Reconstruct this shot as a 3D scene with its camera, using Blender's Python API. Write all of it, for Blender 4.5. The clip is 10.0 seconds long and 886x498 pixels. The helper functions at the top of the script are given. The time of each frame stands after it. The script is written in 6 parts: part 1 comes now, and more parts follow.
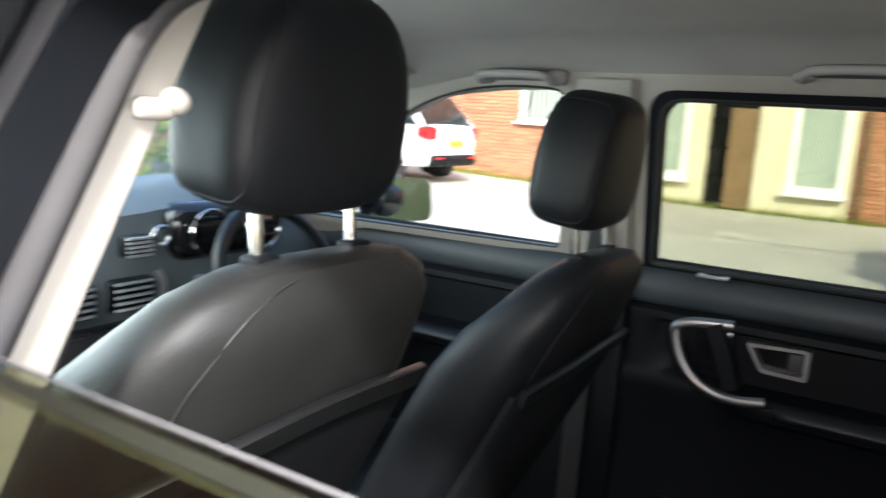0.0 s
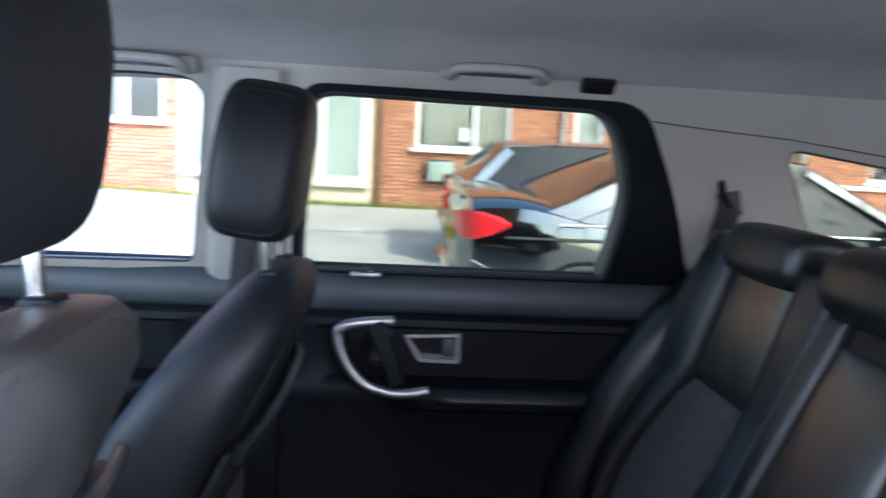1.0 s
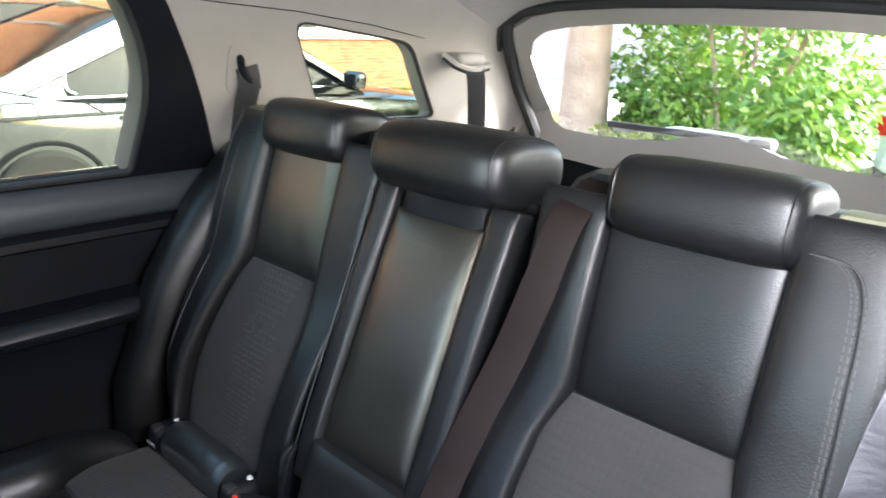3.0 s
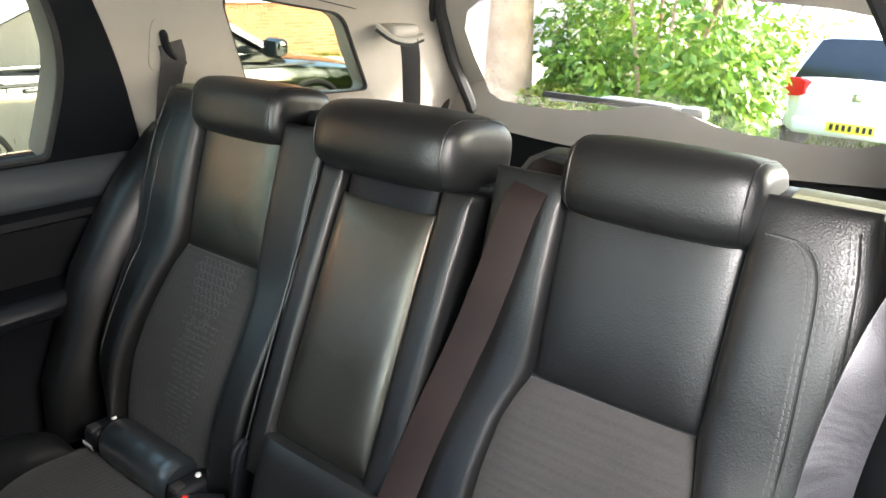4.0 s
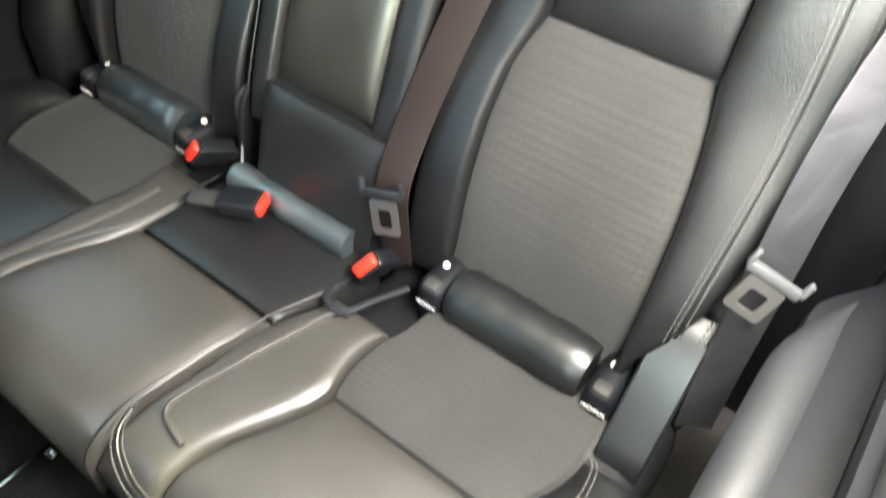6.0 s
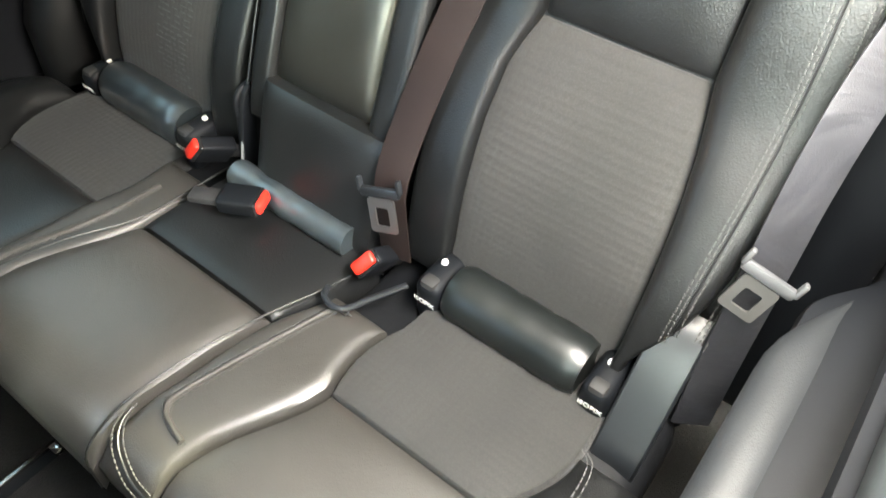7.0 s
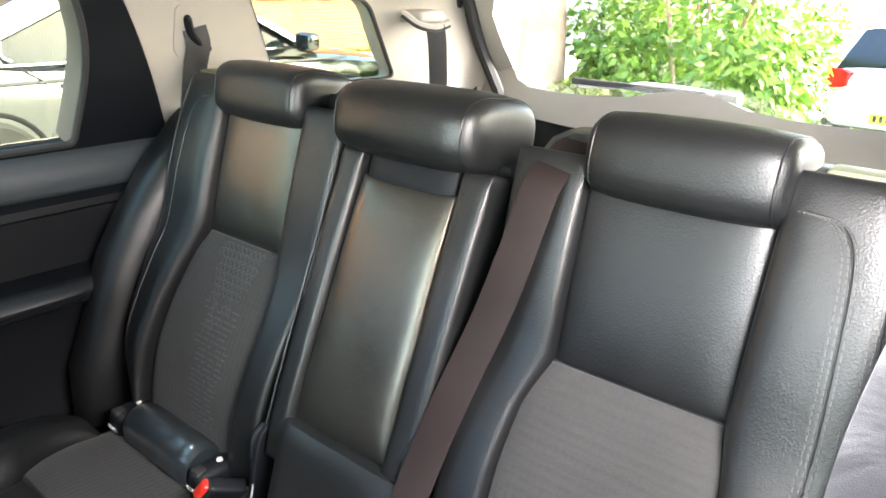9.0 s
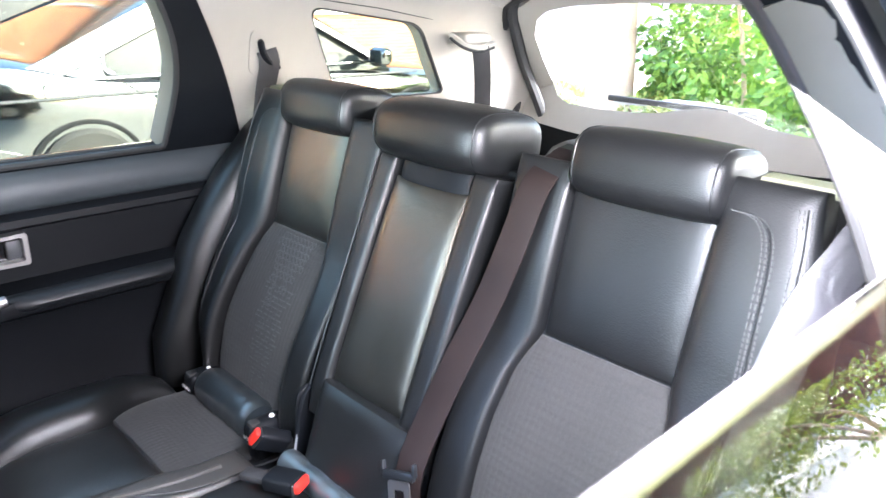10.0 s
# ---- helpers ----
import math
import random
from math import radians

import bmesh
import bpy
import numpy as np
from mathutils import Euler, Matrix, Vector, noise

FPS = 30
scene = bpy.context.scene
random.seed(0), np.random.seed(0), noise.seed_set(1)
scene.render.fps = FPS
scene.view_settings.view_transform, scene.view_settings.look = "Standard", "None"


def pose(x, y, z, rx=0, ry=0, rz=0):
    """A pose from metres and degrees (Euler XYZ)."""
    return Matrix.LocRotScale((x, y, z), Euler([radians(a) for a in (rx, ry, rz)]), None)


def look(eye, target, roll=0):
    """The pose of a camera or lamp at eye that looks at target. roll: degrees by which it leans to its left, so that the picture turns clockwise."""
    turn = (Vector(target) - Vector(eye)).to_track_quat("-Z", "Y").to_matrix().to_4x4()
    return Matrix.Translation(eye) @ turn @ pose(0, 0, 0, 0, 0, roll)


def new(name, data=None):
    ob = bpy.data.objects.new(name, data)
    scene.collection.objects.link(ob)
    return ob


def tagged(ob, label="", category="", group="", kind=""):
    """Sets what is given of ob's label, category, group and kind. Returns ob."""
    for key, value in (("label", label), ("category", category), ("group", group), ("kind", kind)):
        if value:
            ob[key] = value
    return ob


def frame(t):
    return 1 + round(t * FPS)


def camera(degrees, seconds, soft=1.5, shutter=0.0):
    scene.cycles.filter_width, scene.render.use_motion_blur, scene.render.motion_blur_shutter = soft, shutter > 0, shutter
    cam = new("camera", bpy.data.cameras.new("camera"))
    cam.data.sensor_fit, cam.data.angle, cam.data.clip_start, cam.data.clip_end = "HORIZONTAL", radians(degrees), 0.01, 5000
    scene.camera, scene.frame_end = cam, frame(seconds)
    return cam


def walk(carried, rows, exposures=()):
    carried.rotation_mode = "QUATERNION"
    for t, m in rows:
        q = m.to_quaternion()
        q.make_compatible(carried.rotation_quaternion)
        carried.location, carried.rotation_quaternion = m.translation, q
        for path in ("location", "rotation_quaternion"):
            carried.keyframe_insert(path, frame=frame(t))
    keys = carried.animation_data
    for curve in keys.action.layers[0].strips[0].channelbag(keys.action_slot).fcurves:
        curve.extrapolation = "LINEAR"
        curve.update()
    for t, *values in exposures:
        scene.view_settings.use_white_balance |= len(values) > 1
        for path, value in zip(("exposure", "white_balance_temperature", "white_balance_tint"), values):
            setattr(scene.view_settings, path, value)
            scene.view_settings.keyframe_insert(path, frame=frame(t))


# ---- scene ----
cam = camera(62.5, 10.0, shutter=0.5)
PATH = [
    (0, (-0.894, 0.322, 1.488), (0.796, 1.337, 1.152), 3.7),
    (0.5, (-0.834, 0.478, 1.484), (1.089, 0.937, 1.181), 3.5),
    (1, (-0.801, 0.579, 1.478), (1.173, 0.417, 1.201), 3.1),
    (1.5, (-0.766, 0.627, 1.474), (1.093, -0.053, 1.188), 2.4),
    (2, (-0.747, 0.671, 1.483), (0.921, -0.371, 1.122), 1.9),
    (2.5, (-0.717, 0.706, 1.501), (0.754, -0.556, 1.009), 1.7),
    (3, (-0.699, 0.706, 1.518), (0.611, -0.683, 0.922), 1.9),
    (3.2, (-0.692, 0.709, 1.528), (0.568, -0.713, 0.901), 1.9),
    (4.5, (-0.632, 0.704, 1.535), (0.457, -0.804, 0.802), 2.0),
    (5, (-0.624, 0.702, 1.527), (0.402, -0.746, 0.605), 2.3),
    (5.5, (-0.625, 0.69, 1.533), (0.289, -0.595, 0.303), 2.4),
    (6, (-0.62, 0.688, 1.517), (0.169, -0.413, 0.045), 2.5),
    (6.2, (-0.619, 0.687, 1.521), (0.128, -0.361, -0.01), 2.6),
    (7.3, (-0.632, 0.674, 1.526), (0.226, -0.438, 0.102), 0.9),
    (7.5, (-0.634, 0.675, 1.526), (0.29, -0.507, 0.203), 0.8),
    (8, (-0.639, 0.676, 1.527), (0.426, -0.669, 0.499), 0.8),
    (8.5, (-0.647, 0.676, 1.524), (0.506, -0.764, 0.75), 1.0),
    (9, (-0.658, 0.685, 1.511), (0.546, -0.754, 0.82), 1.1),
    (9.5, (-0.728, 0.707, 1.524), (0.559, -0.666, 0.849), 1.0),
    (10, (-0.844, 0.763, 1.543), (0.513, -0.549, 0.88), 0.9),
]
walk(cam, [(t, look(eye, target, roll)) for t, eye, target, roll in PATH],
     [(0, 2.46, 6000, 11), (0.5, 2.68, 5550, 13), (1, 2.84, 5050, 20), (1.5, 3.08, 4480, 23), (2, 3.36, 4700, 20), (2.5, 3.8, 5300, 19), (3.2, 4.1, 6050, 14), (4.5, 4.28, 6550, 12),
      (5, 4.78, 6600, 9), (5.5, 5.2, 6800, 8), (6.2, 5.28, 6900, 7), (7.3, 5.15, 6800, 7), (8, 5.3, 6800, 7), (8.5, 5.10, 6450, 11), (9, 4.78, 6350, 13), (10, 5.10, 5700, 18)])

# ---- world and light ----
world = bpy.data.worlds.new("world")
scene.world = world
world.use_nodes = True
_wn = world.node_tree
_sky = _wn.nodes.new("ShaderNodeTexSky")
_sky.sky_type = "NISHITA"
_sky.sun_disc = False
_sky.sun_elevation, _sky.sun_rotation = radians(36), radians(233)
_sky.air_density, _sky.dust_density, _sky.ozone_density = 1.0, 2.0, 1.0
_wn.links.new(_sky.outputs[0], _wn.nodes["Background"].inputs[0])
_wn.nodes["Background"].inputs[1].default_value = 0.15
sun = new("sun", bpy.data.lights.new("sun", "SUN"))
sun.data.energy, sun.data.angle, sun.data.color = 1.7, radians(4), (1.0, 0.95, 0.87)
sun.matrix_basis = look((-12, -9, 10.8), (0, 0, 0))

# daylight entering by the side openings behind the viewer
def daylight(name, eye, target, w, h, power, color=(0.93, 0.97, 1.0)):
    l = new(name, bpy.data.lights.new(name, "AREA"))
    l.data.shape, l.data.size, l.data.size_y = "RECTANGLE", w, h
    l.data.energy, l.data.color = power, color
    l.matrix_basis = look(eye, target)
    return l


daylight("daylight_rear_window", (-0.672, 0.34, 1.465), (-0.22, 0.46, 0.75), 0.46, 0.15, 1.25, (1.0, 0.945, 0.88))
daylight("daylight_front_window", (-0.70, 1.30, 1.39), (0.2, 0.5, 1.1), 0.60, 0.28, 1.2, (0.87, 1.0, 0.97))
daylight("daylight_quarter_window", (-0.64, -0.45, 1.41), (0.10, -0.36, 1.68), 0.30, 0.14, 0.42, (1.0, 0.97, 0.92))
daylight("daylight_windscreen", (-0.27, 1.90, 1.42), (0.0, 0.0, 1.0), 0.58, 0.60, 3.4, (0.94, 1.0, 0.92))

# ---- materials ----
def mat(name):
    m = bpy.data.materials.new(name)
    m.use_nodes = True
    return m, m.node_tree, m.node_tree.nodes["Principled BSDF"]


def nd(t, kind, **kw):
    n = t.nodes.new(kind)
    for k, v in kw.items():
        n.inputs[k].default_value = v
    return n


def coords(t, scale=1.0):
    c = t.nodes.new("ShaderNodeTexCoord")
    m = t.nodes.new("ShaderNodeMapping")
    m.inputs["Scale"].default_value = (scale, scale, scale) if not isinstance(scale, tuple) else scale
    t.links.new(c.outputs["Object"], m.inputs[0])
    return m.outputs[0]


def ramp(t, fac, stops):
    r = t.nodes.new("ShaderNodeValToRGB")
    e = r.color_ramp.elements
    e[0].position, e[0].color = stops[0][0], (*stops[0][1], 1)
    e[1].position, e[1].color = stops[-1][0], (*stops[-1][1], 1)
    for p, c in stops[1:-1]:
        x = e.new(p)
        x.color = (*c, 1)
    t.links.new(fac, r.inputs[0])
    return r.outputs[0]


def bump(t, b, height, strength, distance):
    n = nd(t, "ShaderNodeBump", Strength=strength, Distance=distance)
    t.links.new(height, n.inputs["Height"])
    t.links.new(n.outputs[0], b.inputs["Normal"])


def soft(name, c1, c2, rough, scale=6.0, grain=400.0, bumps=0.3, depth=0.0006, spec=0.5, metal=0.0, voronoi=False, creases=0.0, coat=0.0, ior=1.5):
    """A surface with broad stains, fine grain in colour and roughness, and fine relief."""
    m, t, b = mat(name)
    co = coords(t)
    big = nd(t, "ShaderNodeTexNoise", Scale=scale, Detail=5.0, Roughness=0.6)
    t.links.new(co, big.inputs["Vector"])
    t.links.new(ramp(t, big.outputs["Fac"], [(0.3, c1), (0.7, c2)]), b.inputs["Base Color"])
    if voronoi:
        fine = nd(t, "ShaderNodeTexVoronoi", Scale=grain)
        h = fine.outputs["Distance"]
    else:
        fine = nd(t, "ShaderNodeTexNoise", Scale=grain, Detail=3.0)
        h = fine.outputs["Fac"]
    t.links.new(co, fine.inputs["Vector"])
    r = nd(t, "ShaderNodeMapRange")
    r.inputs[3].default_value, r.inputs[4].default_value = max(0.02, rough - (0.15 if voronoi else 0.08)), min(1.0, rough + (0.15 if voronoi else 0.08))
    t.links.new(big.outputs["Fac"], r.inputs[0])
    t.links.new(r.outputs[0], b.inputs["Roughness"])
    b.inputs["Metallic"].default_value = metal
    b.inputs["Specular IOR Level"].default_value = spec
    b.inputs["IOR"].default_value = ior
    bump(t, b, h, bumps, depth)
    if coat:
        b.inputs["Coat Weight"].default_value, b.inputs["Coat Roughness"].default_value, b.inputs["Coat IOR"].default_value = coat, max(0.1, rough - 0.06), 1.6
    if creases:
        # slack folds and dents of stretched hide
        cr = nd(t, "ShaderNodeTexNoise", Scale=11.0, Detail=3.0, Distortion=0.9)
        t.links.new(co, cr.inputs["Vector"])
        n2 = nd(t, "ShaderNodeBump", Strength=creases, Distance=0.012)
        t.links.new(cr.outputs["Fac"], n2.inputs["Height"])
        fine_n = b.inputs["Normal"].links[0].from_node
        t.links.new(n2.outputs[0], fine_n.inputs["Normal"])
    return m


def glass(name, tint, rough=0.0):
    m, t, b = mat(name)
    t.nodes.remove(b)
    out = t.nodes["Material Output"]
    tr = nd(t, "ShaderNodeBsdfTransparent")
    tr.inputs[0].default_value = (*tint, 1)
    gl = nd(t, "ShaderNodeBsdfGlossy", Roughness=rough)
    lw = nd(t, "ShaderNodeLayerWeight", Blend=0.5)
    pw = t.nodes.new("ShaderNodeMath")
    pw.operation = "POWER"
    t.links.new(lw.outputs["Facing"], pw.inputs[0])
    pw.inputs[1].default_value = 4.5
    fr = t.nodes.new("ShaderNodeMath")
    fr.operation = "MULTIPLY_ADD"
    t.links.new(pw.outputs[0], fr.inputs[0])
    fr.inputs[1].default_value, fr.inputs[2].default_value = 0.9, 0.045
    mx = t.nodes.new("ShaderNodeMixShader")
    t.links.new(fr.outputs[0], mx.inputs[0])
    t.links.new(tr.outputs[0], mx.inputs[1])
    t.links.new(gl.outputs[0], mx.inputs[2])
    t.links.new(mx.outputs[0], out.inputs[0])
    return m


def brickmat(name, cols):
    m, t, b = mat(name)
    info = t.nodes.new("ShaderNodeObjectInfo")
    geo = t.nodes.new("ShaderNodeNewGeometry")
    add = t.nodes.new("ShaderNodeMath")
    add.operation = "ADD"
    t.links.new(info.outputs["Random"], add.inputs[0])
    t.links.new(geo.outputs["Random Per Island"], add.inputs[1])
    fr = t.nodes.new("ShaderNodeMath")
    fr.operation = "FRACT"
    t.links.new(add.outputs[0], fr.inputs[0])
    col = ramp(t, fr.outputs[0], cols)
    co = coords(t)
    n = nd(t, "ShaderNodeTexNoise", Scale=30.0, Detail=6.0)
    t.links.new(co, n.inputs["Vector"])
    mx = t.nodes.new("ShaderNodeMix")
    mx.data_type, mx.blend_type = "RGBA", "MULTIPLY"
    mx.inputs["Factor"].default_value = 0.6
    t.links.new(col, mx.inputs["A"])
    t.links.new(ramp(t, n.outputs["Fac"], [(0.3, (0.6, 0.58, 0.56)), (0.7, (1, 1, 1))]), mx.inputs["B"])
    t.links.new(mx.outputs["Result"], b.inputs["Base Color"])
    b.inputs["Roughness"].default_value = 0.9
    bump(t, b, n.outputs["Fac"], 0.5, 0.004)
    return m


def fabricmat(name, c1, c2):
    """Charcoal seat cloth: fine weave, with embossed hexagon dots fading in and out."""
    m, t, b = mat(name)
    co = coords(t)
    n = nd(t, "ShaderNodeTexNoise", Scale=9.0, Detail=4.0)
    t.links.new(co, n.inputs["Vector"])
    v = nd(t, "ShaderNodeTexVoronoi", Scale=95.0)
    v.inputs["Randomness"].default_value = 0.12
    t.links.new(co, v.inputs["Vector"])
    w = nd(t, "ShaderNodeTexNoise", Scale=900.0, Detail=2.0)
    t.links.new(co, w.inputs["Vector"])
    knit = nd(t, "ShaderNodeTexVoronoi", Scale=420.0)
    t.links.new(co, knit.inputs["Vector"])
    mx = t.nodes.new("ShaderNodeMix")
    mx.data_type, mx.blend_type = "RGBA", "MULTIPLY"
    mx.inputs["Factor"].default_value = 1.0
    t.links.new(ramp(t, n.outputs["Fac"], [(0.3, c1), (0.7, c2)]), mx.inputs["A"])
    t.links.new(ramp(t, knit.outputs["Distance"], [(0.1, (1.06, 1.06, 1.06)), (0.6, (0.78, 0.78, 0.78))]), mx.inputs["B"])
    t.links.new(mx.outputs["Result"], b.inputs["Base Color"])
    mul = t.nodes.new("ShaderNodeMath")
    mul.operation = "MULTIPLY"
    t.links.new(v.outputs["Distance"], mul.inputs[0])
    t.links.new(n.outputs["Fac"], mul.inputs[1])
    add = t.nodes.new("ShaderNodeMath")
    add.operation = "MULTIPLY_ADD"
    t.links.new(w.outputs["Fac"], add.inputs[0])
    add.inputs[1].default_value = 0.25
    t.links.new(mul.outputs[0], add.inputs[2])
    bump(t, b, add.outputs[0], 0.8, 0.0025)
    b.inputs["Roughness"].default_value = 0.85
    b.inputs["Sheen Weight"].default_value = 0.08
    b.inputs["Sheen Roughness"].default_value = 0.5
    return m


LEATHER = soft("leather", (0.0048, 0.0052, 0.0056), (0.0080, 0.0085, 0.0090), 0.40, 5.0, 430.0, 0.26, 0.0009, 0.5, voronoi=True, creases=0.08)
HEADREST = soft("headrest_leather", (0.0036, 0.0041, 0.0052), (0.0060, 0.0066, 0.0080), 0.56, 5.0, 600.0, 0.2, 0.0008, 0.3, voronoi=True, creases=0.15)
SHINY = soft("shiny_leather", (0.0028, 0.0033, 0.0036), (0.0050, 0.0056, 0.0060), 0.36, 6.0, 420.0, 0.16, 0.0007, 1.0, voronoi=True, creases=0.16, ior=1.62)
# warm tint puts the yellowish reflected light into the leather's sheen
SHINY.node_tree.nodes["Principled BSDF"].inputs["Specular Tint"].default_value = (1.0, 0.90, 0.74, 1)
# paler leather with the light falling on the cushions put into its colour
LITHIDE = soft("lit_leather", (0.023, 0.0213, 0.0190), (0.038, 0.0355, 0.032), 0.45, 5.0, 560.0, 0.22, 0.0009, 0.8, voronoi=True, creases=0.13)
# paler copy for the near backrest, with its window light in the colour
LITBACK = soft("lit_back_leather", (0.0128, 0.0130, 0.0127), (0.0210, 0.0213, 0.0204), 0.52, 5.0, 560.0, 0.28, 0.0009, 0.35, voronoi=True, creases=0.08)
# bluer, paler copy for the far roll: sky sheen put into its colour
FLAP = soft("vinyl_flap", (0.010, 0.0135, 0.016), (0.016, 0.021, 0.024), 0.30, 8.0, 300.0, 0.1, 0.0005, 1.0, creases=0.12, coat=1.0)
# pale blue base: the sky's sheen on the flap is put into its colour
FLAPSHEEN = soft("painted_sheen_vinyl", (0.022, 0.029, 0.033), (0.042, 0.052, 0.058), 0.34, 22.0, 300.0, 0.1, 0.0005, 1.0, creases=0.25, coat=0.8)
GREIGE = soft("grey_beige_plastic", (0.25, 0.24, 0.225), (0.31, 0.295, 0.275), 0.6, 3.0, 600.0, 0.2, 0.0005)
HINGEGREY = soft("hinge_plastic", (0.009, 0.0105, 0.0125), (0.014, 0.016, 0.019), 0.36, 4.0, 500.0, 0.08, 0.0004, 0.6)
WORN = soft("worn_leather", (0.0065, 0.0065, 0.0065), (0.012, 0.0116, 0.011), 0.40, 5.0, 420.0, 0.24, 0.0009, 0.7, voronoi=True, creases=0.10)
FABRIC = fabricmat("seat_cloth", (0.0170, 0.0166, 0.0160), (0.0262, 0.0255, 0.0244))
FABRIC_LIGHT = soft("cloth_emboss", (0.030, 0.031, 0.033), (0.046, 0.047, 0.049), 0.55)
LATCHGREEN = soft("latch_green", (0.20, 0.205, 0.13), (0.27, 0.275, 0.18), 0.45, spec=0.5)
STITCH = soft("stitch", (0.050, 0.050, 0.050), (0.068, 0.068, 0.067), 0.7, spec=0.2)
DARKPLASTIC = soft("dark_plastic", (0.0030, 0.0037, 0.0050), (0.0055, 0.0065, 0.0085), 0.55, 4.0, 700.0, 0.25, 0.0005, 0.2)
MIDPLASTIC = soft("grey_plastic", (0.05, 0.052, 0.056), (0.075, 0.077, 0.08), 0.48, 4.0, 700.0, 0.2, 0.0005)
# paler blue-grey: sky and sun falling on the dash put into its colour
DASHGREY = soft("dash_grey", (0.085, 0.105, 0.112), (0.12, 0.142, 0.150), 0.45, 4.0, 700.0, 0.25, 0.0005)
GLOSSBLACK = soft("gloss_black", (0.008, 0.008, 0.009), (0.012, 0.012, 0.013), 0.12, 8.0, 60.0, 0.02, 0.0002)
DOORTOP = soft("door_top", (0.026, 0.032, 0.036), (0.040, 0.047, 0.052), 0.5, 4.0, 500.0, 0.25, 0.0006)
SEALGREY = soft("seal_grey", (0.050, 0.048, 0.048), (0.075, 0.071, 0.070), 0.9, 5.0, 300.0, 0.4, 0.001, 0.1)
REVEAL = soft("reveal_trim", (0.105, 0.100, 0.085), (0.135, 0.128, 0.110), 0.75, 4.0, 500.0, 0.15, 0.0005, 0.3)
ARMPAD = soft("arm_pad", (0.0095, 0.0110, 0.0130), (0.0155, 0.0175, 0.0200), 0.5, 4.0, 560.0, 0.25, 0.0007, 0.4, voronoi=True)
ROLLBLACK = soft("roll_vinyl", (0.0042, 0.0055, 0.0055), (0.0072, 0.0092, 0.0090), 0.38, 7.0, 420.0, 0.15, 0.0006, 0.6, creases=0.1)
CREAM = soft("cream_trim", (0.285, 0.262, 0.228), (0.34, 0.315, 0.278), 0.62, 3.0, 600.0, 0.2, 0.0005)
HEADLINER = soft("headliner_cloth", (0.33, 0.31, 0.285), (0.40, 0.378, 0.345), 0.95, 3.0, 900.0, 0.35, 0.0006)
CARPET = soft("carpet", (0.004, 0.004, 0.0042), (0.008, 0.0078, 0.0075), 0.95, 8.0, 350.0, 0.8, 0.003)
MATPILE = soft("mat_pile", (0.016, 0.0145, 0.012), (0.028, 0.0255, 0.021), 0.95, 9.0, 420.0, 0.8, 0.003)
SATIN = soft("satin_metal", (0.38, 0.365, 0.355), (0.46, 0.445, 0.43), 0.44, 8.0, 300.0, 0.05, 0.0003, metal=1.0)
CHROME = soft("chrome", (0.55, 0.54, 0.52), (0.62, 0.61, 0.59), 0.16, 8.0, 100.0, 0.02, 0.0002, metal=1.0)
SILVERPLASTIC = soft("silver_plastic", (0.36, 0.37, 0.38), (0.45, 0.46, 0.47), 0.35, 8.0, 300.0, 0.05, 0.0003, metal=0.4)
WEBBING = soft("webbing", (0.018, 0.017, 0.018), (0.030, 0.028, 0.028), 0.6, 12.0, 800.0, 0.5, 0.0008)
# glossier copy of the webbing: light on the near belt put into its sheen
SHEENWEB = soft("webbing_sheen", (0.016, 0.016, 0.019), (0.030, 0.030, 0.035), 0.42, 12.0, 800.0, 0.5, 0.0008, 0.8, creases=0.6)
GREYPLASTIC = soft("pale_grey_plastic", (0.048, 0.050, 0.054), (0.070, 0.072, 0.076), 0.42, 8.0, 300.0, 0.08, 0.0003)
BROWNWEB = soft("webbing_brown", (0.0095, 0.0054, 0.0048), (0.0145, 0.0085, 0.0075), 0.62, 12.0, 800.0, 0.5, 0.0008, 0.3)
REDPLASTIC = soft("red_plastic", (0.55, 0.018, 0.010), (0.65, 0.026, 0.014), 0.35)
WHITE = soft("white_paint", (0.72, 0.71, 0.68), (0.82, 0.81, 0.78), 0.5, 2.0, 80.0, 0.1, 0.001)
RUBBER = soft("rubber", (0.012, 0.012, 0.012), (0.022, 0.021, 0.021), 0.7, 10.0, 200.0, 0.3, 0.0006)
TINT = glass("tinted_glass", (0.62, 0.64, 0.54))
CLEAR = glass("clear_glass", (0.93, 0.95, 0.93))
CARGLASS = soft("dark_car_glass", (0.012, 0.015, 0.016), (0.02, 0.024, 0.026), 0.05, 2.0, 10.0, 0.0, 0.0001, 0.4)
TYRE = soft("tyre", (0.012, 0.012, 0.012), (0.022, 0.022, 0.022), 0.85, 10.0, 120.0, 0.4, 0.002)
RIM = soft("alloy", (0.35, 0.35, 0.36), (0.45, 0.45, 0.46), 0.3, 8.0, 100.0, 0.02, 0.0003, metal=0.8)
PAINT_SILVER = soft("paint_silver", (0.165, 0.175, 0.185), (0.205, 0.215, 0.225), 0.10, 1.0, 900.0, 0.02, 0.0001, 0.6, metal=1.0)
PAINT_WHITE = soft("paint_white", (0.78, 0.78, 0.77), (0.84, 0.84, 0.83), 0.15, 1.0, 900.0, 0.01, 0.0001, 0.6)
PAINT_DARK = soft("paint_dark", (0.02, 0.022, 0.026), (0.03, 0.033, 0.038), 0.12, 1.0, 900.0, 0.01, 0.0001, 0.6)
PAINT_BLUE = soft("paint_blue_silver", (0.24, 0.27, 0.31), (0.30, 0.33, 0.37), 0.12, 1.0, 900.0, 0.01, 0.0001, 0.6, metal=0.8)
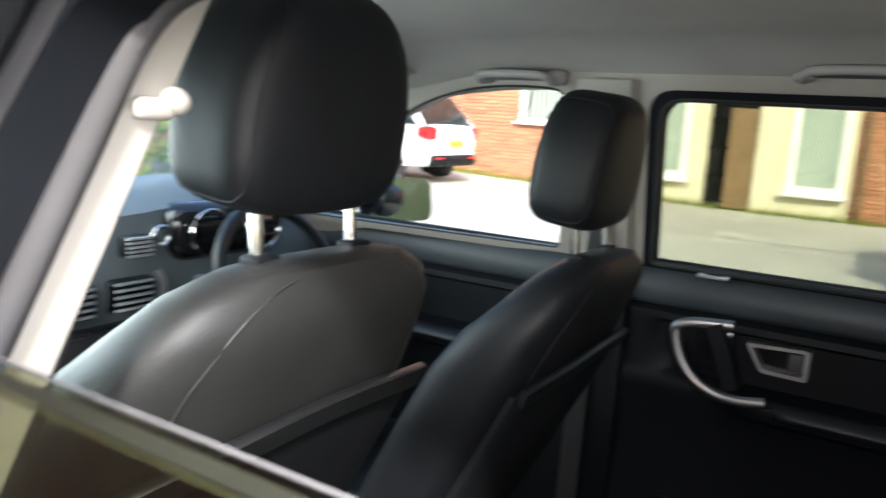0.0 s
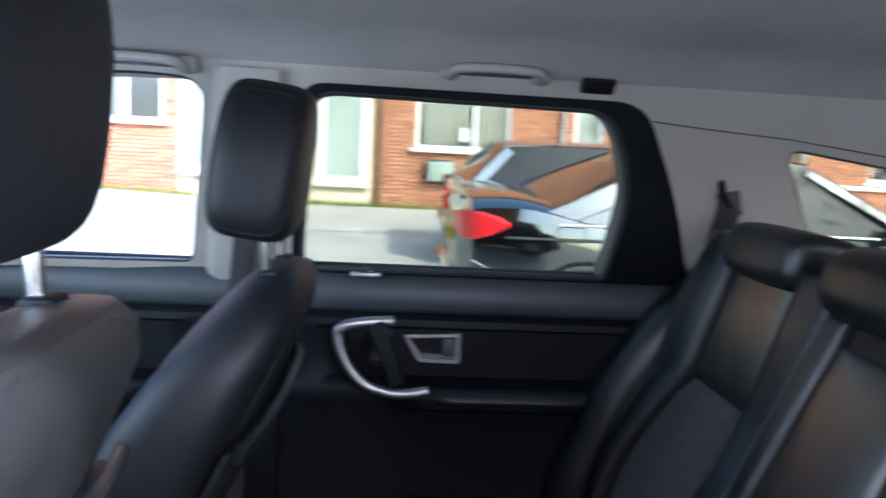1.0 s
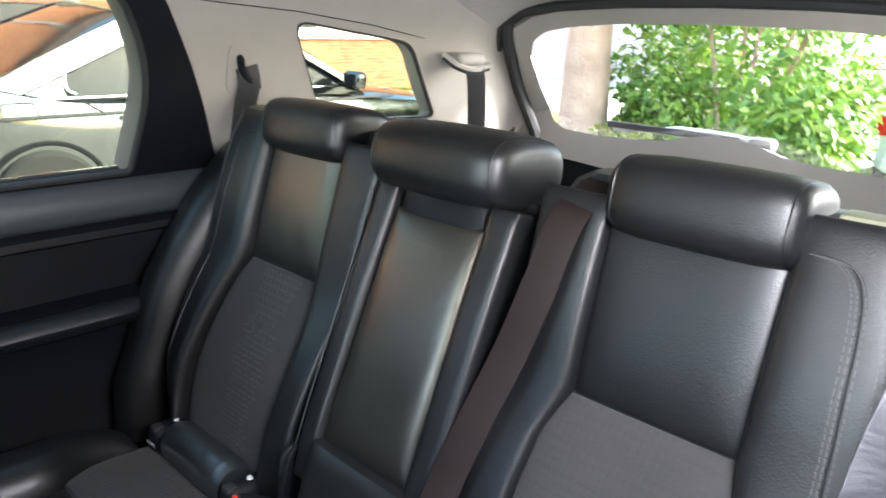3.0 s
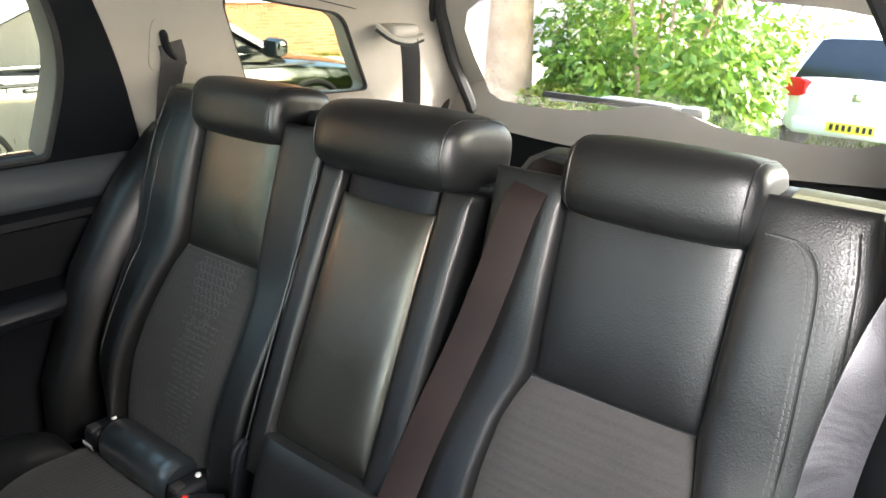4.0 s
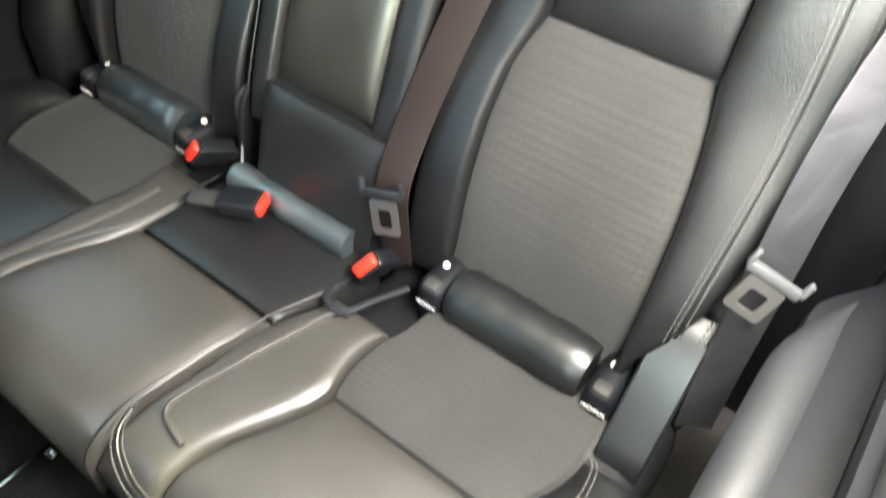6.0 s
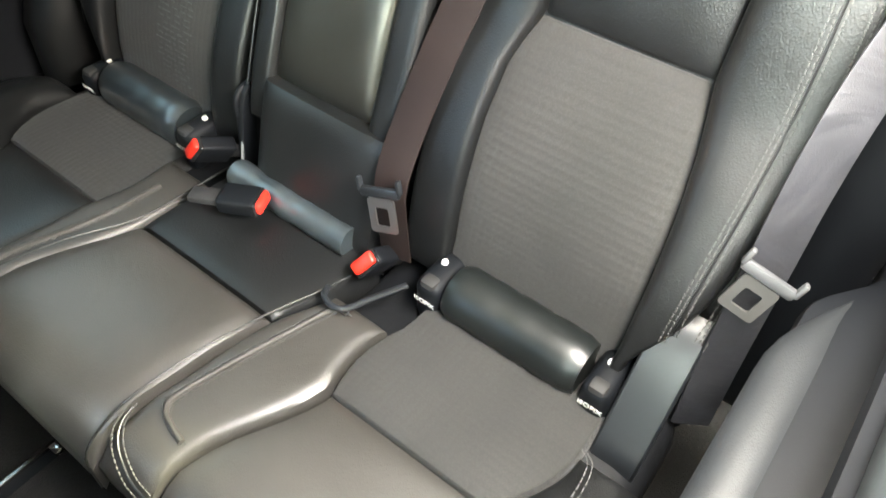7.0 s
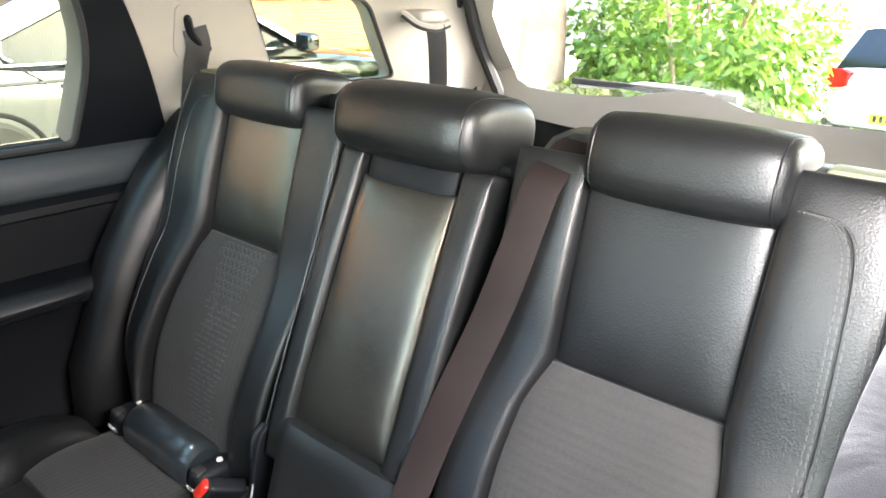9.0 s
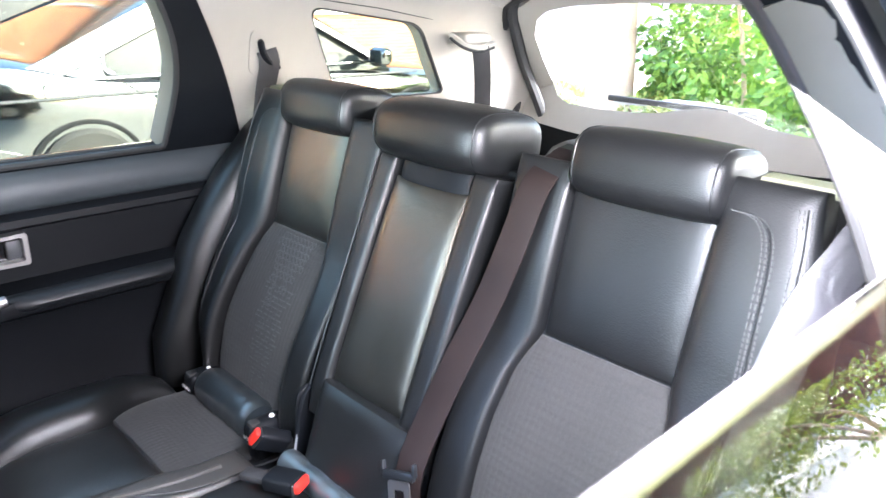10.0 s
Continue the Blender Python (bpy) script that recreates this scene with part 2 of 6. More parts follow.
LAMPDARK = soft("dark_red_lens", (0.10, 0.010, 0.011), (0.14, 0.014, 0.015), 0.1, 20.0, 60.0, 0.15, 0.002)
LAMPRED = soft("red_lens", (0.55, 0.012, 0.014), (0.72, 0.02, 0.02), 0.1, 20.0, 60.0, 0.15, 0.002)
YELLOWPLATE = soft("yellow_plate", (0.8, 0.6, 0.05), (0.85, 0.66, 0.07), 0.4)
CONCRETE = soft("concrete", (0.36, 0.335, 0.28), (0.47, 0.44, 0.375), 0.9, 0.7, 60.0, 0.5, 0.006)
MORTAR = soft("mortar", (0.46, 0.39, 0.32), (0.56, 0.49, 0.41), 0.95, 2.0, 60.0, 0.5, 0.004)
BRICK = brickmat("brick", [(0.0, (0.36, 0.140, 0.070)), (0.35, (0.48, 0.200, 0.100)), (0.7, (0.56, 0.255, 0.130)), (1.0, (0.42, 0.165, 0.085))])
DARKBRICK = brickmat("dark_brick", [(0.0, (0.16, 0.06, 0.04)), (0.5, (0.24, 0.09, 0.055)), (1.0, (0.19, 0.075, 0.05))])
RENDERWALL = soft("cream_render", (0.58, 0.52, 0.36), (0.68, 0.62, 0.45), 0.9, 1.5, 80.0, 0.3, 0.003)
FROSTED = soft("frosted_pane", (0.28, 0.33, 0.28), (0.36, 0.41, 0.35), 0.25, 1.0, 200.0, 0.2, 0.001)
# dark sheets standing in for the shade inside rooms and passage
ROOMSHADE = soft("room_shade", (0.04, 0.04, 0.04), (0.07, 0.07, 0.065), 0.3, 1.0, 20.0, 0.0, 0.001)
BLIND = soft("blind_slat", (0.42, 0.42, 0.40), (0.5, 0.5, 0.47), 0.8)
WOOD = soft("brown_wood", (0.13, 0.075, 0.03), (0.2, 0.12, 0.055), 0.7, 6.0, 80.0, 0.4, 0.002)
BARK = soft("bark", (0.33, 0.22, 0.135), (0.50, 0.355, 0.23), 0.95, 5.0, 25.0, 1.0, 0.03)
LEAF = brickmat("leaf", [(0.0, (0.08, 0.17, 0.018)), (0.4, (0.14, 0.26, 0.028)), (0.75, (0.22, 0.35, 0.045)), (1.0, (0.31, 0.43, 0.08))])
YLEAF = brickmat("yellow_leaf", [(0.0, (0.12, 0.16, 0.02)), (0.5, (0.22, 0.26, 0.03)), (1.0, (0.32, 0.33, 0.06))])
for _m in (LEAF, YLEAF):
    _b = _m.node_tree.nodes["Principled BSDF"]
    _b.inputs["Roughness"].default_value = 0.42
    _t = _m.node_tree
    _tl = nd(_t, "ShaderNodeBsdfTranslucent")
    _t.links.new(_b.inputs["Base Color"].links[0].from_socket, _tl.inputs["Color"])
    _ms = nd(_t, "ShaderNodeMixShader")
    _ms.inputs[0].default_value = 0.38
    _t.links.new(_b.outputs[0], _ms.inputs[1])
    _t.links.new(_tl.outputs[0], _ms.inputs[2])
    _t.links.new(_ms.outputs[0], _t.nodes["Material Output"].inputs[0])
GRASS = soft("grass_ground", (0.06, 0.10, 0.015), (0.14, 0.17, 0.035), 0.95, 3.0, 90.0, 0.8, 0.02)
ROOFTILE = soft("roof_tile", (0.10, 0.06, 0.045), (0.16, 0.09, 0.065), 0.9, 3.0, 30.0, 0.6, 0.01)


# ---- mesh helpers ----
def mesh_of(bm, name, smooth=True):
    bmesh.ops.recalc_face_normals(bm, faces=bm.faces)
    me = bpy.data.meshes.new(name)
    bm.to_mesh(me)
    bm.free()
    if smooth:
        me.shade_smooth()
        me.set_sharp_from_angle(angle=radians(38))
    return me


def part(name, bm, material, parent, label=""):
    ob = new(name, mesh_of(bm, name))
    ob.data.materials.append(material)
    ob.parent = parent
    return tagged(ob, label)


def thing(name, label, category, group="", kind="", at=(0, 0, 0)):
    ob = new(name)
    ob.empty_display_size = 0.05
    ob.location = at
    return tagged(ob, label, category, group, kind)


def solo(name, bm, material, label, category, group="", kind=""):
    ob = new(name, mesh_of(bm, name))
    ob.data.materials.append(material)
    return tagged(ob, label, category, group, kind)


def put(bm, m):
    bmesh.ops.transform(bm, matrix=m, verts=bm.verts)
    return bm


def box(cx, cy, cz, sx, sy, sz, bevel=0.0, seg=2, bm=None, m=None):
    b = bm or bmesh.new()
    mm = Matrix.LocRotScale((cx, cy, cz), None, (sx, sy, sz))
    if m is not None:
        mm = m @ mm
    r = bmesh.ops.create_cube(b, size=1.0, matrix=mm)
    if bevel > 0:
        es = {e for v in r["verts"] for e in v.link_edges}
        bmesh.ops.bevel(b, geom=list(es), offset=bevel, segments=seg, affect="EDGES", profile=0.5)
    return b


def loft(rings, bm=None, close=True, caps=True):
    b = bm or bmesh.new()
    vs = [[b.verts.new(p) for p in r] for r in rings]
    n = len(rings[0])
    for a, c in zip(vs, vs[1:]):
        for i in range(n if close else n - 1):
            j = (i + 1) % n
            b.faces.new((a[i], a[j], c[j], c[i]))
    if caps and close:
        b.faces.new(list(reversed(vs[0])))
        b.faces.new(vs[-1])
    return b


def tube(points, radius, n=8, bm=None, closed=False):
    """A round bar along points; radius may be a list."""
    pts = [Vector(p) for p in points]
    rings = []
    for i, p in enumerate(pts):
        a = pts[i - 1] if (i > 0 or closed) else p
        c = pts[(i + 1) % len(pts)] if (i + 1 < len(pts) or closed) else p
        d = (c - a).normalized()
        s = d.orthogonal().normalized() if i == 0 else (side - d * side.dot(d)).normalized()
        side = s
        u = d.cross(s)
        r = radius[i] if isinstance(radius, (list, tuple)) else radius
        rings.append([p + (s * math.cos(k) + u * math.sin(k)) * r for k in (2 * math.pi * j / n for j in range(n))])
    if closed:
        rings.append(rings[0])
        b = loft(rings, bm, True, False)
        bmesh.ops.remove_doubles(b, verts=b.verts, dist=1e-6)
        return b
    return loft(rings, bm)


def strap(points, across, width, thick, bm=None):
    """A flat band along points; across: its width's direction at each point, or one for all."""
    pts = [Vector(p) for p in points]
    rings = []
    for i, p in enumerate(pts):
        d = (pts[min(i + 1, len(pts) - 1)] - pts[max(i - 1, 0)]).normalized()
        w = Vector(across[i] if isinstance(across, list) else across)
        w = (w - d * w.dot(d)).normalized() * width / 2
        n = d.cross(w).normalized() * thick / 2
        rings.append([p - w - n, p - w * 0.9 - n * 1.6, p + w * 0.9 - n * 1.6, p + w - n, p + w + n, p + w * 0.9 + n * 1.6, p - w * 0.9 + n * 1.6, p - w + n])
    return loft(rings, bm)


def curve(points, n):
    """A smooth line through points (Catmull-Rom), n steps a span."""
    p = [Vector(q) for q in points]
    p = [2 * p[0] - p[1]] + p + [2 * p[-1] - p[-2]]
    out = []
    for i in range(1, len(p) - 2):
        for k in range(n):
            t = k / n
            out.append(0.5 * (2 * p[i] + (p[i + 1] - p[i - 1]) * t + (2 * p[i - 1] - 5 * p[i] + 4 * p[i + 1] - p[i + 2]) * t * t
                              + (3 * p[i] - p[i - 1] - 3 * p[i + 1] + p[i + 2]) * t ** 3))
    out.append(p[-2])
    return out


def rounded(corners, radii, n=6):
    """A closed outline with rounded corners, as 2D points."""
    out = []
    c = [Vector(q) for q in corners]
    for i, p in enumerate(c):
        r = radii[i] if isinstance(radii, (list, tuple)) else radii
        a, b = c[i - 1], c[(i + 1) % len(c)]
        p0, p2 = p + (a - p).normalized() * r, p + (b - p).normalized() * r
        for k in range(n + 1):
            t = k / n
            out.append((1 - t) ** 2 * p0 + 2 * t * (1 - t) * p + t * t * p2)
    return out


def dense(loop, step):
    out = []
    for i, p in enumerate(loop):
        q = loop[(i + 1) % len(loop)]
        k = max(1, int((q - p).length / step))
        out += [p.lerp(q, j / k) for j in range(k)]
    return out


def sheet(outer, holes, f, depth, step=0.03):
    """A plate with openings: 2D outlines, filled, then set in space by f(u, v, w), w from 0 to depth."""
    b = bmesh.new()
    edges = []
    for lp in (outer, *holes):
        vs = [b.verts.new((p[0], p[1], 0)) for p in dense([Vector(q) for q in lp], step)]
        edges += [b.edges.new((vs[i - 1], vs[i])) for i in range(len(vs))]
    bmesh.ops.triangle_fill(b, use_beauty=True, edges=edges)
    r = bmesh.ops.extrude_face_region(b, geom=list(b.faces))
    for v in r["geom"]:
        if isinstance(v, bmesh.types.BMVert):
            v.co.z = depth
    for v in b.verts:
        v.co = f(*v.co)
    return b


def ring(inner, outer, f, depth):
    """A frame between two outlines of as many points."""
    a = [Vector(p) for p in inner]
    o = [Vector(p) for p in outer]
    rings = [[Vector(f(p[0], p[1], w)) for p in lp] for lp, w in ((a, 0), (o, 0), (o, depth), (a, depth), (a, 0))]
    b = loft(rings, None, True, False)
    bmesh.ops.remove_doubles(b, verts=b.verts, dist=1e-6)
    return b


def pad(nu, nv, f, puff, power=4.0, back=0.03, rim=0.35):
    """A stuffed panel: f(u, v, h) with u, v in 0..1 gives the place at height h over its base."""
    b = bmesh.new()
    def h(u, v):
        a, c = abs(2 * u - 1), abs(2 * v - 1)
        return puff * (max(0.0, 1 - a ** power) * max(0.0, 1 - c ** power)) ** rim
    us = [0.5 - 0.5 * math.cos(math.pi * i / nu) for i in range(nu + 1)]
    vs = [0.5 - 0.5 * math.cos(math.pi * j / nv) for j in range(nv + 1)]
    g = [[b.verts.new(f(u, v, h(u, v))) for v in vs] for u in us]
    for i in range(nu):
        for j in range(nv):
            b.faces.new((g[i][j], g[i + 1][j], g[i + 1][j + 1], g[i][j + 1]))
    border = [g[i][0] for i in range(nu)] + [g[nu][j] for j in range(nv)] + [g[i][nv] for i in range(nu, 0, -1)] + [g[0][j] for j in range(nv, 0, -1)]
    uv = [(us[i], 0) for i in range(nu)] + [(1, vs[j]) for j in range(nv)] + [(us[i], 1) for i in range(nu, 0, -1)] + [(0, vs[j]) for j in range(nv, 0, -1)]
    low = [b.verts.new(f(u, v, -back)) for u, v in uv]
    n = len(low)
    for i in range(n):
        b.faces.new((border[i], low[i], low[(i + 1) % n], border[(i + 1) % n]))
    b.faces.new(low)
    return b


def lerp(a, b, t):
    return a + (b - a) * t


def step01(t):
    t = min(1.0, max(0.0, t))
    return t * t * (3 - 2 * t)


def interp(x, rows):
    """Piecewise smooth lookup in rows of (x, value)."""
    if x <= rows[0][0]:
        return rows[0][1]
    for (a, p), (b, q) in zip(rows, rows[1:]):
        if x <= b:
            return lerp(p, q, (x - a) / (b - a))
    return rows[-1][1]

# ---- the car's shell: x to its right, y to its front ----


def trim_x(y, z):
    t = 0.17 * min(1, max(0, (1.47 - z) / 0.26)) * step01((-0.42 - y) / 0.55)
    front = 0.10 * step01((y - 1.3) / 0.8)
    return 0.745 - 0.5 * (z - 1.19) - t - front


def on_side(s, off=0.0):
    return lambda u, v, w: Vector((s * (trim_x(u, v) + off + w), u, v))


REAR_OPEN = rounded([(0.752, 1.212), (0.722, 1.566), (0.165, 1.560), (0.082, 1.41), (0.100, 1.212)], [0.012, 0.05, 0.05, 0.10, 0.015], 7)
REAR_FRAME = rounded([(0.772, 1.190), (0.742, 1.580), (0.105, 1.578), (-0.010, 1.39), (-0.095, 1.190)], [0.012, 0.05, 0.06, 0.10, 0.015], 7)
FRONT_OPEN = rounded([(0.972, 1.212), (1.78, 1.212), (1.30, 1.548), (1.05, 1.587), (0.905, 1.575)], [0.02, 0.05, 0.16, 0.1, 0.05], 7)
FRONT_FRAME = rounded([(0.952, 1.196), (1.82, 1.196), (1.31, 1.563), (1.05, 1.60), (0.885, 1.59)], [0.02, 0.05, 0.16, 0.1, 0.05], 7)
QUARTER = rounded([(-0.197, 1.508), (-0.548, 1.463), (-0.671, 1.281), (-0.348, 1.281)], [0.045, 0.05, 0.03, 0.02], 7)
QUARTER_SEAL = rounded([(-0.192, 1.512), (-0.552, 1.467), (-0.676, 1.277), (-0.350, 1.277)], [0.045, 0.05, 0.03, 0.02], 7)

QUARTER_OUT = rounded([(-0.165, 1.545), (-0.720, 1.510), (-0.860, 1.240), (-0.300, 1.240)], [0.045, 0.05, 0.03, 0.02], 7)
NEAR_OPEN = [Vector((p[0] + 0.030 * step01((p[0] - 0.5) / 0.2), p[1])) for p in REAR_OPEN]
NEAR_FRAME = [Vector((p[0] + 0.030 * step01((p[0] - 0.5) / 0.2), p[1])) for p in REAR_FRAME]

floor = solo("floor", box(0, 0.55, 0.40, 1.62, 3.5, 0.06, 0.01), CARPET, "dark grey carpeted car floor", "floor", kind="structure")
tunnel = box(0, 0.75, 0.46, 0.24, 1.5, 0.10, 0.03)
part("tunnel", tunnel, CARPET, floor)

ceiling_bm = bmesh.new()
NX, NY = 40, 44
def roof_z(x, y):
    side = abs(x) / 0.60
    z = 1.662 - 0.012 * side ** 2 - 0.075 * max(0.0, side - 0.55) ** 2 / 0.2025
    z -= 0.085 * step01((-0.45 - y) / 0.45) + 0.05 * step01((y - 1.0) / 0.5)
    return z
grid = []
for j in range(NY + 1):
    y = lerp(-0.86, 1.46, j / NY)
    grid.append([ceiling_bm.verts.new((lerp(-0.60, 0.60, i / NX), y, roof_z(lerp(-0.60, 0.60, i / NX), y))) for i in range(NX + 1)])
for j in range(NY):
    for i in range(NX):
        ceiling_bm.faces.new((grid[j][i], grid[j][i + 1], grid[j + 1][i + 1], grid[j + 1][i]))
rr = bmesh.ops.extrude_face_region(ceiling_bm, geom=list(ceiling_bm.faces))
for v in rr["geom"]:
    if isinstance(v, bmesh.types.BMVert):
        v.co.z += 0.03
ceiling = solo("ceiling", ceiling_bm, HEADLINER, "pale beige cloth headliner of the car", "ceiling", kind="structure")

for s, side in ((1, "right"), (-1, "left")):
    outer = [(-1.0, 1.165), (2.2, 1.165), (1.46, 1.588), (1.1, 1.612), (-0.70, 1.612), (-0.86, 1.55)]
    w = solo("wall_" + side, sheet(outer, [FRONT_FRAME, REAR_FRAME if s > 0 else NEAR_FRAME, QUARTER_SEAL], on_side(s), 0.05), CREAM,
             "cream plastic pillar trim along the car's %s side" % side, "pillar trim", kind="structure")
    # joint between the headliner and the pillar trim behind the rear door
    jp = [on_side(s, -0.001)(y, z, 0) for y, z in ((0.08, 1.546), (-0.02, 1.538), (-0.2, 1.527), (-0.4, 1.505), (-0.55, 1.482), (-0.68, 1.462))]
    part("trim_joint", tube(jp, 0.0012, 6), RUBBER, w)
    part("quarter_seal", ring(QUARTER, QUARTER_SEAL, on_side(s, -0.002), 0.010), RUBBER, w, "black rubber window seal")
    # door frame round the rear side window
    fr = solo("window_frame", ring(*((REAR_OPEN, REAR_FRAME) if s > 0 else (NEAR_OPEN, NEAR_FRAME)), on_side(s, -0.006), 0.064), DARKPLASTIC,
              "black door frame round the rear side window", "window frame", kind="structure")
    inner = REAR_OPEN if s > 0 else NEAR_OPEN
    part("weatherstrip", tube([on_side(s, 0.0)(p[0], p[1], 0) for p in inner], 0.007, 8, None, True), RUBBER, fr, "black rubber weatherstrip")
    ff = solo("window_frame", ring(FRONT_OPEN, FRONT_FRAME, on_side(s, -0.003), 0.05), CREAM, "cream frame round the front side window", "window frame", kind="structure")
    part("weatherstrip", tube([on_side(s, 0.004)(p[0], p[1], 0) for p in FRONT_OPEN], 0.005, 6, None, True), RUBBER, ff, "black rubber weatherstrip")
    rv = [on_side(s, 0.034)(y, z, 0) for y, z in ((0.104, 1.216), (0.096, 1.30), (0.093, 1.39), (0.108, 1.45), (0.135, 1.51), (0.16, 1.545))]
    part("reveal_strip", strap(curve(rv, 3), (1, 0.1, 0), 0.05, 0.004), REVEAL, fr, "pale reveal behind the door frame")
    # panes
    if s > 0:
        pane = REAR_FRAME
    else:
        pane = rounded([(0.765, 1.15), (0.758, 1.366), (0.075, 1.366), (-0.02, 1.15)], 0.008, 4)
    g = solo("window_1" if s > 0 else "window_2", sheet(pane, [], on_side(s, 0.062), 0.004, 0.5), TINT,
             "tinted rear door window, closed" if s > 0 else "tinted rear door window, wound half down", "window", kind="structure")
    g2 = solo("window_3" if s > 0 else "window_4", sheet(QUARTER_SEAL, [], on_side(s, 0.012), 0.004, 0.5), TINT, "tinted rear quarter window", "window", kind="structure")
    g3 = solo("window_5" if s > 0 else "window_6", sheet(FRONT_FRAME, [], on_side(s, 0.02), 0.004, 0.5), CLEAR, "clear front door window", "window", kind="structure")
    if s < 0:
        edge = [on_side(s, 0.064)(y, 1.3675, 0) for y in (0.757, 0.6, 0.4, 0.2, 0.078)]
        part("glass_edge", tube(edge, 0.0009, 6), SEALGREY, g, "pale ground top edge of the glass")
        part("edge_band", strap([p + Vector((-0.003, 0, -0.008)) for p in edge], (0.45, 0, 0.9), 0.007, 0.001), RUBBER, g, "dark band under the glass edge")
        part("edge_line", strap([p + Vector((-0.004, 0, -0.014)) for p in edge], (0.45, 0, 0.9), 0.0018, 0.001), REVEAL, g, "pale line under the glass edge")


# ---- doors ----
def door_profile(y, y0, y1):
    """The door lining's section at y: rows of (x, z) from the glass down to the sill."""
    e = step01((y - y0) / 0.06) * step01((y1 - y) / 0.06)
    rec = 0.018 * step01((y - y0 - 0.10) / 0.08) * step01((y1 - y - 0.06) / 0.06)
    arm = 0.050 * step01((y - y0 - 0.12) / 0.10) * step01((y1 - 0.22 - y) / 0.08)
    return [(0.782, 1.208), (0.752, 1.208), (0.734, 1.203), (0.722, 1.190), (0.714, 1.165), (0.712, 1.135), (0.716, 1.127), (0.722, 1.124),
            (0.716, 1.118), (0.706, 1.112), (0.704, 1.098), (0.706 + rec, 1.088), (0.707 + rec, 1.03), (0.707 + rec, 0.985),
            (0.705 - arm * 0.5, 0.972), (0.702 - arm, 0.966), (0.699 - arm, 0.955), (0.700 - arm * 0.9, 0.935), (0.704 - arm * 0.2, 0.915),
            (0.706, 0.88), (0.708, 0.75), (0.700, 0.70), (0.690, 0.55), (0.695, 0.44)]


def door(name, s, y0, y1, label, rear):
    d = thing(name, label, "car door", kind="structure")
    n = 48
    ys = [lerp(y0, y1, j / n) for j in range(n + 1)]
    for pn, a, b, mt in (("door_top", 0, 8, DOORTOP), ("lining", 7, 24, DARKPLASTIC)):
        rings = []
        for y in ys:
            pr = door_profile(y, y0, y1)[a:b]
            rings.append([Vector((s * x, y, z)) for x, z in pr] + [Vector((s * 0.80, y, pr[-1][1])), Vector((s * 0.80, y, pr[0][1]))])
        part(pn, loft(rings), mt, d, "dark blue-grey soft door top" if pn == "door_top" else "")
    part("outer_panel", box(s * 0.865, (y0 + y1) / 2, 0.82, 0.10, y1 - y0, 0.76, 0.035, 3), PAINT_DARK, d, "dark painted outer door panel")
    off = 0 if rear else 0.94
    # pull handle: a bright loop, a dark grip behind it
    pts = [(0.671, 0.553, 1.118), (0.660, 0.620, 1.115), (0.656, 0.655, 1.106), (0.656, 0.664, 1.085), (0.653, 0.648, 1.035), (0.650, 0.612, 0.992), (0.648, 0.565, 0.973), (0.647, 0.52, 0.971), (0.648, 0.475, 0.978)]
    lp = curve([(s * (p[0] - 0.004), p[1] + off, p[2]) for p in pts], 5)
    b = bmesh.new()
    rings = []
    for i, p in enumerate(lp):
        t = (lp[min(i + 1, len(lp) - 1)] - lp[max(i - 1, 0)]).normalized()
        o = Vector((s, 0, 0))
        q = t.cross(o).normalized()
        rings.append([p + q * 0.0115 * math.cos(k) + o * (0.010 * math.sin(k)) for k in (math.pi * 2 * j / 10 for j in range(10))])
    ph = part("pull_handle", loft(rings), SATIN, d, "satin silver pull handle loop")
    part("grip", strap([(s * 0.672, 0.590 + off, 1.112), (s * 0.664, 0.565 + off, 1.06), (s * 0.664, 0.540 + off, 0.99)], (0, 1, 0.2), 0.034, 0.03), DARKPLASTIC, d)
    part("handle_cup", box(s * 0.705, 0.60 + off, 1.045, 0.03, 0.10, 0.115, 0.012), GLOSSBLACK, d)
    # inner release
    o2 = rounded([(0.530, 1.082), (0.408, 1.088), (0.408, 1.022), (0.496, 1.024)], 0.008, 4)
    i2 = rounded([(0.518, 1.075), (0.417, 1.080), (0.417, 1.030), (0.491, 1.032)], 0.006, 4)
    fx = lambda u, v, w: Vector((s * (0.697 + w), u + off, v))
    part("release_bezel", ring(i2, o2, fx, 0.025), SATIN, d, "satin silver bezel of the door release")
    part("release_recess", sheet(i2, [], lambda u, v, w: Vector((s * (0.717 + w), u + off, v)), 0.006, 0.5), GLOSSBLACK, d)
    part("release_lever", box(s * 0.708, 0.433 + off, 1.055, 0.010, 0.028, 0.040, 0.005), MIDPLASTIC, d, "grey release lever")
    pad_rings = []
    for k in range(17):
        t = k / 16
        y = lerp(0.49, 0.08, t) + off
        e = min(1.0, 6.0 * t + 0.35) * (1 - max(0.0, (t - 0.70) / 0.30) ** 2 * 0.85)
        pad_rings.append([Vector((s * (0.668 + 0.020 * (1 - e) - 0.030 * e * math.cos(q)), y, 0.958 + (0.013 + 0.005 * e) * math.sin(q))) for q in (2 * math.pi * i / 14 for i in range(14))])
    part("armrest_pad", loft(pad_rings), ARMPAD, d, "dark grey padded armrest")
    lock = part("lock_plate", box(s * 0.718, 0.614 + off, 1.2045, 0.022, 0.064, 0.008, 0.003, m=None), SILVERPLASTIC, d, "pale grey lock button plate")
    part("lock_slider", box(s * 0.716, 0.612 + off, 1.2105, 0.010, 0.030, 0.006, 0.002), GLOSSBLACK, lock)
    part("window_waist_seal", tube([(s * 0.784, y, 1.212) for y in (y0 + 0.1, (y0 + y1) / 2, y1 - 0.02)], 0.006, 6), RUBBER, d)
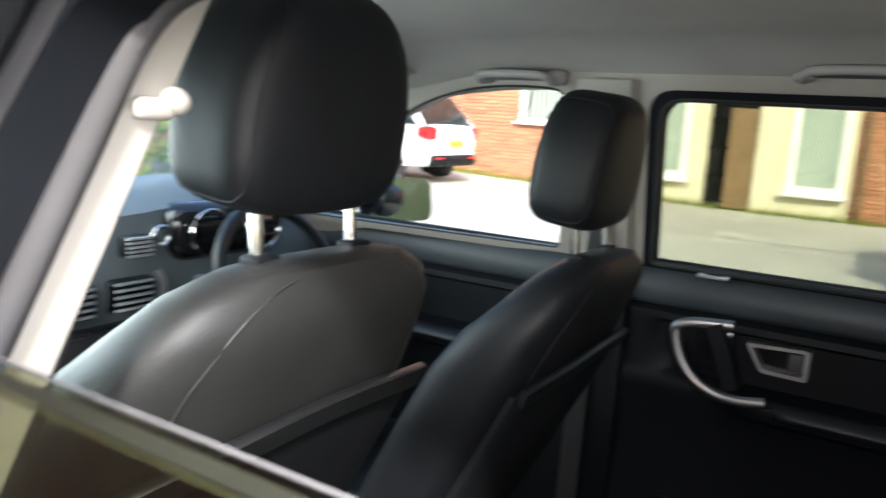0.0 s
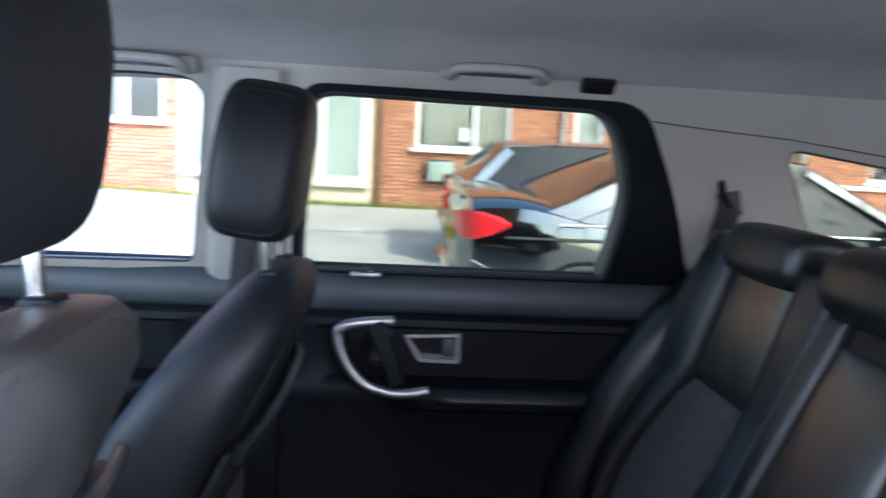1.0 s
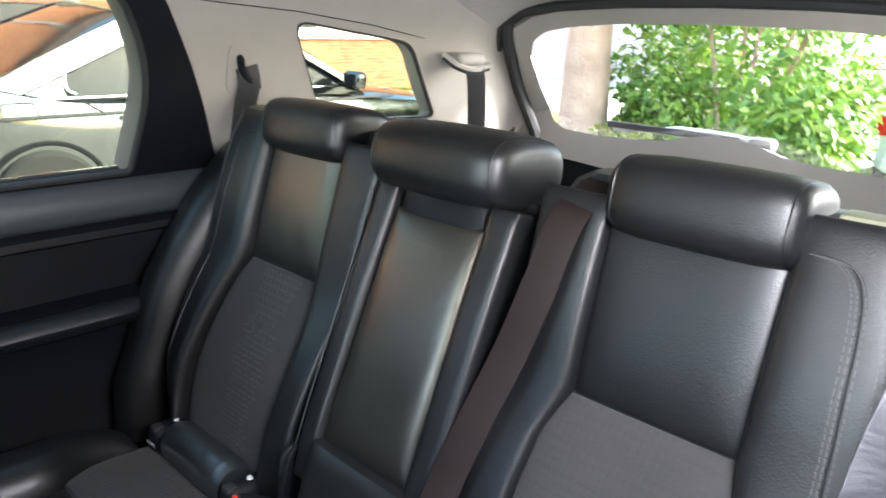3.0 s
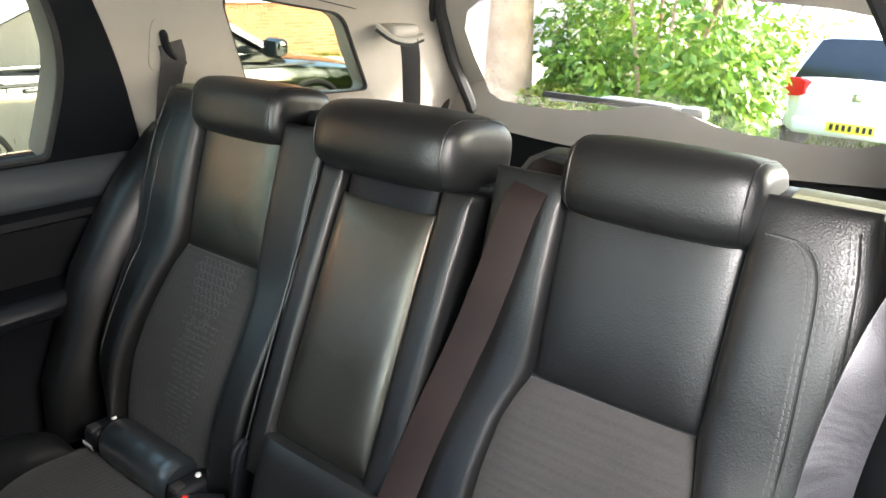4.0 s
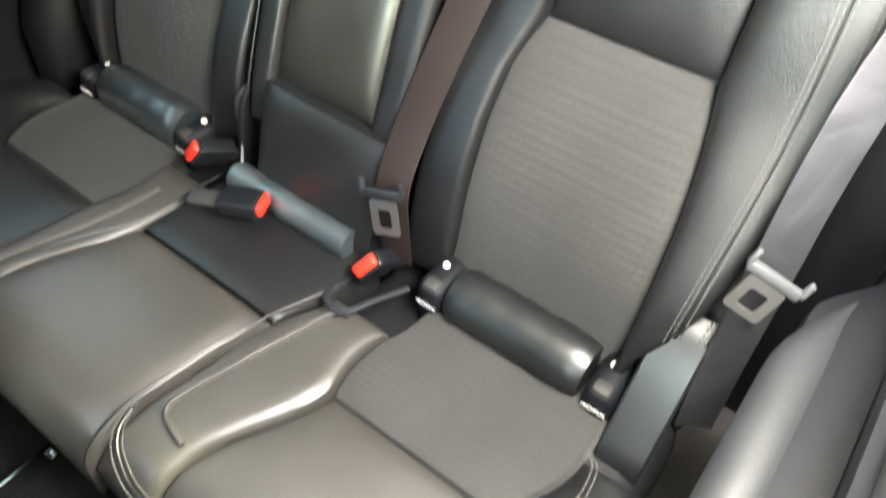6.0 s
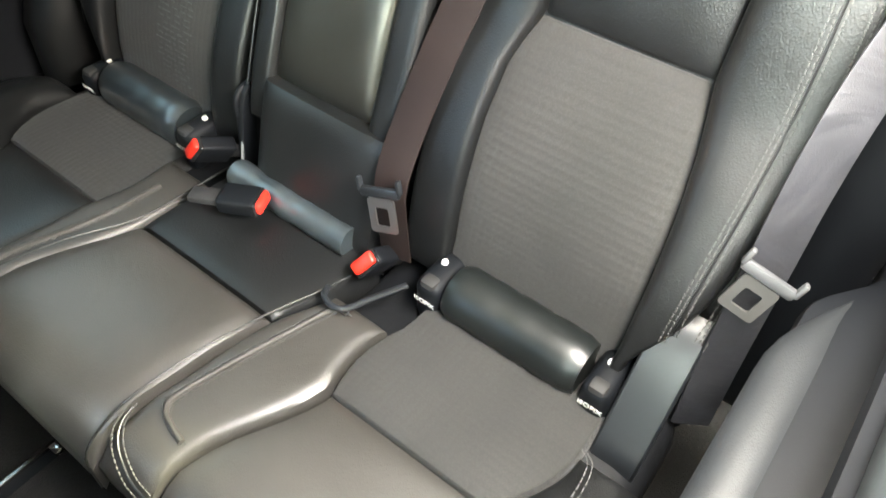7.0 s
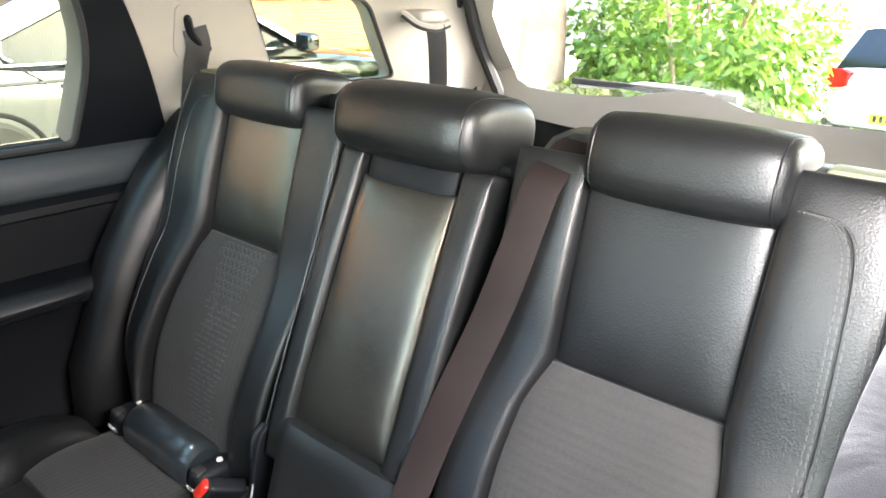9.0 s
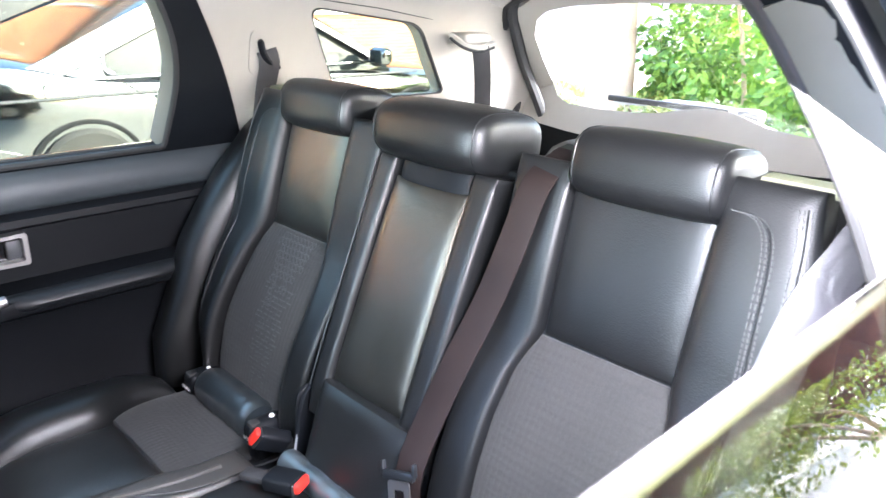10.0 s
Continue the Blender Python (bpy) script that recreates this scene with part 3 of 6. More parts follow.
    part("door_pocket", box(s * 0.675, (y0 + y1) / 2 + 0.08, 0.62, 0.05, (y1 - y0) * 0.6, 0.16, 0.02), DARKPLASTIC, d)
    return d


for s, side in ((1, "right"), (-1, "left")):
    door("door_1" if s > 0 else "door_2", s, -0.105, 0.79, "closed rear door with dark lining and silver pull handle", True)
    door("door_3" if s > 0 else "door_4", s, 0.86, 1.95, "closed front door with dark lining and silver pull handle", False)
    lp = box(s * 0.735, 0.825, 0.82, 0.10, 0.085, 0.72, 0.02)
    solo("trim", lp, DARKPLASTIC, "dark lower pillar trim between the doors", "pillar trim", kind="structure")

# rounded cream trim of the pillars between the doors
for s in (1, -1):
    rings = []
    for k in range(13):
        z = lerp(1.17, 1.595, k / 12)
        y0, y1 = lerp(0.792, 0.757, k / 12), lerp(0.955, 0.892, k / 12)
        h = 0.030
        if s < 0:
            y0, h = 0.766, 0.055
        prof = [(y0, 0.01), (y0 + 0.004, -0.004), (y0 + 0.016, -h * 0.8), (y0 + 0.034, -h), (y1 - 0.034, -h), (y1 - 0.014, -h * 0.7), (y1, 0.0), (y1, 0.01)]
        if s < 0:
            prof[1:4] = [(y0, -0.008), (y0 + 0.002, -h * 0.88), (y0 + 0.010, -h)]
        rings.append([on_side(s, w)(y, z, 0) for y, w in prof])
    tp = solo("trim", loft(rings), CREAM, "cream trim of the pillar between the doors", "pillar trim", kind="structure")
    if s < 0:
        part("door_seal", tube([on_side(s, 0.004)(lerp(0.766, 0.757, k / 8), lerp(1.215, 1.59, k / 8), 0) for k in range(9)], 0.010, 10), SEALGREY, tp, "soft grey door seal")
        part("seal_lip", tube([on_side(s, -0.011)(lerp(0.770, 0.766, k / 8), lerp(1.215, 1.59, k / 8), 0) for k in range(9)], 0.004, 6), RUBBER, tp)

# outer pillar panels beside the half-open window
for s in (1, -1):
    pl = [(0.775, 1.20), (0.955, 1.20), (0.888, 1.59), (0.745, 1.582)]
    solo("trim", sheet(rounded(pl, 0.01, 3), [], on_side(s, 0.085), 0.02), GLOSSBLACK, "gloss black outer panel of the pillar between the doors", "pillar", kind="structure")
    pl = [(0.790, 1.205), (0.828, 1.205), (0.795, 1.583), (0.757, 1.581)]
    solo("trim", sheet(rounded(pl, 0.01, 3), [], on_side(s, 0.052), 0.02), SEALGREY, "grey rubber door seal on the pillar", "door seal", kind="structure")

# ---- tailgate ----
def on_tail(u, v, w):
    lean = 0.55 * (v - 1.25) if v > 1.285 else 0.01925 + 0.72 * (1.285 - v)
    return Vector((u * (1 + 1.5 * max(0.0, w)), -1.0 + lean - w, v + 0.25 * max(0.0, w) * (1 if v > 1.4 else -1)))


def half(points):
    return points + [(-x, z) for x, z in reversed(points)]


TAIL_OPEN = [Vector(p) for p in half([(0.02, 1.528), (0.20, 1.525), (0.36, 1.515), (0.45, 1.500), (0.495, 1.475), (0.518, 1.43), (0.512, 1.36), (0.497, 1.295), (0.475, 1.266), (0.43, 1.250), (0.33, 1.246), (0.22, 1.249), (0.14, 1.256), (0.085, 1.270), (0.03, 1.280)])]
TAIL_OUT = [Vector(p) for p in half([(0.02, 1.560), (0.20, 1.558), (0.38, 1.550), (0.48, 1.535), (0.55, 1.505), (0.596, 1.44), (0.590, 1.36), (0.580, 1.27), (0.575, 1.215), (0.56, 1.195), (0.40, 1.182), (0.28, 1.175), (0.20, 1.172), (0.12, 1.170), (0.04, 1.170)])]
rear_wall = solo("wall_rear", ring(TAIL_OPEN, TAIL_OUT, on_tail, 0.05), CREAM, "cream plastic lining of the tailgate", "tailgate lining", kind="structure")
part("lower_lining", box(0, -0.975, 0.79, 1.18, 0.05, 0.79, 0.012), HEADREST, rear_wall, "dark lower lining of the tailgate")
seal = [on_tail(x * 1.025, z, -0.012) for x, z in [(-0.575, 1.17), (-0.585, 1.27), (-0.597, 1.36), (-0.606, 1.44), (-0.565, 1.51), (-0.48, 1.545), (-0.38, 1.56), (-0.2, 1.57), (0, 1.573)]]
seal = seal + [Vector((-p.x, p.y, p.z)) for p in reversed(seal[:-1])]
part("tailgate_seal", tube(seal, 0.013, 8), RUBBER, rear_wall, "black rubber tailgate seal")
for s in (1, -1):
    part("side_seal", tube(curve([(s * 0.548, -0.838, 1.535), (s * 0.572, -0.862, 1.49), (s * 0.577, -0.885, 1.44), (s * 0.574, -0.925, 1.35), (s * 0.548, -0.936, 1.29), (s * 0.512, -0.938, 1.225), (s * 0.500, -0.938, 1.19)], 4), 0.016, 8), RUBBER, rear_wall, "black rubber tailgate seal")
solo("window_7", sheet([(p[0] * 1.03, 1.39 + (p[1] - 1.39) * 1.05) for p in TAIL_OPEN], [], lambda u, v, w: on_tail(u, v, w + 0.035), 0.004, 0.5), CLEAR, "clear tailgate window", "window", kind="structure")
part("ceramic_edge", ring(TAIL_OPEN, [Vector((p[0] * 1.02, 1.39 + (p[1] - 1.39) * 1.035)) for p in TAIL_OPEN], lambda u, v, w: on_tail(u, v, w + 0.028), 0.004), RUBBER, rear_wall, "black edge band of the glass")

wiper = thing("rear_wiper", "dark grey rear wiper lying across the tailgate window", "wiper")
part("arm", tube(curve([on_tail(-0.06, 1.272, 0.075), on_tail(0.0, 1.285, 0.08), on_tail(0.14, 1.287, 0.075), on_tail(0.30, 1.276, 0.07)], 5), [0.018] * 4 + [0.014] * 7 + [0.008] * 5, 8), SILVERPLASTIC, wiper)
part("blade", box(0.17, -0.985 - 0.055, 1.268, 0.36, 0.012, 0.016, 0.003, m=None), RUBBER, wiper)
part("pivot", box(-0.06, -1.055, 1.262, 0.06, 0.05, 0.035, 0.012), MIDPLASTIC, wiper)

cover = solo("luggage_floor", box(0, -0.66, 0.80, 1.14, 0.86, 0.03, 0.006), CARPET, "black carpeted luggage floor behind the rear seats", "luggage floor")
for s in (1, -1):
    solo("trim", box(s * 0.655, -0.60, 0.82, 0.12, 1.0, 0.72, 0.03), DARKPLASTIC, "dark lining beside the luggage space", "side lining", kind="structure")

# ---- windscreen, bonnet, outer roof ----
ws = [(-0.66, 1.0), (0.66, 1.0), (0.54, 0.0), (-0.54, 0.0)]
def on_screen(u, v, w):
    return Vector((u, lerp(1.47, 2.28, v) + 0.10 * (1 - (u / 0.66) ** 2) * v, lerp(1.60, 1.16, v) + w))
solo("window_8", sheet(rounded(ws, 0.03, 4), [], on_screen, 0.005, 0.08), CLEAR, "clear windscreen", "window", kind="structure")
rings = []
for j in range(25):
    y = lerp(-1.05, 1.52, j / 24)
    zz = 1.735 - 0.09 * step01((-0.5 - y) / 0.6) - 0.09 * step01((y - 0.9) / 0.7)
    rings.append([Vector((x, y, zz - 0.11 * (abs(x) / 0.66) ** 3)) for x in [lerp(-0.66, 0.66, i / 16) for i in range(17)]]
                 + [Vector((x, y, zz - 0.02 - 0.11 * (abs(x) / 0.66) ** 3)) for x in [lerp(0.66, -0.66, i / 16) for i in range(17)]])
solo("roof", loft(rings), PAINT_DARK, "dark painted car roof", "car roof", kind="structure")
bon = []
for j in range(13):
    t = j / 12
    y = lerp(2.25, 3.25, t)
    z = lerp(1.13, 0.95, t) - 0.15 * max(0, t - 0.8)
    bon.append([Vector((x, y - 0.12 * (abs(x) / 0.85) ** 2, z - 0.05 * (abs(x) / 0.85) ** 3)) for x in [lerp(-0.85, 0.85, i / 10) for i in range(11)]]
               + [Vector((x, y - 0.12 * (abs(x) / 0.85) ** 2, 0.45)) for x in [lerp(0.85, -0.85, i / 10) for i in range(11)]])
bonnet = solo("bonnet", loft(bon), PAINT_DARK, "dark painted bonnet of the car", "bonnet", kind="structure")
solo("tailgate", box(0, -1.24, 0.78, 1.62, 0.16, 0.72, 0.05, 3), PAINT_DARK, "dark painted lower tailgate and bumper", "tailgate", kind="structure")
for s in (1, -1):
    solo("wing", box(s * 0.865, -0.71, 0.86, 0.10, 1.18, 0.62, 0.035, 3), PAINT_DARK, "dark painted rear wing of the car", "wing", kind="structure")
    fw = []
    for k in range(9):
        y = lerp(1.96, 3.20, k / 8)
        zt = lerp(1.12, 0.93, max(0.0, (y - 2.2)) / 1.0) - 0.12 * step01((y - 2.95) / 0.3)
        fw.append([Vector((s * x, y, z)) for x, z in ((0.81, 0.44), (0.90, 0.44), (0.912, zt - 0.16), (0.895, zt - 0.05), (0.86, zt - 0.008), (0.81, zt))])
    solo("wing", loft(fw), PAINT_DARK, "dark painted front wing of the car", "wing", kind="structure")
    qo = [(-1.04, 1.17), (-0.10, 1.17), (0.13, 1.60), (-0.84, 1.60)]
    solo("wing", sheet(qo, [QUARTER_OUT], on_side(s, 0.075), 0.010), PAINT_DARK, "dark painted rear body corner", "wing", kind="structure")
    mir = thing("wing_mirror", "dark wing mirror reflecting greenery, on the front door", "wing mirror")
    sh = bmesh.new()
    bmesh.ops.create_uvsphere(sh, u_segments=20, v_segments=12, radius=1.0, matrix=Matrix.LocRotScale((s * 0.99, 1.68, 1.245), None, (0.125, 0.07, 0.085)))
    part("housing", sh, GLOSSBLACK, mir)
    part("mirror_glass", sheet(rounded([(-0.105, -0.065), (0.105, -0.065), (0.10, 0.07), (-0.10, 0.07)], 0.035, 5), [], lambda u, v, w: Vector((s * 0.99 + u, 1.617 - w - u * s * 0.42 + 0.06 * v, 1.245 + v)), 0.004, 0.5), CHROME, mir, "mirror glass")
    part("stalk", box(s * 0.87, 1.69, 1.19, 0.14, 0.06, 0.03, 0.01), GLOSSBLACK, mir)


def wheel(parent, x, y, z, r=0.34, w=0.22):
    a = Matrix.Translation((x, y, z)) @ Euler((0, math.pi / 2, 0)).to_matrix().to_4x4()
    prof = [(r * 0.62, -w / 2), (r * 0.92, -w / 2), (r, -w * 0.38), (r, w * 0.38), (r * 0.92, w / 2), (r * 0.62, w / 2)]
    n = 28
    rings = [[a @ Vector((p[0] * math.cos(k), p[0] * math.sin(k), p[1])) for p in prof] for k in (2 * math.pi * i / n for i in range(n))]
    rings.append(rings[0])
    b = loft(rings, None, True, False)
    bmesh.ops.remove_doubles(b, verts=b.verts, dist=1e-5)
    wh = part("wheel", b, TYRE, parent, "black tyre on alloy rim")
    rb = bmesh.new()
    bmesh.ops.create_cone(rb, cap_ends=True, segments=28, radius1=r * 0.20, radius2=r * 0.20, depth=w * 0.7, matrix=a)
    for i in range(5):
        m2 = a @ Euler((0, 0, 2 * math.pi * i / 5)).to_matrix().to_4x4()
        box(r * 0.38, 0, 0, r * 0.52, r * 0.17, w * 0.66, 0.01, 1, bm=rb, m=m2)
    bmesh.ops.create_cone(rb, cap_ends=True, segments=28, radius1=r * 0.60, radius2=r * 0.60, depth=w * 0.3, matrix=a)
    part("rim", rb, RIM, wh)


chassis = thing("chassis", "underbody and wheels of the parked dark car", "car underbody", kind="structure")
part("underbody", box(0, 0.9, 0.32, 1.5, 4.2, 0.12, 0.03), DARKPLASTIC, chassis)
for x in (-0.80, 0.80):
    for y in (-0.68, 2.05):
        wheel(chassis, x, y, 0.35, 0.35, 0.23)

# ---- rear seats ----
# the seat back's section: heights and how far forward it stands, bulging at the loins
BACK = [(p.x, p.y) for p in curve([(0.66, 0.160, 0), (0.72, 0.152, 0), (0.795, 0.136, 0), (0.874, 0.116, 0), (0.95, 0.082, 0), (1.04, 0.030, 0), (1.083, 0.003, 0), (1.18, -0.024, 0), (1.28, -0.053, 0), (1.38, -0.080, 0)], 6)]
MIDDLE = [(0.66, 0.190), (0.79, 0.140), (0.91, 0.098), (1.24, -0.042), (1.32, -0.066)]


def back_y(z):
    return interp(z, BACK)


def back_panel(s, left, right, z0, z1, off=0.0, nz=16, nx=10, puff=0.022, power=4.0, rim=0.35, lean=None, section=None):
    """A stuffed panel of the seat back; left and right: rows of (z, x)."""
    def f(u, v, h):
        z = lerp(z0, z1, v)
        x = lerp(interp(z, left), interp(z, right), u)
        o = interp(z, lean) if lean else 0.0
        return Vector((s * x, interp(z, section or BACK) + off + o + h - puff, z + 0.25 * (h - puff)))
    return pad(nx, nz, f, puff, power, 0.04, rim)


def seat_pad(s, x0, x1, y0, y1, zf, puff=0.03, nx=10, ny=12, power=4.0, rim=0.35, back=0.05):
    """A stuffed panel of the seat cushion; zf: rows of (y, z)."""
    def f(u, v, h):
        y = lerp(y0, y1, v)
        x = lerp(x0(y) if callable(x0) else x0, x1(y) if callable(x1) else x1, u)
        return Vector((s * x, y, interp(y, zf) + h - puff))
    return pad(nx, ny, f, puff, power, back, rim)


def stitches(points, parent, gap=0.0065):
    """A row of stitches along points, as one mesh."""
    b = bmesh.new()
    p = [Vector(q) for q in points]
    run = 0.0
    for a, c in zip(p, p[1:]):
        d = c - a
        n = max(1, int(d.length / gap))
        for k in range(n):
            q0, q1 = a + d * (k + 0.15) / n, a + d * (k + 0.8) / n
            tube([q0, q1], 0.0011, 4, b)
    return part("stitching", b, STITCH, parent, "grey double stitching")


def headrest(parent, cx, cz, cy, w, h, d, name="headrest", label="", tilt=0.0, power=5.0, taper=0.0, piping=True, ends=8.0, hide=None):
    """A stuffed roll: rounded box with softly bulging faces."""
    hide = hide or LEATHER
    b = bmesh.new()
    bmesh.ops.create_cube(b, size=2.0)
    bmesh.ops.subdivide_edges(b, edges=b.edges[:], cuts=11, use_grid_fill=True)
    m = Matrix.Translation((cx, cy, cz)) @ Euler((tilt, 0, 0)).to_matrix().to_4x4()
    for v in b.verts:
        p = v.co
        n = (abs(p.x) ** ends + (abs(p.y) ** power + abs(p.z) ** power) ** (ends / power)) ** (1 / ends)
        q = p / n
        bow = 1 - 0.06 * (q.x ** 2)
        v.co = m @ Vector((q.x * w / 2 * (1 - taper * max(0.0, q.z + 0.25) ** 2), q.y * d / 2 * bow, q.z * h / 2 * (1 - 0.05 * q.x ** 2)))
    ob = part(name, b, hide, parent, label or "black leather headrest")
    # side seam
    for sx in (-1, 1) if piping else ():
        pts = []
        for k in range(33):
            a = 2 * math.pi * k / 32
            q = Vector((0, math.cos(a), math.sin(a)))
            n = (abs(q.y) ** power + abs(q.z) ** power) ** (1 / power)
            x = sx * 0.88
            sc = (1 - abs(x) ** ends) ** (1 / ends)
            pts.append(m @ Vector((x * w / 2 * (1 - taper * max(0.0, q.z / n * sc + 0.25) ** 2), q.y / n * d / 2 * sc * 0.955, q.z / n * h / 2 * sc * 0.962)))
        part("piping", tube(pts, 0.0013, 6), hide, ob)
    return ob


def isofix(s, parent):
    """A dark roll over the child-seat anchors, with clips, press studs and woven tags."""
    x0, x1 = 0.274, 0.478
    pts = [(s * lerp(x0, x1, k / 14), 0.166, 0.752) for k in range(15)]
    rad = [0.036 if k in (0, 14) else 0.0415 + 0.0008 * math.sin(k * 1.9) for k in range(15)]
    # far roll in the pale sheen copy, near roll in the dark one
    rl = part("anchor_roll", tube(pts, rad, 20), FLAP if s > 0 else ROLLBLACK, parent, "rolled black leather flap over the anchors")
    for xe in (0.250, 0.506):
        cl = part("anchor_cover", box(s * xe, 0.166, 0.738, 0.042, 0.080, 0.080, 0.016, 3), DARKPLASTIC, parent)
        part("anchor_slot", box(s * xe, 0.192, 0.768, 0.024, 0.022, 0.024, 0.006), RUBBER, cl)
        st = bmesh.new()
        bmesh.ops.create_cone(st, cap_ends=True, segments=16, radius1=0.0054, radius2=0.0042, depth=0.004, matrix=pose(s * (xe - 0.004), 0.156, 0.7795, 0))
        part("press_stud", st, WHITE, cl, "pale round press stud")
        tx = bpy.data.curves.new("tag_text", "FONT")
        tx.body, tx.size, tx.align_x, tx.extrude = "ISOFIX", 0.0115, "CENTER", 0.0003
        to = bpy.data.objects.new("tag_text", tx)
        scene.collection.objects.link(to)
        dg = bpy.context.evaluated_depsgraph_get()
        me = bpy.data.meshes.new_from_object(to.evaluated_get(dg))
        bpy.data.objects.remove(to)
        ob = new("tag_text", me)
        me.materials.clear()
        me.materials.append(WHITE)
        ob.parent = cl
        ob.matrix_basis = pose(s * xe, 0.2068, 0.742, 90, 0, 180)


CLOTH_IN = [(0.74, 0.236), (0.80, 0.240), (0.90, 0.236), (0.97, 0.233), (1.03, 0.237), (1.06, 0.246), (1.083, 0.258)]
IN_EDGE = [(0.74, 0.492), (0.80, 0.502), (0.89, 0.503), (0.96, 0.499), (1.02, 0.490), (1.055, 0.482), (1.083, 0.470), (1.3, 0.472)]
OUT_EDGE = [(0.74, 0.512), (0.80, 0.520), (0.86, 0.552), (0.90, 0.568), (0.96, 0.580), (1.02, 0.592), (1.1, 0.600), (1.25, 0.602), (1.34, 0.582)]
OUT_LEAN = [(0.7, 0.004), (0.9, 0.008), (1.1, 0.004), (1.3, 0.0)]


def bolster_point(s, x, z, lift=0.0014):
    """A point on the outer bolster's skin."""
    a, c = interp(z, IN_EDGE), interp(z, OUT_EDGE)
    u, v = min(1.0, max(0.0, (x - a) / (c - a))), (z - 0.715) / 0.635
    h = 0.022 * (max(0.0, 1 - abs(2 * u - 1) ** 5.0) * max(0.0, 1 - abs(2 * v - 1) ** 5.0)) ** 0.50
    return Vector((s * x, back_y(z) + 0.022 + interp(z, OUT_LEAN) + h - 0.022 + lift, z + 0.25 * (h - 0.022)))


# where the near and the middle cushion meet: y, distance from the car's middle
GAP = [(0.16, 0.150), (0.285, 0.146), (0.32, 0.132), (0.356, 0.118), (0.42, 0.108), (0.477, 0.101), (0.552, 0.088), (0.62, 0.080)]


def outer_rear_seat(s, name, label):
    st = thing(name, label, "rear seat", "rear seats")
    # core of the back
    rings = []
    for z, hw, th in ((0.66, 0.225, 0.10), (0.8, 0.235, 0.12), (1.0, 0.24, 0.12), (1.2, 0.238, 0.11), (1.29, 0.232, 0.10), (1.322, 0.215, 0.08), (1.335, 0.19, 0.05)):
        yb = back_y(z) - 0.03 - (0.015 if z > 1.3 else 0)
        rings.append([Vector((s * (0.375 + hw * cx), yb - th / 2 + th / 2 * cy, z)) for cx, cy in ((-1, 0.5), (-0.92, 1), (0.92, 1), (1, 0.5), (1, -0.8), (0.95, -1), (-0.95, -1), (-1, -0.8))])
    part("backrest_core", loft(rings), LEATHER, st)
    # glossier leather on the far panel only, for its brighter reflected light
    part("back_insert", back_panel(s, [(1.08, 0.258), (1.3, 0.253)], [(1.08, 0.472), (1.3, 0.470)], 1.082, 1.315, 0.0, 18, 18, 0.014, 4, 0.45), SHINY if s > 0 else LEATHER, st, "smooth black leather upper panel")
    part("cloth_insert", back_panel(s, CLOTH_IN, [(z, x - 0.001) for z, x in IN_EDGE], 0.735, 1.081, 0.0, 28, 18, 0.012, 6), FABRIC, st, "charcoal cloth panel with embossed dots")
    part("inner_bolster", back_panel(s, [(0.74, 0.168), (0.9, 0.168), (1.02, 0.165), (1.3, 0.155)], [(z, x + 0.001) for z, x in CLOTH_IN] + [(1.3, 0.254)], 0.74, 1.325, 0.014, 30, 12, 0.013, 6.0, 0.45), LEATHER, st)
    part("outer_bolster", back_panel(s, IN_EDGE, OUT_EDGE, 0.715, 1.350, 0.022, 30, 18, 0.022, 5.0, 0.50, OUT_LEAN), LEATHER, st)
    # embossed hexagons on the cloth
    if s > 0:
        hv, hf = [], []
        for r in range(18):
            for q in range(9):
                x, z = 0.303 + 0.0125 * (q + 0.5 * (r % 2)), 1.070 - 0.0108 * r
                n = noise.noise(Vector((r * 1.7, 0.5, 3.0)))
                if r > 11 or q > 8.3 - 0.28 * r or q < (0 if r < 5 else 0.45 * (r - 4) + n) or (r > 6 and noise.noise(Vector((r * 2.3, q * 1.9, 7.0))) > 0.12):
                    continue
                i = len(hv)
                for rad, dy in ((0.0060, -0.0006), (0.0056, 0.0013), (0.0049, 0.0013), (0.0045, -0.0006)):
                    for k in range(6):
                        a = math.pi / 3 * k
                        zz = z + rad * math.sin(a)
                        xx = x + rad * math.cos(a)
                        u, v = (xx - 0.236) / 0.255, (zz - 0.735) / 0.346
                        edge_ = max(0.0, 1 - abs(2 * u - 1) ** 6) * max(0.0, 1 - abs(2 * v - 1) ** 6)
                        hv.append((s * xx, back_y(zz) + 0.012 * edge_ ** 0.35 - 0.012 + dy, zz + 0.25 * (0.012 * edge_ ** 0.35 - 0.012)))
                for c in range(3):
                    for k in range(6):
                        k2 = (k + 1) % 6
                        hf.append((i + c * 6 + k, i + c * 6 + k2, i + c * 6 + 6 + k2, i + c * 6 + 6 + k))
        rb_ = random.Random(8)
        for r in range(22):
            z = 0.985 - 0.0088 * r
            x = 0.292 + rb_.uniform(0.0, 0.02)
            while x < 0.385 - 0.0012 * r:
                ln = rb_.uniform(0.006, 0.022)
                i = len(hv)
                for dz_, dy in ((-0.0013, -0.0004), (0.0, 0.0008), (0.0013, -0.0004)):
                    for xx in (x, x + ln):
                        hv.append((s * xx, back_y(z + dz_) + dy, z + dz_))
                hf += [(i, i + 1, i + 3, i + 2), (i + 2, i + 3, i + 5, i + 4)]
                x += ln + rb_.uniform(0.002, 0.012)
        me = bpy.data.meshes.new("embossing")
        me.from_pydata(hv, [], hf)
        me.materials.append(FABRIC_LIGHT)
        eo = new("embossing", me)
        eo.parent = st
        tagged(eo, "embossed hexagons in the cloth", kind="stuff")
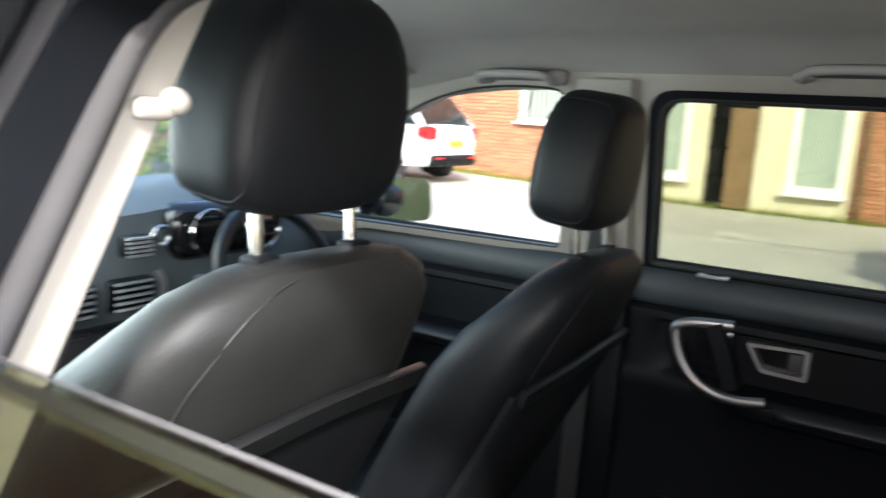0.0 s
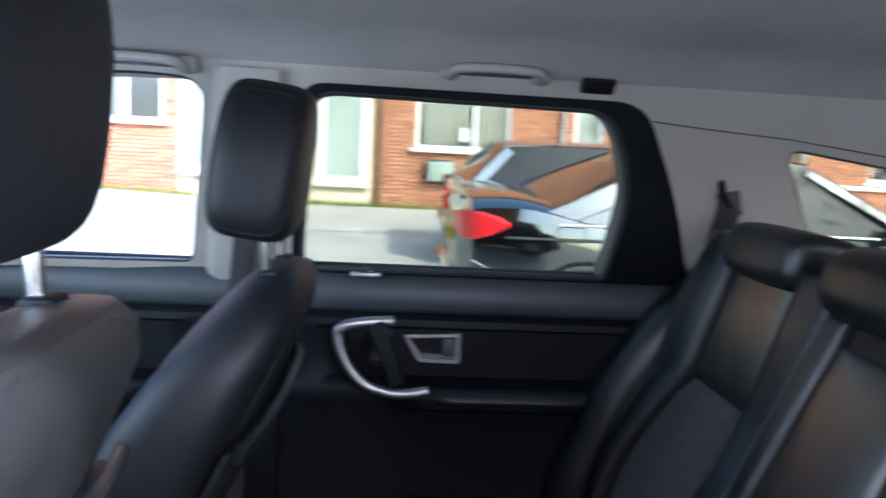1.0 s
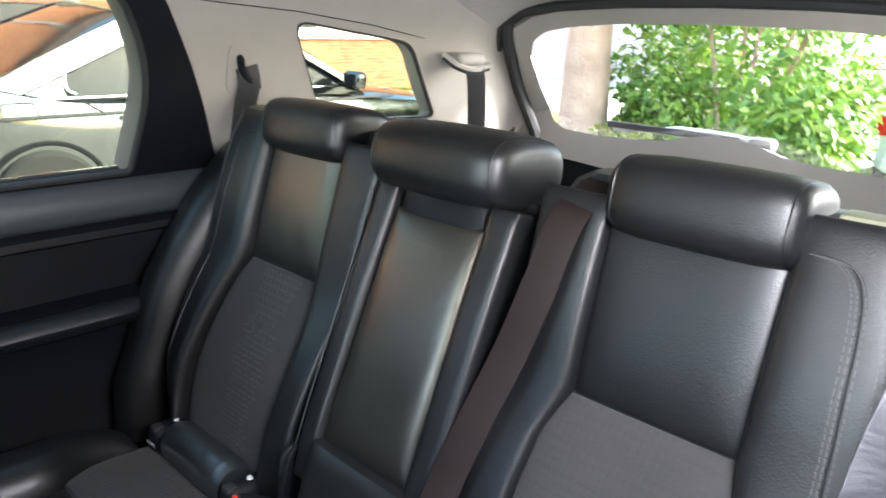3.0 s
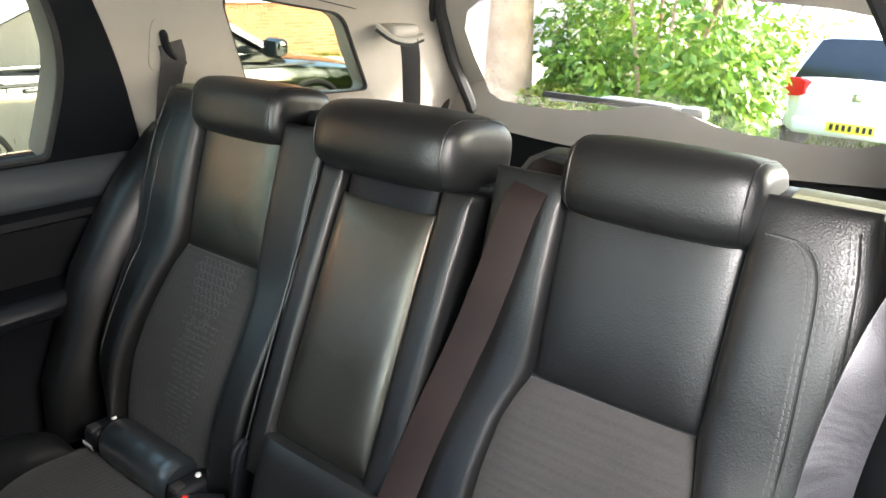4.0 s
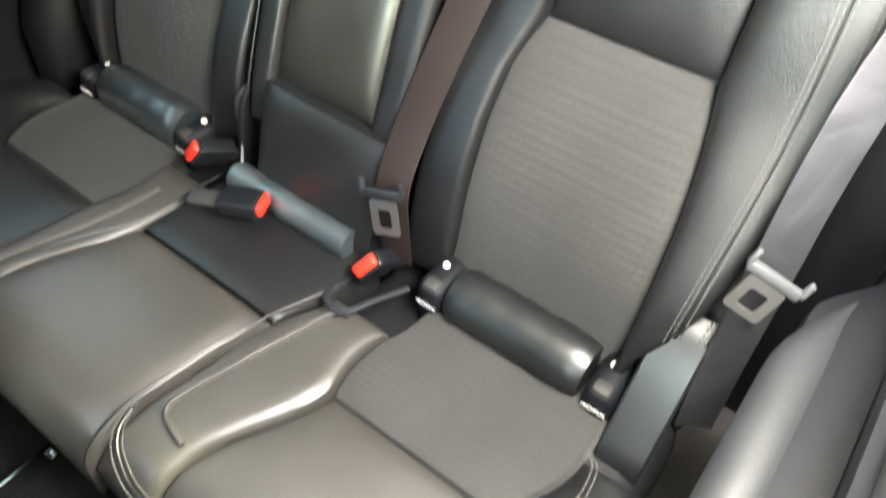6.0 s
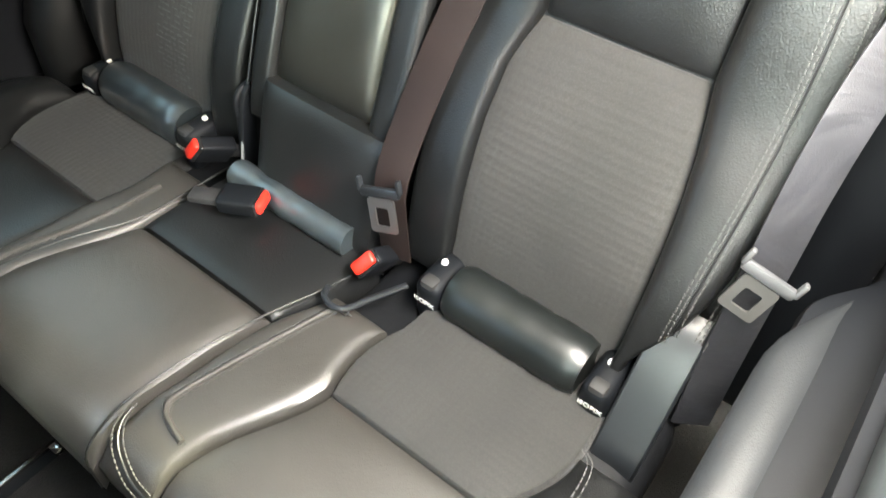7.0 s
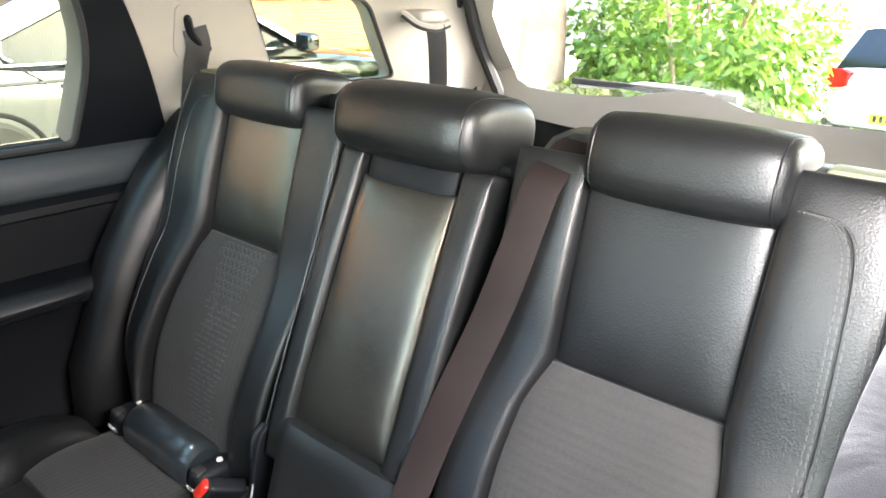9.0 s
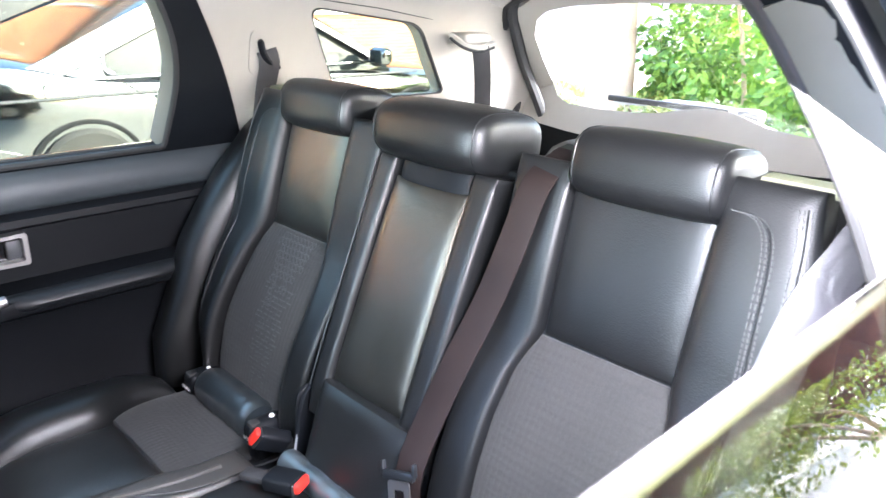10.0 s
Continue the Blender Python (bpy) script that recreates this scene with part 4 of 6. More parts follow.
    for line in ([(0.492, 1.312), (0.520, 1.308), (0.537, 1.290), (0.545, 1.255), (0.549, 1.2), (0.553, 1.12), (0.554, 1.02), (0.550, 0.92), (0.545, 0.82)],
                 [(0.566, 1.328), (0.575, 1.28), (0.581, 1.2), (0.586, 1.12), (0.587, 1.02), (0.584, 0.92), (0.575, 0.82)]):
        way = curve([(x, z, 0) for x, z in line], 6)
        part("seam", tube([bolster_point(s, q.x + 0.0035, q.y, -0.0004) for q in way], 0.0016, 6), LEATHER, st)
        for dx in (-0.005, 0.0, 0.008) if s < 0 else ():
            stitches([bolster_point(s, q.x + dx, q.y) for q in way], st)
    headrest(st, s * 0.366, 1.322, -0.105, 0.228, 0.104, 0.150, tilt=0.16, power=3.2, ends=8.0)
    for dx in (-0.07, 0.07):
        part("headrest_post", tube([(s * 0.372 + dx, -0.10, 1.27), (s * 0.372 + dx, -0.115, 1.33)], 0.006, 8), CHROME, st)
    part("release_latch", box(s * 0.548, -0.110, 1.338, 0.105, 0.035, 0.014, 0.005), LATCHGREEN, st, "pale yellow-green seat back release")
    # cushion
    zf = [(0.08, 0.715), (0.2, 0.735), (0.38, 0.752), (0.5, 0.758), (0.57, 0.748), (0.61, 0.715)]
    xi = lambda y: 0.250 - 0.014 * max(0.0, 1 - ((y - 0.315) / 0.07) ** 2) if y < 0.385 else (lerp(0.250, 0.178, step01((y - 0.375) / 0.21)) if s < 0 else 0.250 + 0.02 * step01((y - 0.40) / 0.2))
    xo = lambda y: 0.528 - 0.05 * min(1.0, max(0.0, (y - 0.26) / 0.125)) ** 2 - 0.03 * step01((0.17 - y) / 0.05)
    part("cushion_cloth", seat_pad(s, xi, xo, 0.115, 0.385 if s < 0 else 0.366, zf, 0.012, 14, 16, 8), FABRIC, st, "charcoal cloth cushion panel")
    # near cushion front in the paler lit leather, far one left darker
    part("cushion_front", seat_pad(s, xi, xo, 0.386 if s < 0 else 0.367, 0.612, zf, 0.016, 14, 16, 5), LITHIDE if s < 0 else WORN, st)
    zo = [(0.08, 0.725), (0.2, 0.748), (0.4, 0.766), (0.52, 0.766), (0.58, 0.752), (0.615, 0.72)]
    part("cushion_inner_bolster", seat_pad(s, (lambda y: interp(y, GAP) + 0.003) if s < 0 else (lambda y: 0.152 + 0.062 * step01((y - 0.36) / 0.19)), lambda y: xi(y) - 0.001, 0.272 if s < 0 else 0.235, 0.612, zo, 0.016, 12, 20, 6, 0.4), LITHIDE, st)
    part("cushion_outer_bolster", seat_pad(s, lambda y: xo(y) + 0.001, 0.612, 0.258 if s < 0 else 0.215, 0.612, zo if s < 0 else [(y, z + 0.028) for y, z in zo], 0.034 if s < 0 else 0.060, 12, 20, 3.0, 0.5), LEATHER, st)
    # darker leather: shade of the gaps between cushions put into the base colour
    part("cushion_base", box(s * 0.37, 0.35, 0.62, 0.47, 0.50, 0.16, 0.04, 3), HEADREST, st)
    part("seat_frame", box(s * 0.37, 0.33, 0.49, 0.40, 0.36, 0.12, 0.01), DARKPLASTIC, st)
    wl = curve([(s * (x if s < 0 else 0.196 + 0.045 * step01((y - 0.36) / 0.19)), y, interp(y, zo) + 0.0008) for x, y in ((0.190, 0.290), (0.172, 0.297), (0.157, 0.36), (0.145, 0.41), (0.132, 0.46), (0.121, 0.51), (0.125, 0.527), (0.140, 0.535), (0.170, 0.542))], 5)
    part("welt", tube(wl, 0.0042, 8), LITHIDE, st, "raised welt along the cushion")
    for dx in (-0.007, 0.007):
        stitches([q + Vector((s * dx, 0, 0.0004)) for q in wl], st)
    if s < 0:
        fs = curve([(-0.088, 0.548, interp(0.548, zo) + 0.001), (-0.094, 0.572, interp(0.572, zo) + 0.001), (-0.112, 0.590, interp(0.590, zo) + 0.002), (-0.145, 0.603, interp(0.603, zo) + 0.003), (-0.176, 0.606, interp(0.606, zo) + 0.002)], 5)
        part("seam", tube(fs, 0.0014, 6), LEATHER, st)
        for dy in (-0.006, 0.006):
            stitches([q + Vector((dy * 0.4, dy, 0.002)) for q in fs], st)
        ob_ = curve([(-0.534, 0.285, 0.794), (-0.548, 0.300, 0.798), (-0.553, 0.345, 0.802), (-0.546, 0.42, 0.806), (-0.540, 0.50, 0.804)], 5)
        for dx in (0.0, 0.006):
            stitches([q + Vector((-dx, 0, 0)) for q in ob_], st)
        part("belt_bracket", tube(curve([(-0.143, 0.276, 0.762), (-0.152, 0.293, 0.769), (-0.172, 0.300, 0.770), (-0.190, 0.291, 0.769), (-0.203, 0.257, 0.766), (-0.222, 0.208, 0.760)], 5), 0.0046, 8), HINGEGREY, st, "dark grey plastic loop between the cushions")
    hp = curve([(s * 0.556, 0.100, 0.862), (s * 0.557, 0.120, 0.850), (s * 0.558, 0.150, 0.815), (s * 0.559, 0.195, 0.750), (s * 0.559, 0.222, 0.705), (s * 0.559, 0.225, 0.66)], 4)
    if s < 0:
        part("hinge_cover", strap(hp, (1, 0, 0), 0.060, 0.012), HINGEGREY, st, "glossy grey plastic hinge cover")
    isofix(s, st)
    # side wing between the seat back and the door
    rings = []
    for yf, z in ((-0.085, 1.262), (-0.062, 1.245), (0.014, 1.164), (0.07, 1.09), (0.12, 1.012), (0.148, 0.94), (0.166, 0.89), (0.186, 0.845), (0.205, 0.80), (0.21, 0.70)):
        rings.append([Vector((s * x, y, z)) for x, y in ((0.592, -0.16), (0.592, yf - 0.05), (0.603, yf - 0.015), (0.622, yf), (0.655, yf + 0.002), (0.690, yf - 0.01), (0.692, -0.16))])
    if s > 0:
        part("side_wing", loft(rings), LEATHER, st, "black leather side wing")
    return st


outer_rear_seat(1, "passenger_seat", "black leather rear seat with charcoal cloth inserts, beside the closed door")
outer_rear_seat(-1, "passenger_seat", "black leather rear seat with charcoal cloth inserts, beside the half-open window")

mid = thing("middle_seat", "narrow black leather middle rear seat with folded armrest", "rear seat", "rear seats")
rings = []
for z, hw in ((0.66, 0.125), (1.0, 0.13), (1.25, 0.13), (1.28, 0.12)):
    yb = interp(z, MIDDLE) - 0.035
    rings.append([Vector((-0.004 + hw * cx, yb - 0.06 + 0.06 * cy, z)) for cx, cy in ((-1, 1), (1, 1), (1, -1), (-1, -1))])
# darker leather puts shade into the gap above the armrest
part("backrest_core", loft(rings), HEADREST, mid)
part("armrest", back_panel(1, [(0.9, -0.092), (1.24, -0.084)], [(0.9, 0.096), (1.24, 0.090)], 0.908, 1.250, 0.030, 26, 18, 0.014, 5, 0.45, section=MIDDLE), SHINY, mid, "folded-up black leather armrest, shiny with wear")
part("armrest_surround", back_panel(1, [(0.9, -0.080), (1.3, -0.080)], [(0.9, 0.084), (1.3, 0.084)], 1.235, 1.285, 0.022, 8, 12, 0.010, 4, 0.5, section=MIDDLE), DARKPLASTIC, mid, "black recess above the armrest")
for a, b in ((-0.138, -0.090), (0.092, 0.134)):
    part("side_rail", back_panel(1, [(0.7, a), (1.3, a)], [(0.7, b), (1.3, b)], 0.84, 1.284, 0.034, 22, 10, 0.012, 5.0, 0.45, section=MIDDLE), LEATHER, mid)
part("rail_piping", tube([(0.143, interp(z, MIDDLE) + 0.024, z) for z in (0.88, 0.95, 1.02, 1.1, 1.18, 1.27)], 0.0026, 8), LEATHER, mid, "raised leather piping")
part("lower_panel", back_panel(1, [(0.70, -0.136), (0.92, -0.136)], [(0.70, 0.094), (0.92, 0.100)], 0.745, 0.915, 0.050, 12, 16, 0.020, 5, 0.35, section=MIDDLE), LEATHER, mid)
headrest(mid, 0.018, 1.318, -0.095, 0.262, 0.112, 0.185, tilt=0.14, power=3.0, ends=7.0)
for dx in (-0.07, 0.07):
    part("headrest_post", tube([(0.03 + dx, -0.105, 1.25), (0.03 + dx, -0.115, 1.32)], 0.006, 8), DARKPLASTIC, mid)
# tiny white bead on the middle seat, with a small block added behind
speck = bmesh.new()
bmesh.ops.create_uvsphere(speck, u_segments=10, v_segments=6, radius=0.0035, matrix=Matrix.Translation((-0.079, -0.120, 1.313)))
part("speck", speck, WHITE, mid, "tiny white speck")
part("speck_base", box(-0.079, -0.135, 1.293, 0.05, 0.03, 0.06, 0.008), LEATHER, mid)
rr = [0.0225 + 0.0005 * math.sin(k * 0.55) + 0.0004 * math.sin(k * 1.3) for k in range(33)]
# black flap with the sky sheen painted in
part("anchor_roll", tube([(lerp(0.118, -0.112, k / 32), 0.201 + 0.0006 * math.sin(k * 0.9), 0.765 + 0.0006 * math.sin(k * 0.65)) for k in range(33)], rr, 14), FLAPSHEEN, mid, "shiny crumpled black flap")
zm = [(0.1, 0.738), (0.2, 0.752), (0.356, 0.765), (0.37, 0.775), (0.45, 0.782), (0.54, 0.778), (0.59, 0.760), (0.62, 0.72)]
part("cushion_rear", seat_pad(1, lambda y: -interp(y, GAP), 0.148, 0.185, 0.357, zm, 0.014, 12, 14, 5), LEATHER, mid)
# lit leather on the middle front too, its rear left dark
part("cushion_front", seat_pad(1, lambda y: -interp(y, GAP), lambda y: 0.148 + 0.062 * step01((y - 0.36) / 0.19), 0.358, 0.620, zm, 0.022, 14, 16, 5), LITHIDE, mid, "smooth black leather front cushion")
# gap shade put into a darker base, as on the outer seats
part("cushion_base", box(0.01, 0.35, 0.62, 0.25, 0.50, 0.17, 0.04, 3), HEADREST, mid)
part("seat_frame", box(0.01, 0.33, 0.49, 0.22, 0.36, 0.12, 0.01), DARKPLASTIC, mid)
for sx, y0 in ((0.150, 0.0), (-0.103, 0.0)):
    fl = lambda y: sx + (0.062 * step01((y - 0.36) / 0.19) if sx > 0 else 0.102 - interp(y, GAP))
    pts = [(fl(y), y, interp(y, zm) + 0.003) for y in (0.16, 0.25, 0.36, 0.45, 0.54, 0.59)] + [(fl(0.62), 0.618, 0.73), (fl(0.62), 0.622, 0.66)]
    part("piping", tube(curve(pts, 4), 0.0016, 6), LEATHER, mid)
lp = curve([(0.152, 0.085, 0.82), (0.152, 0.100, 0.858), (0.152, 0.122, 0.873), (0.152, 0.144, 0.868), (0.152, 0.155, 0.848), (0.152, 0.153, 0.80)], 5)
part("recliner_loop", tube(lp, 0.0052, 10), DARKPLASTIC, mid, "dark plastic loop")
part("side_plate", strap(curve([(0.146, 0.118, 0.868), (0.146, 0.135, 0.855), (0.146, 0.150, 0.80), (0.146, 0.160, 0.70)], 4), (0, 1, 0.3), 0.030, 0.008), DARKPLASTIC, mid)
for y0, y1 in ((0.136, 0.178), (0.122, 0.160)):
    part("plate_edge", tube(curve([(0.143, y0, 0.862), (0.143, y0 + 0.014, 0.84), (0.143, y1, 0.735), (0.143, y1, 0.705)], 5), 0.0025, 6), SILVERPLASTIC, mid, "pale edge of the side plate")


# ---- seat belts and buckles ----
def tongue(parent, m, mt=None):
    mt = mt or GREYPLASTIC
    tg = part("tongue", put(box(0, 0, 0, 0.064, 0.010, 0.015, 0.004), m), mt, parent, "grey and steel belt tongue")
    for dx in (-0.032, 0.032):
        part("ear", put(box(dx, 0, 0.010, 0.007, 0.010, 0.022, 0.003), m), mt, tg)
    o = rounded([(-0.022, -0.060), (0.022, -0.060), (0.022, -0.008), (-0.022, -0.008)], 0.006, 4)
    i = rounded([(-0.011, -0.050), (0.011, -0.050), (0.011, -0.022), (-0.011, -0.022)], 0.004, 4)
    part("latch_plate", put(ring(i, o, lambda u, v, w: Vector((u, w, v)), 0.003), m), SATIN, tg)
    return tg


def buckle(name, x, y, z, rx, rz, roll, label):
    b = thing(name, label, "belt buckle", "rear belt buckles")
    m = pose(x, y, z, rx, 0, rz) @ pose(0, 0, 0, 0, roll, 0)
    part("casing", put(box(0, 0, 0, 0.044, 0.060, 0.026, 0.006, 3), m), DARKPLASTIC, b)
    part("button_rim", put(box(0, 0.029, 0.0, 0.042, 0.008, 0.024, 0.004, 3), m), GLOSSBLACK, b)
    part("release_button", put(box(0, 0.034, 0.001, 0.037, 0.012, 0.019, 0.005, 3), m), REDPLASTIC, b, "red release button")
    part("stalk", put(box(0, -0.05, -0.002, 0.028, 0.06, 0.012, 0.004), m), WEBBING, b)
    return b


buckle("belt_buckle", 0.178, 0.196, 0.776, 26, -16, 62, "black belt buckle with red button, lying sideways between the cushions")
buckle("belt_buckle", 0.054, 0.250, 0.784, 4, 114, 0, "black belt buckle with red button, lying on the middle cushion")
buckle("belt_buckle", -0.166, 0.206, 0.768, 38, 6, 58, "black belt buckle with red button, upright between the cushions")

belt = thing("seat_belt", "dark brown centre belt slanting down the seat backs", "seat belt", "rear seat belts")
cb = curve([(-0.212, -0.11, 1.325), (-0.210, back_y(1.28) + 0.016, 1.292), (-0.200, back_y(1.2) + 0.034, 1.2), (-0.184, back_y(1.12) + 0.038, 1.12), (-0.168, back_y(1.03) + 0.040, 1.03), (-0.158, back_y(0.95) + 0.036, 0.95), (-0.160, 0.162, 0.88), (-0.168, 0.172, 0.82), (-0.178, 0.178, 0.76)], 6)
part("webbing", strap(cb, (1, 0.05, 0.1), 0.050, 0.0016), BROWNWEB, belt, "dark brown webbing")
tongue(belt, pose(-0.160, 0.184, 0.878, 14, 16, 10) @ Matrix.Scale(0.95, 4), HINGEGREY)
part("belt_slot", box(-0.205, -0.125, 1.300, 0.07, 0.03, 0.018, 0.006), DARKPLASTIC, belt)

for s in (1, -1):
    b = thing("seat_belt", "black belt hanging from the pillar beside the outer rear seat" if s > 0 else "greyish black belt hanging from the pillar beside the half-open window", "seat belt", "rear seat belts")
    top = on_side(s, -0.004)
    if s > 0:
        pts = curve([top(-0.108, 1.418, 0), top(-0.116, 1.385, -0.012), top(-0.116, 1.33, -0.016), (0.660, -0.100, 1.24), (0.672, -0.06, 1.10), (0.672, 0.0, 0.9), (0.67, 0.05, 0.7)], 6)
        part("webbing", strap(pts, (0.12, 1, 0.2), 0.047, 0.0016), WEBBING, b)
    else:
        pts = curve([top(-0.115, 1.425, 0), top(-0.110, 1.39, -0.008), (-0.640, -0.05, 1.33), (-0.617, 0.02, 1.25), (-0.605, 0.06, 1.17), (-0.602, 0.09, 1.08), (-0.604, 0.11, 0.98), (-0.606, 0.115, 0.85), (-0.61, 0.12, 0.70)], 6)
        # near belt in the glossy copy that carries its light
        part("webbing", strap(pts, (0.85, 0.5, 0.1), 0.047, 0.0016), SHEENWEB, b, "sheeny grey-black webbing")
        tongue(b, pose(-0.610, 0.130, 0.995, 10, -17, 6) @ Matrix.Scale(0.9, 4))
    sl = curve([top(-0.086, 1.440, -0.004), top(-0.098, 1.412, -0.006), top(-0.122, 1.388, -0.006), top(-0.148, 1.376, -0.004)], 5)
    part("guide", tube(sl, [0.005] + [0.008] * (len(sl) - 2) + [0.005], 8), DARKPLASTIC, b, "black belt slot in the trim")
    part("guide_plate", sheet(rounded([(-0.06, 1.47), (-0.165, 1.43), (-0.17, 1.36), (-0.075, 1.36)], 0.03, 5), [], on_side(s, -0.003), 0.004, 0.05), CREAM, b)
    d = thing("seat_belt", "black third-row belt hanging in a cream guide on the rear pillar", "seat belt", "rear seat belts")
    p = curve([(s * 0.543, -0.705, 1.408), (s * 0.541, -0.712, 1.36), (s * 0.548, -0.725, 1.27), (s * 0.555, -0.73, 1.10)], 4)
    part("webbing", strap(p, (s * 0.72, 0.69, 0), 0.046, 0.0016), WEBBING, d)
    gp = curve([(s * 0.588, -0.635, 1.440), (s * 0.560, -0.662, 1.414), (s * 0.541, -0.705, 1.404), (s * 0.528, -0.742, 1.415)], 5)
    part("guide", tube(gp, 0.009, 8), CREAM, d, "cream belt guide")
    part("slot", tube([q - Vector((s * 0.004, -0.004, 0.008)) for q in gp], 0.0045, 6), RUBBER, d)
    part("guide_base", box(s * 0.592, -0.705, 1.428, 0.09, 0.10, 0.030, 0.014, 3), CREAM, d)

# ---- front seats ----
def front_seat(s, x, y, dz, label):
    st = thing("front_seat", label, "front seat", "front seats")
    st.location = (x, y, dz)
    # backrest, lofted up its lean
    rows = [(0.62, 0.225, 0.075), (0.72, 0.245, 0.085), (0.9, 0.255, 0.088), (1.05, 0.257, 0.088), (1.15, 0.252, 0.086), (1.22, 0.238, 0.080), (1.27, 0.215, 0.070), (1.305, 0.180, 0.055), (1.328, 0.13, 0.036), (1.335, 0.07, 0.018)]
    rings = []
    for z, hw, hd in rows:
        yc = (1.30 - z) * 0.50 - 0.01 * step01((z - 1.2) / 0.1)
        ring_ = []
        for k in range(32):
            a = 2 * math.pi * k / 32
            c, sn = math.cos(a), math.sin(a)
            px = math.copysign(abs(c) ** 0.55, c) * hw
            py = math.copysign(abs(sn) ** 0.75, sn) * hd
            if sn > 0 and abs(c) > 0.55:
                py += 0.03 * step01((abs(c) - 0.55) / 0.3) * step01((1.28 - z) / 0.1)
            ring_.append(Vector((px, yc + py, z)))
        rings.append(ring_)
    # near backrest in the lit copy, far one in the darker headrest leather
    part("backrest", loft(rings), LITBACK if s < 0 else HEADREST, st, "black leather backrest")

    def skin(px, z):
        """The back face of the backrest, at px from its middle."""
        hw, hd = interp(z, [r[:2] for r in rows]), interp(z, [(r[0], r[2]) for r in rows])
        c = min(1.0, (abs(px) / hw) ** (1 / 0.55))
        return (1.30 - z) * 0.50 - 0.01 * step01((z - 1.2) / 0.1) - hd * (1 - c * c) ** 0.375 - 0.0005
    for sx in (-1, 1):
        pts = [(sx * hx, skin(hx, z), z) for hx, z in ((0.070, 1.322), (0.100, 1.314), (0.140, 1.288), (0.166, 1.25), (0.180, 1.215), (0.192, 1.15), (0.198, 1.05), (0.196, 0.95))]
        part("seam", tube(curve(pts, 4), 0.0014, 6), LITBACK if s < 0 else HEADREST, st)
    # pocket panel on the back
    def f(u, v, h):
        z = lerp(0.64, 1.135 + 0.028 * (1 - (2 * u - 1) ** 2), v)
        xx = lerp(-0.235, 0.235, u)
        return Vector((xx, (1.30 - z) * 0.5 - 0.078 - 0.018 * (1 - abs(2 * u - 1) ** 3) - h, z))
    part("back_pocket", pad(16, 16, f, 0.012, 6, 0.01), HEADREST, st, "black leather map pocket panel")
    rim = [f(u / 16, 1.0, 0.010) for u in range(17)]
    part("pocket_edge", strap(rim, (0, -0.45, 1), 0.032, 0.008), LEATHER, st)
    headrest(st, 0, 1.490, 0.006, 0.258, 0.226, 0.128, label="large black leather headrest", tilt=0.12, power=5.0, taper=0.26, piping=True, ends=5.5, hide=HEADREST)
    bt = bmesh.new()
    bmesh.ops.create_cone(bt, cap_ends=True, segments=20, radius1=0.022, radius2=0.020, depth=0.010, matrix=pose(-0.120, 0.000, 1.470, 0, 90, 0))
    part("headrest_button", bt, HEADREST, st)
    for dx in (-0.072, 0.072):
        part("headrest_post", tube([(dx, -0.01, 1.30), (dx, 0.0, 1.42)], 0.0075, 10), CHROME, st, "chrome headrest post")
        part("post_collar", box(dx, -0.012, 1.333, 0.032, 0.026, 0.012, 0.004), DARKPLASTIC, st)
    part("cushion", box(0, 0.55, 0.66, 0.50, 0.52, 0.17, 0.06, 4), LEATHER, st)
    part("seat_base", box(0, 0.50, 0.52, 0.40, 0.44, 0.16, 0.03), DARKPLASTIC, st)
    for dx in (-0.17, 0.13):
        rl = part("seat_rail", box(dx, 0.18, 0.465 - dz, 0.046, 0.66, 0.034, 0.004), DARKPLASTIC, st, "black seat rail on the floor")
        for ex in (-0.017, 0.017):
            part("rail_lip", box(dx + ex, 0.17, 0.486 - dz, 0.008, 0.64, 0.008, 0.002), CHROME, rl, "bright steel lip")
        part("end_cap", box(dx, -0.155, 0.462 - dz, 0.056, 0.040, 0.046, 0.010, 3), GLOSSBLACK, rl)
        part("bolt", box(dx, -0.135, 0.492 - dz, 0.022, 0.022, 0.012, 0.005, 2), CHROME, rl)
    return st


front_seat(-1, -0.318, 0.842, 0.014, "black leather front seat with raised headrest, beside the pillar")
front_seat(1, 0.300, 0.750, -0.045, "black leather front seat with raised headrest, behind the steering wheel")

# loose mat with soft folds on the floor behind the near front seat
mat_bm = bmesh.new()
mg = [[mat_bm.verts.new((lerp(-0.60, 0.14, i / 30), lerp(0.46, 0.90, j / 18), 0.440 + 0.010 * noise.noise(Vector((i * 0.21, j * 0.26, 2.0))) + 0.008 * math.sin(i * 0.5 + j * 0.35))) for i in range(31)] for j in range(19)]
for j in range(18):
    for i in range(30):
        mat_bm.faces.new((mg[j][i], mg[j][i + 1], mg[j + 1][i + 1], mg[j + 1][i]))
mr = bmesh.ops.extrude_face_region(mat_bm, geom=list(mat_bm.faces))
for v in mr["geom"]:
    if isinstance(v, bmesh.types.BMVert):
        v.co.z += 0.007
solo("floor_mat", mat_bm, MATPILE, "brownish black carpet mat lying on the car floor", "floor mat")

# ---- front of the cabin ----
dash = thing("dashboard", "dark grey dashboard with round instruments and air vents", "dashboard")
rings = []
for x in [lerp(-0.70, 0.70, i / 28) for i in range(29)]:
    hood = 0.03 * math.exp(-((x - 0.36) / 0.17) ** 2)
    rings.append([Vector((x, y, z + (hood if k in (2, 3, 4) else 0))) for k, (y, z) in enumerate(((2.22, 0.75), (2.22, 1.17), (1.95, 1.285), (1.82, 1.285), (1.73, 1.245), (1.715, 1.16), (1.70, 1.08), (1.72, 0.98), (1.78, 0.80), (1.85, 0.70)))])
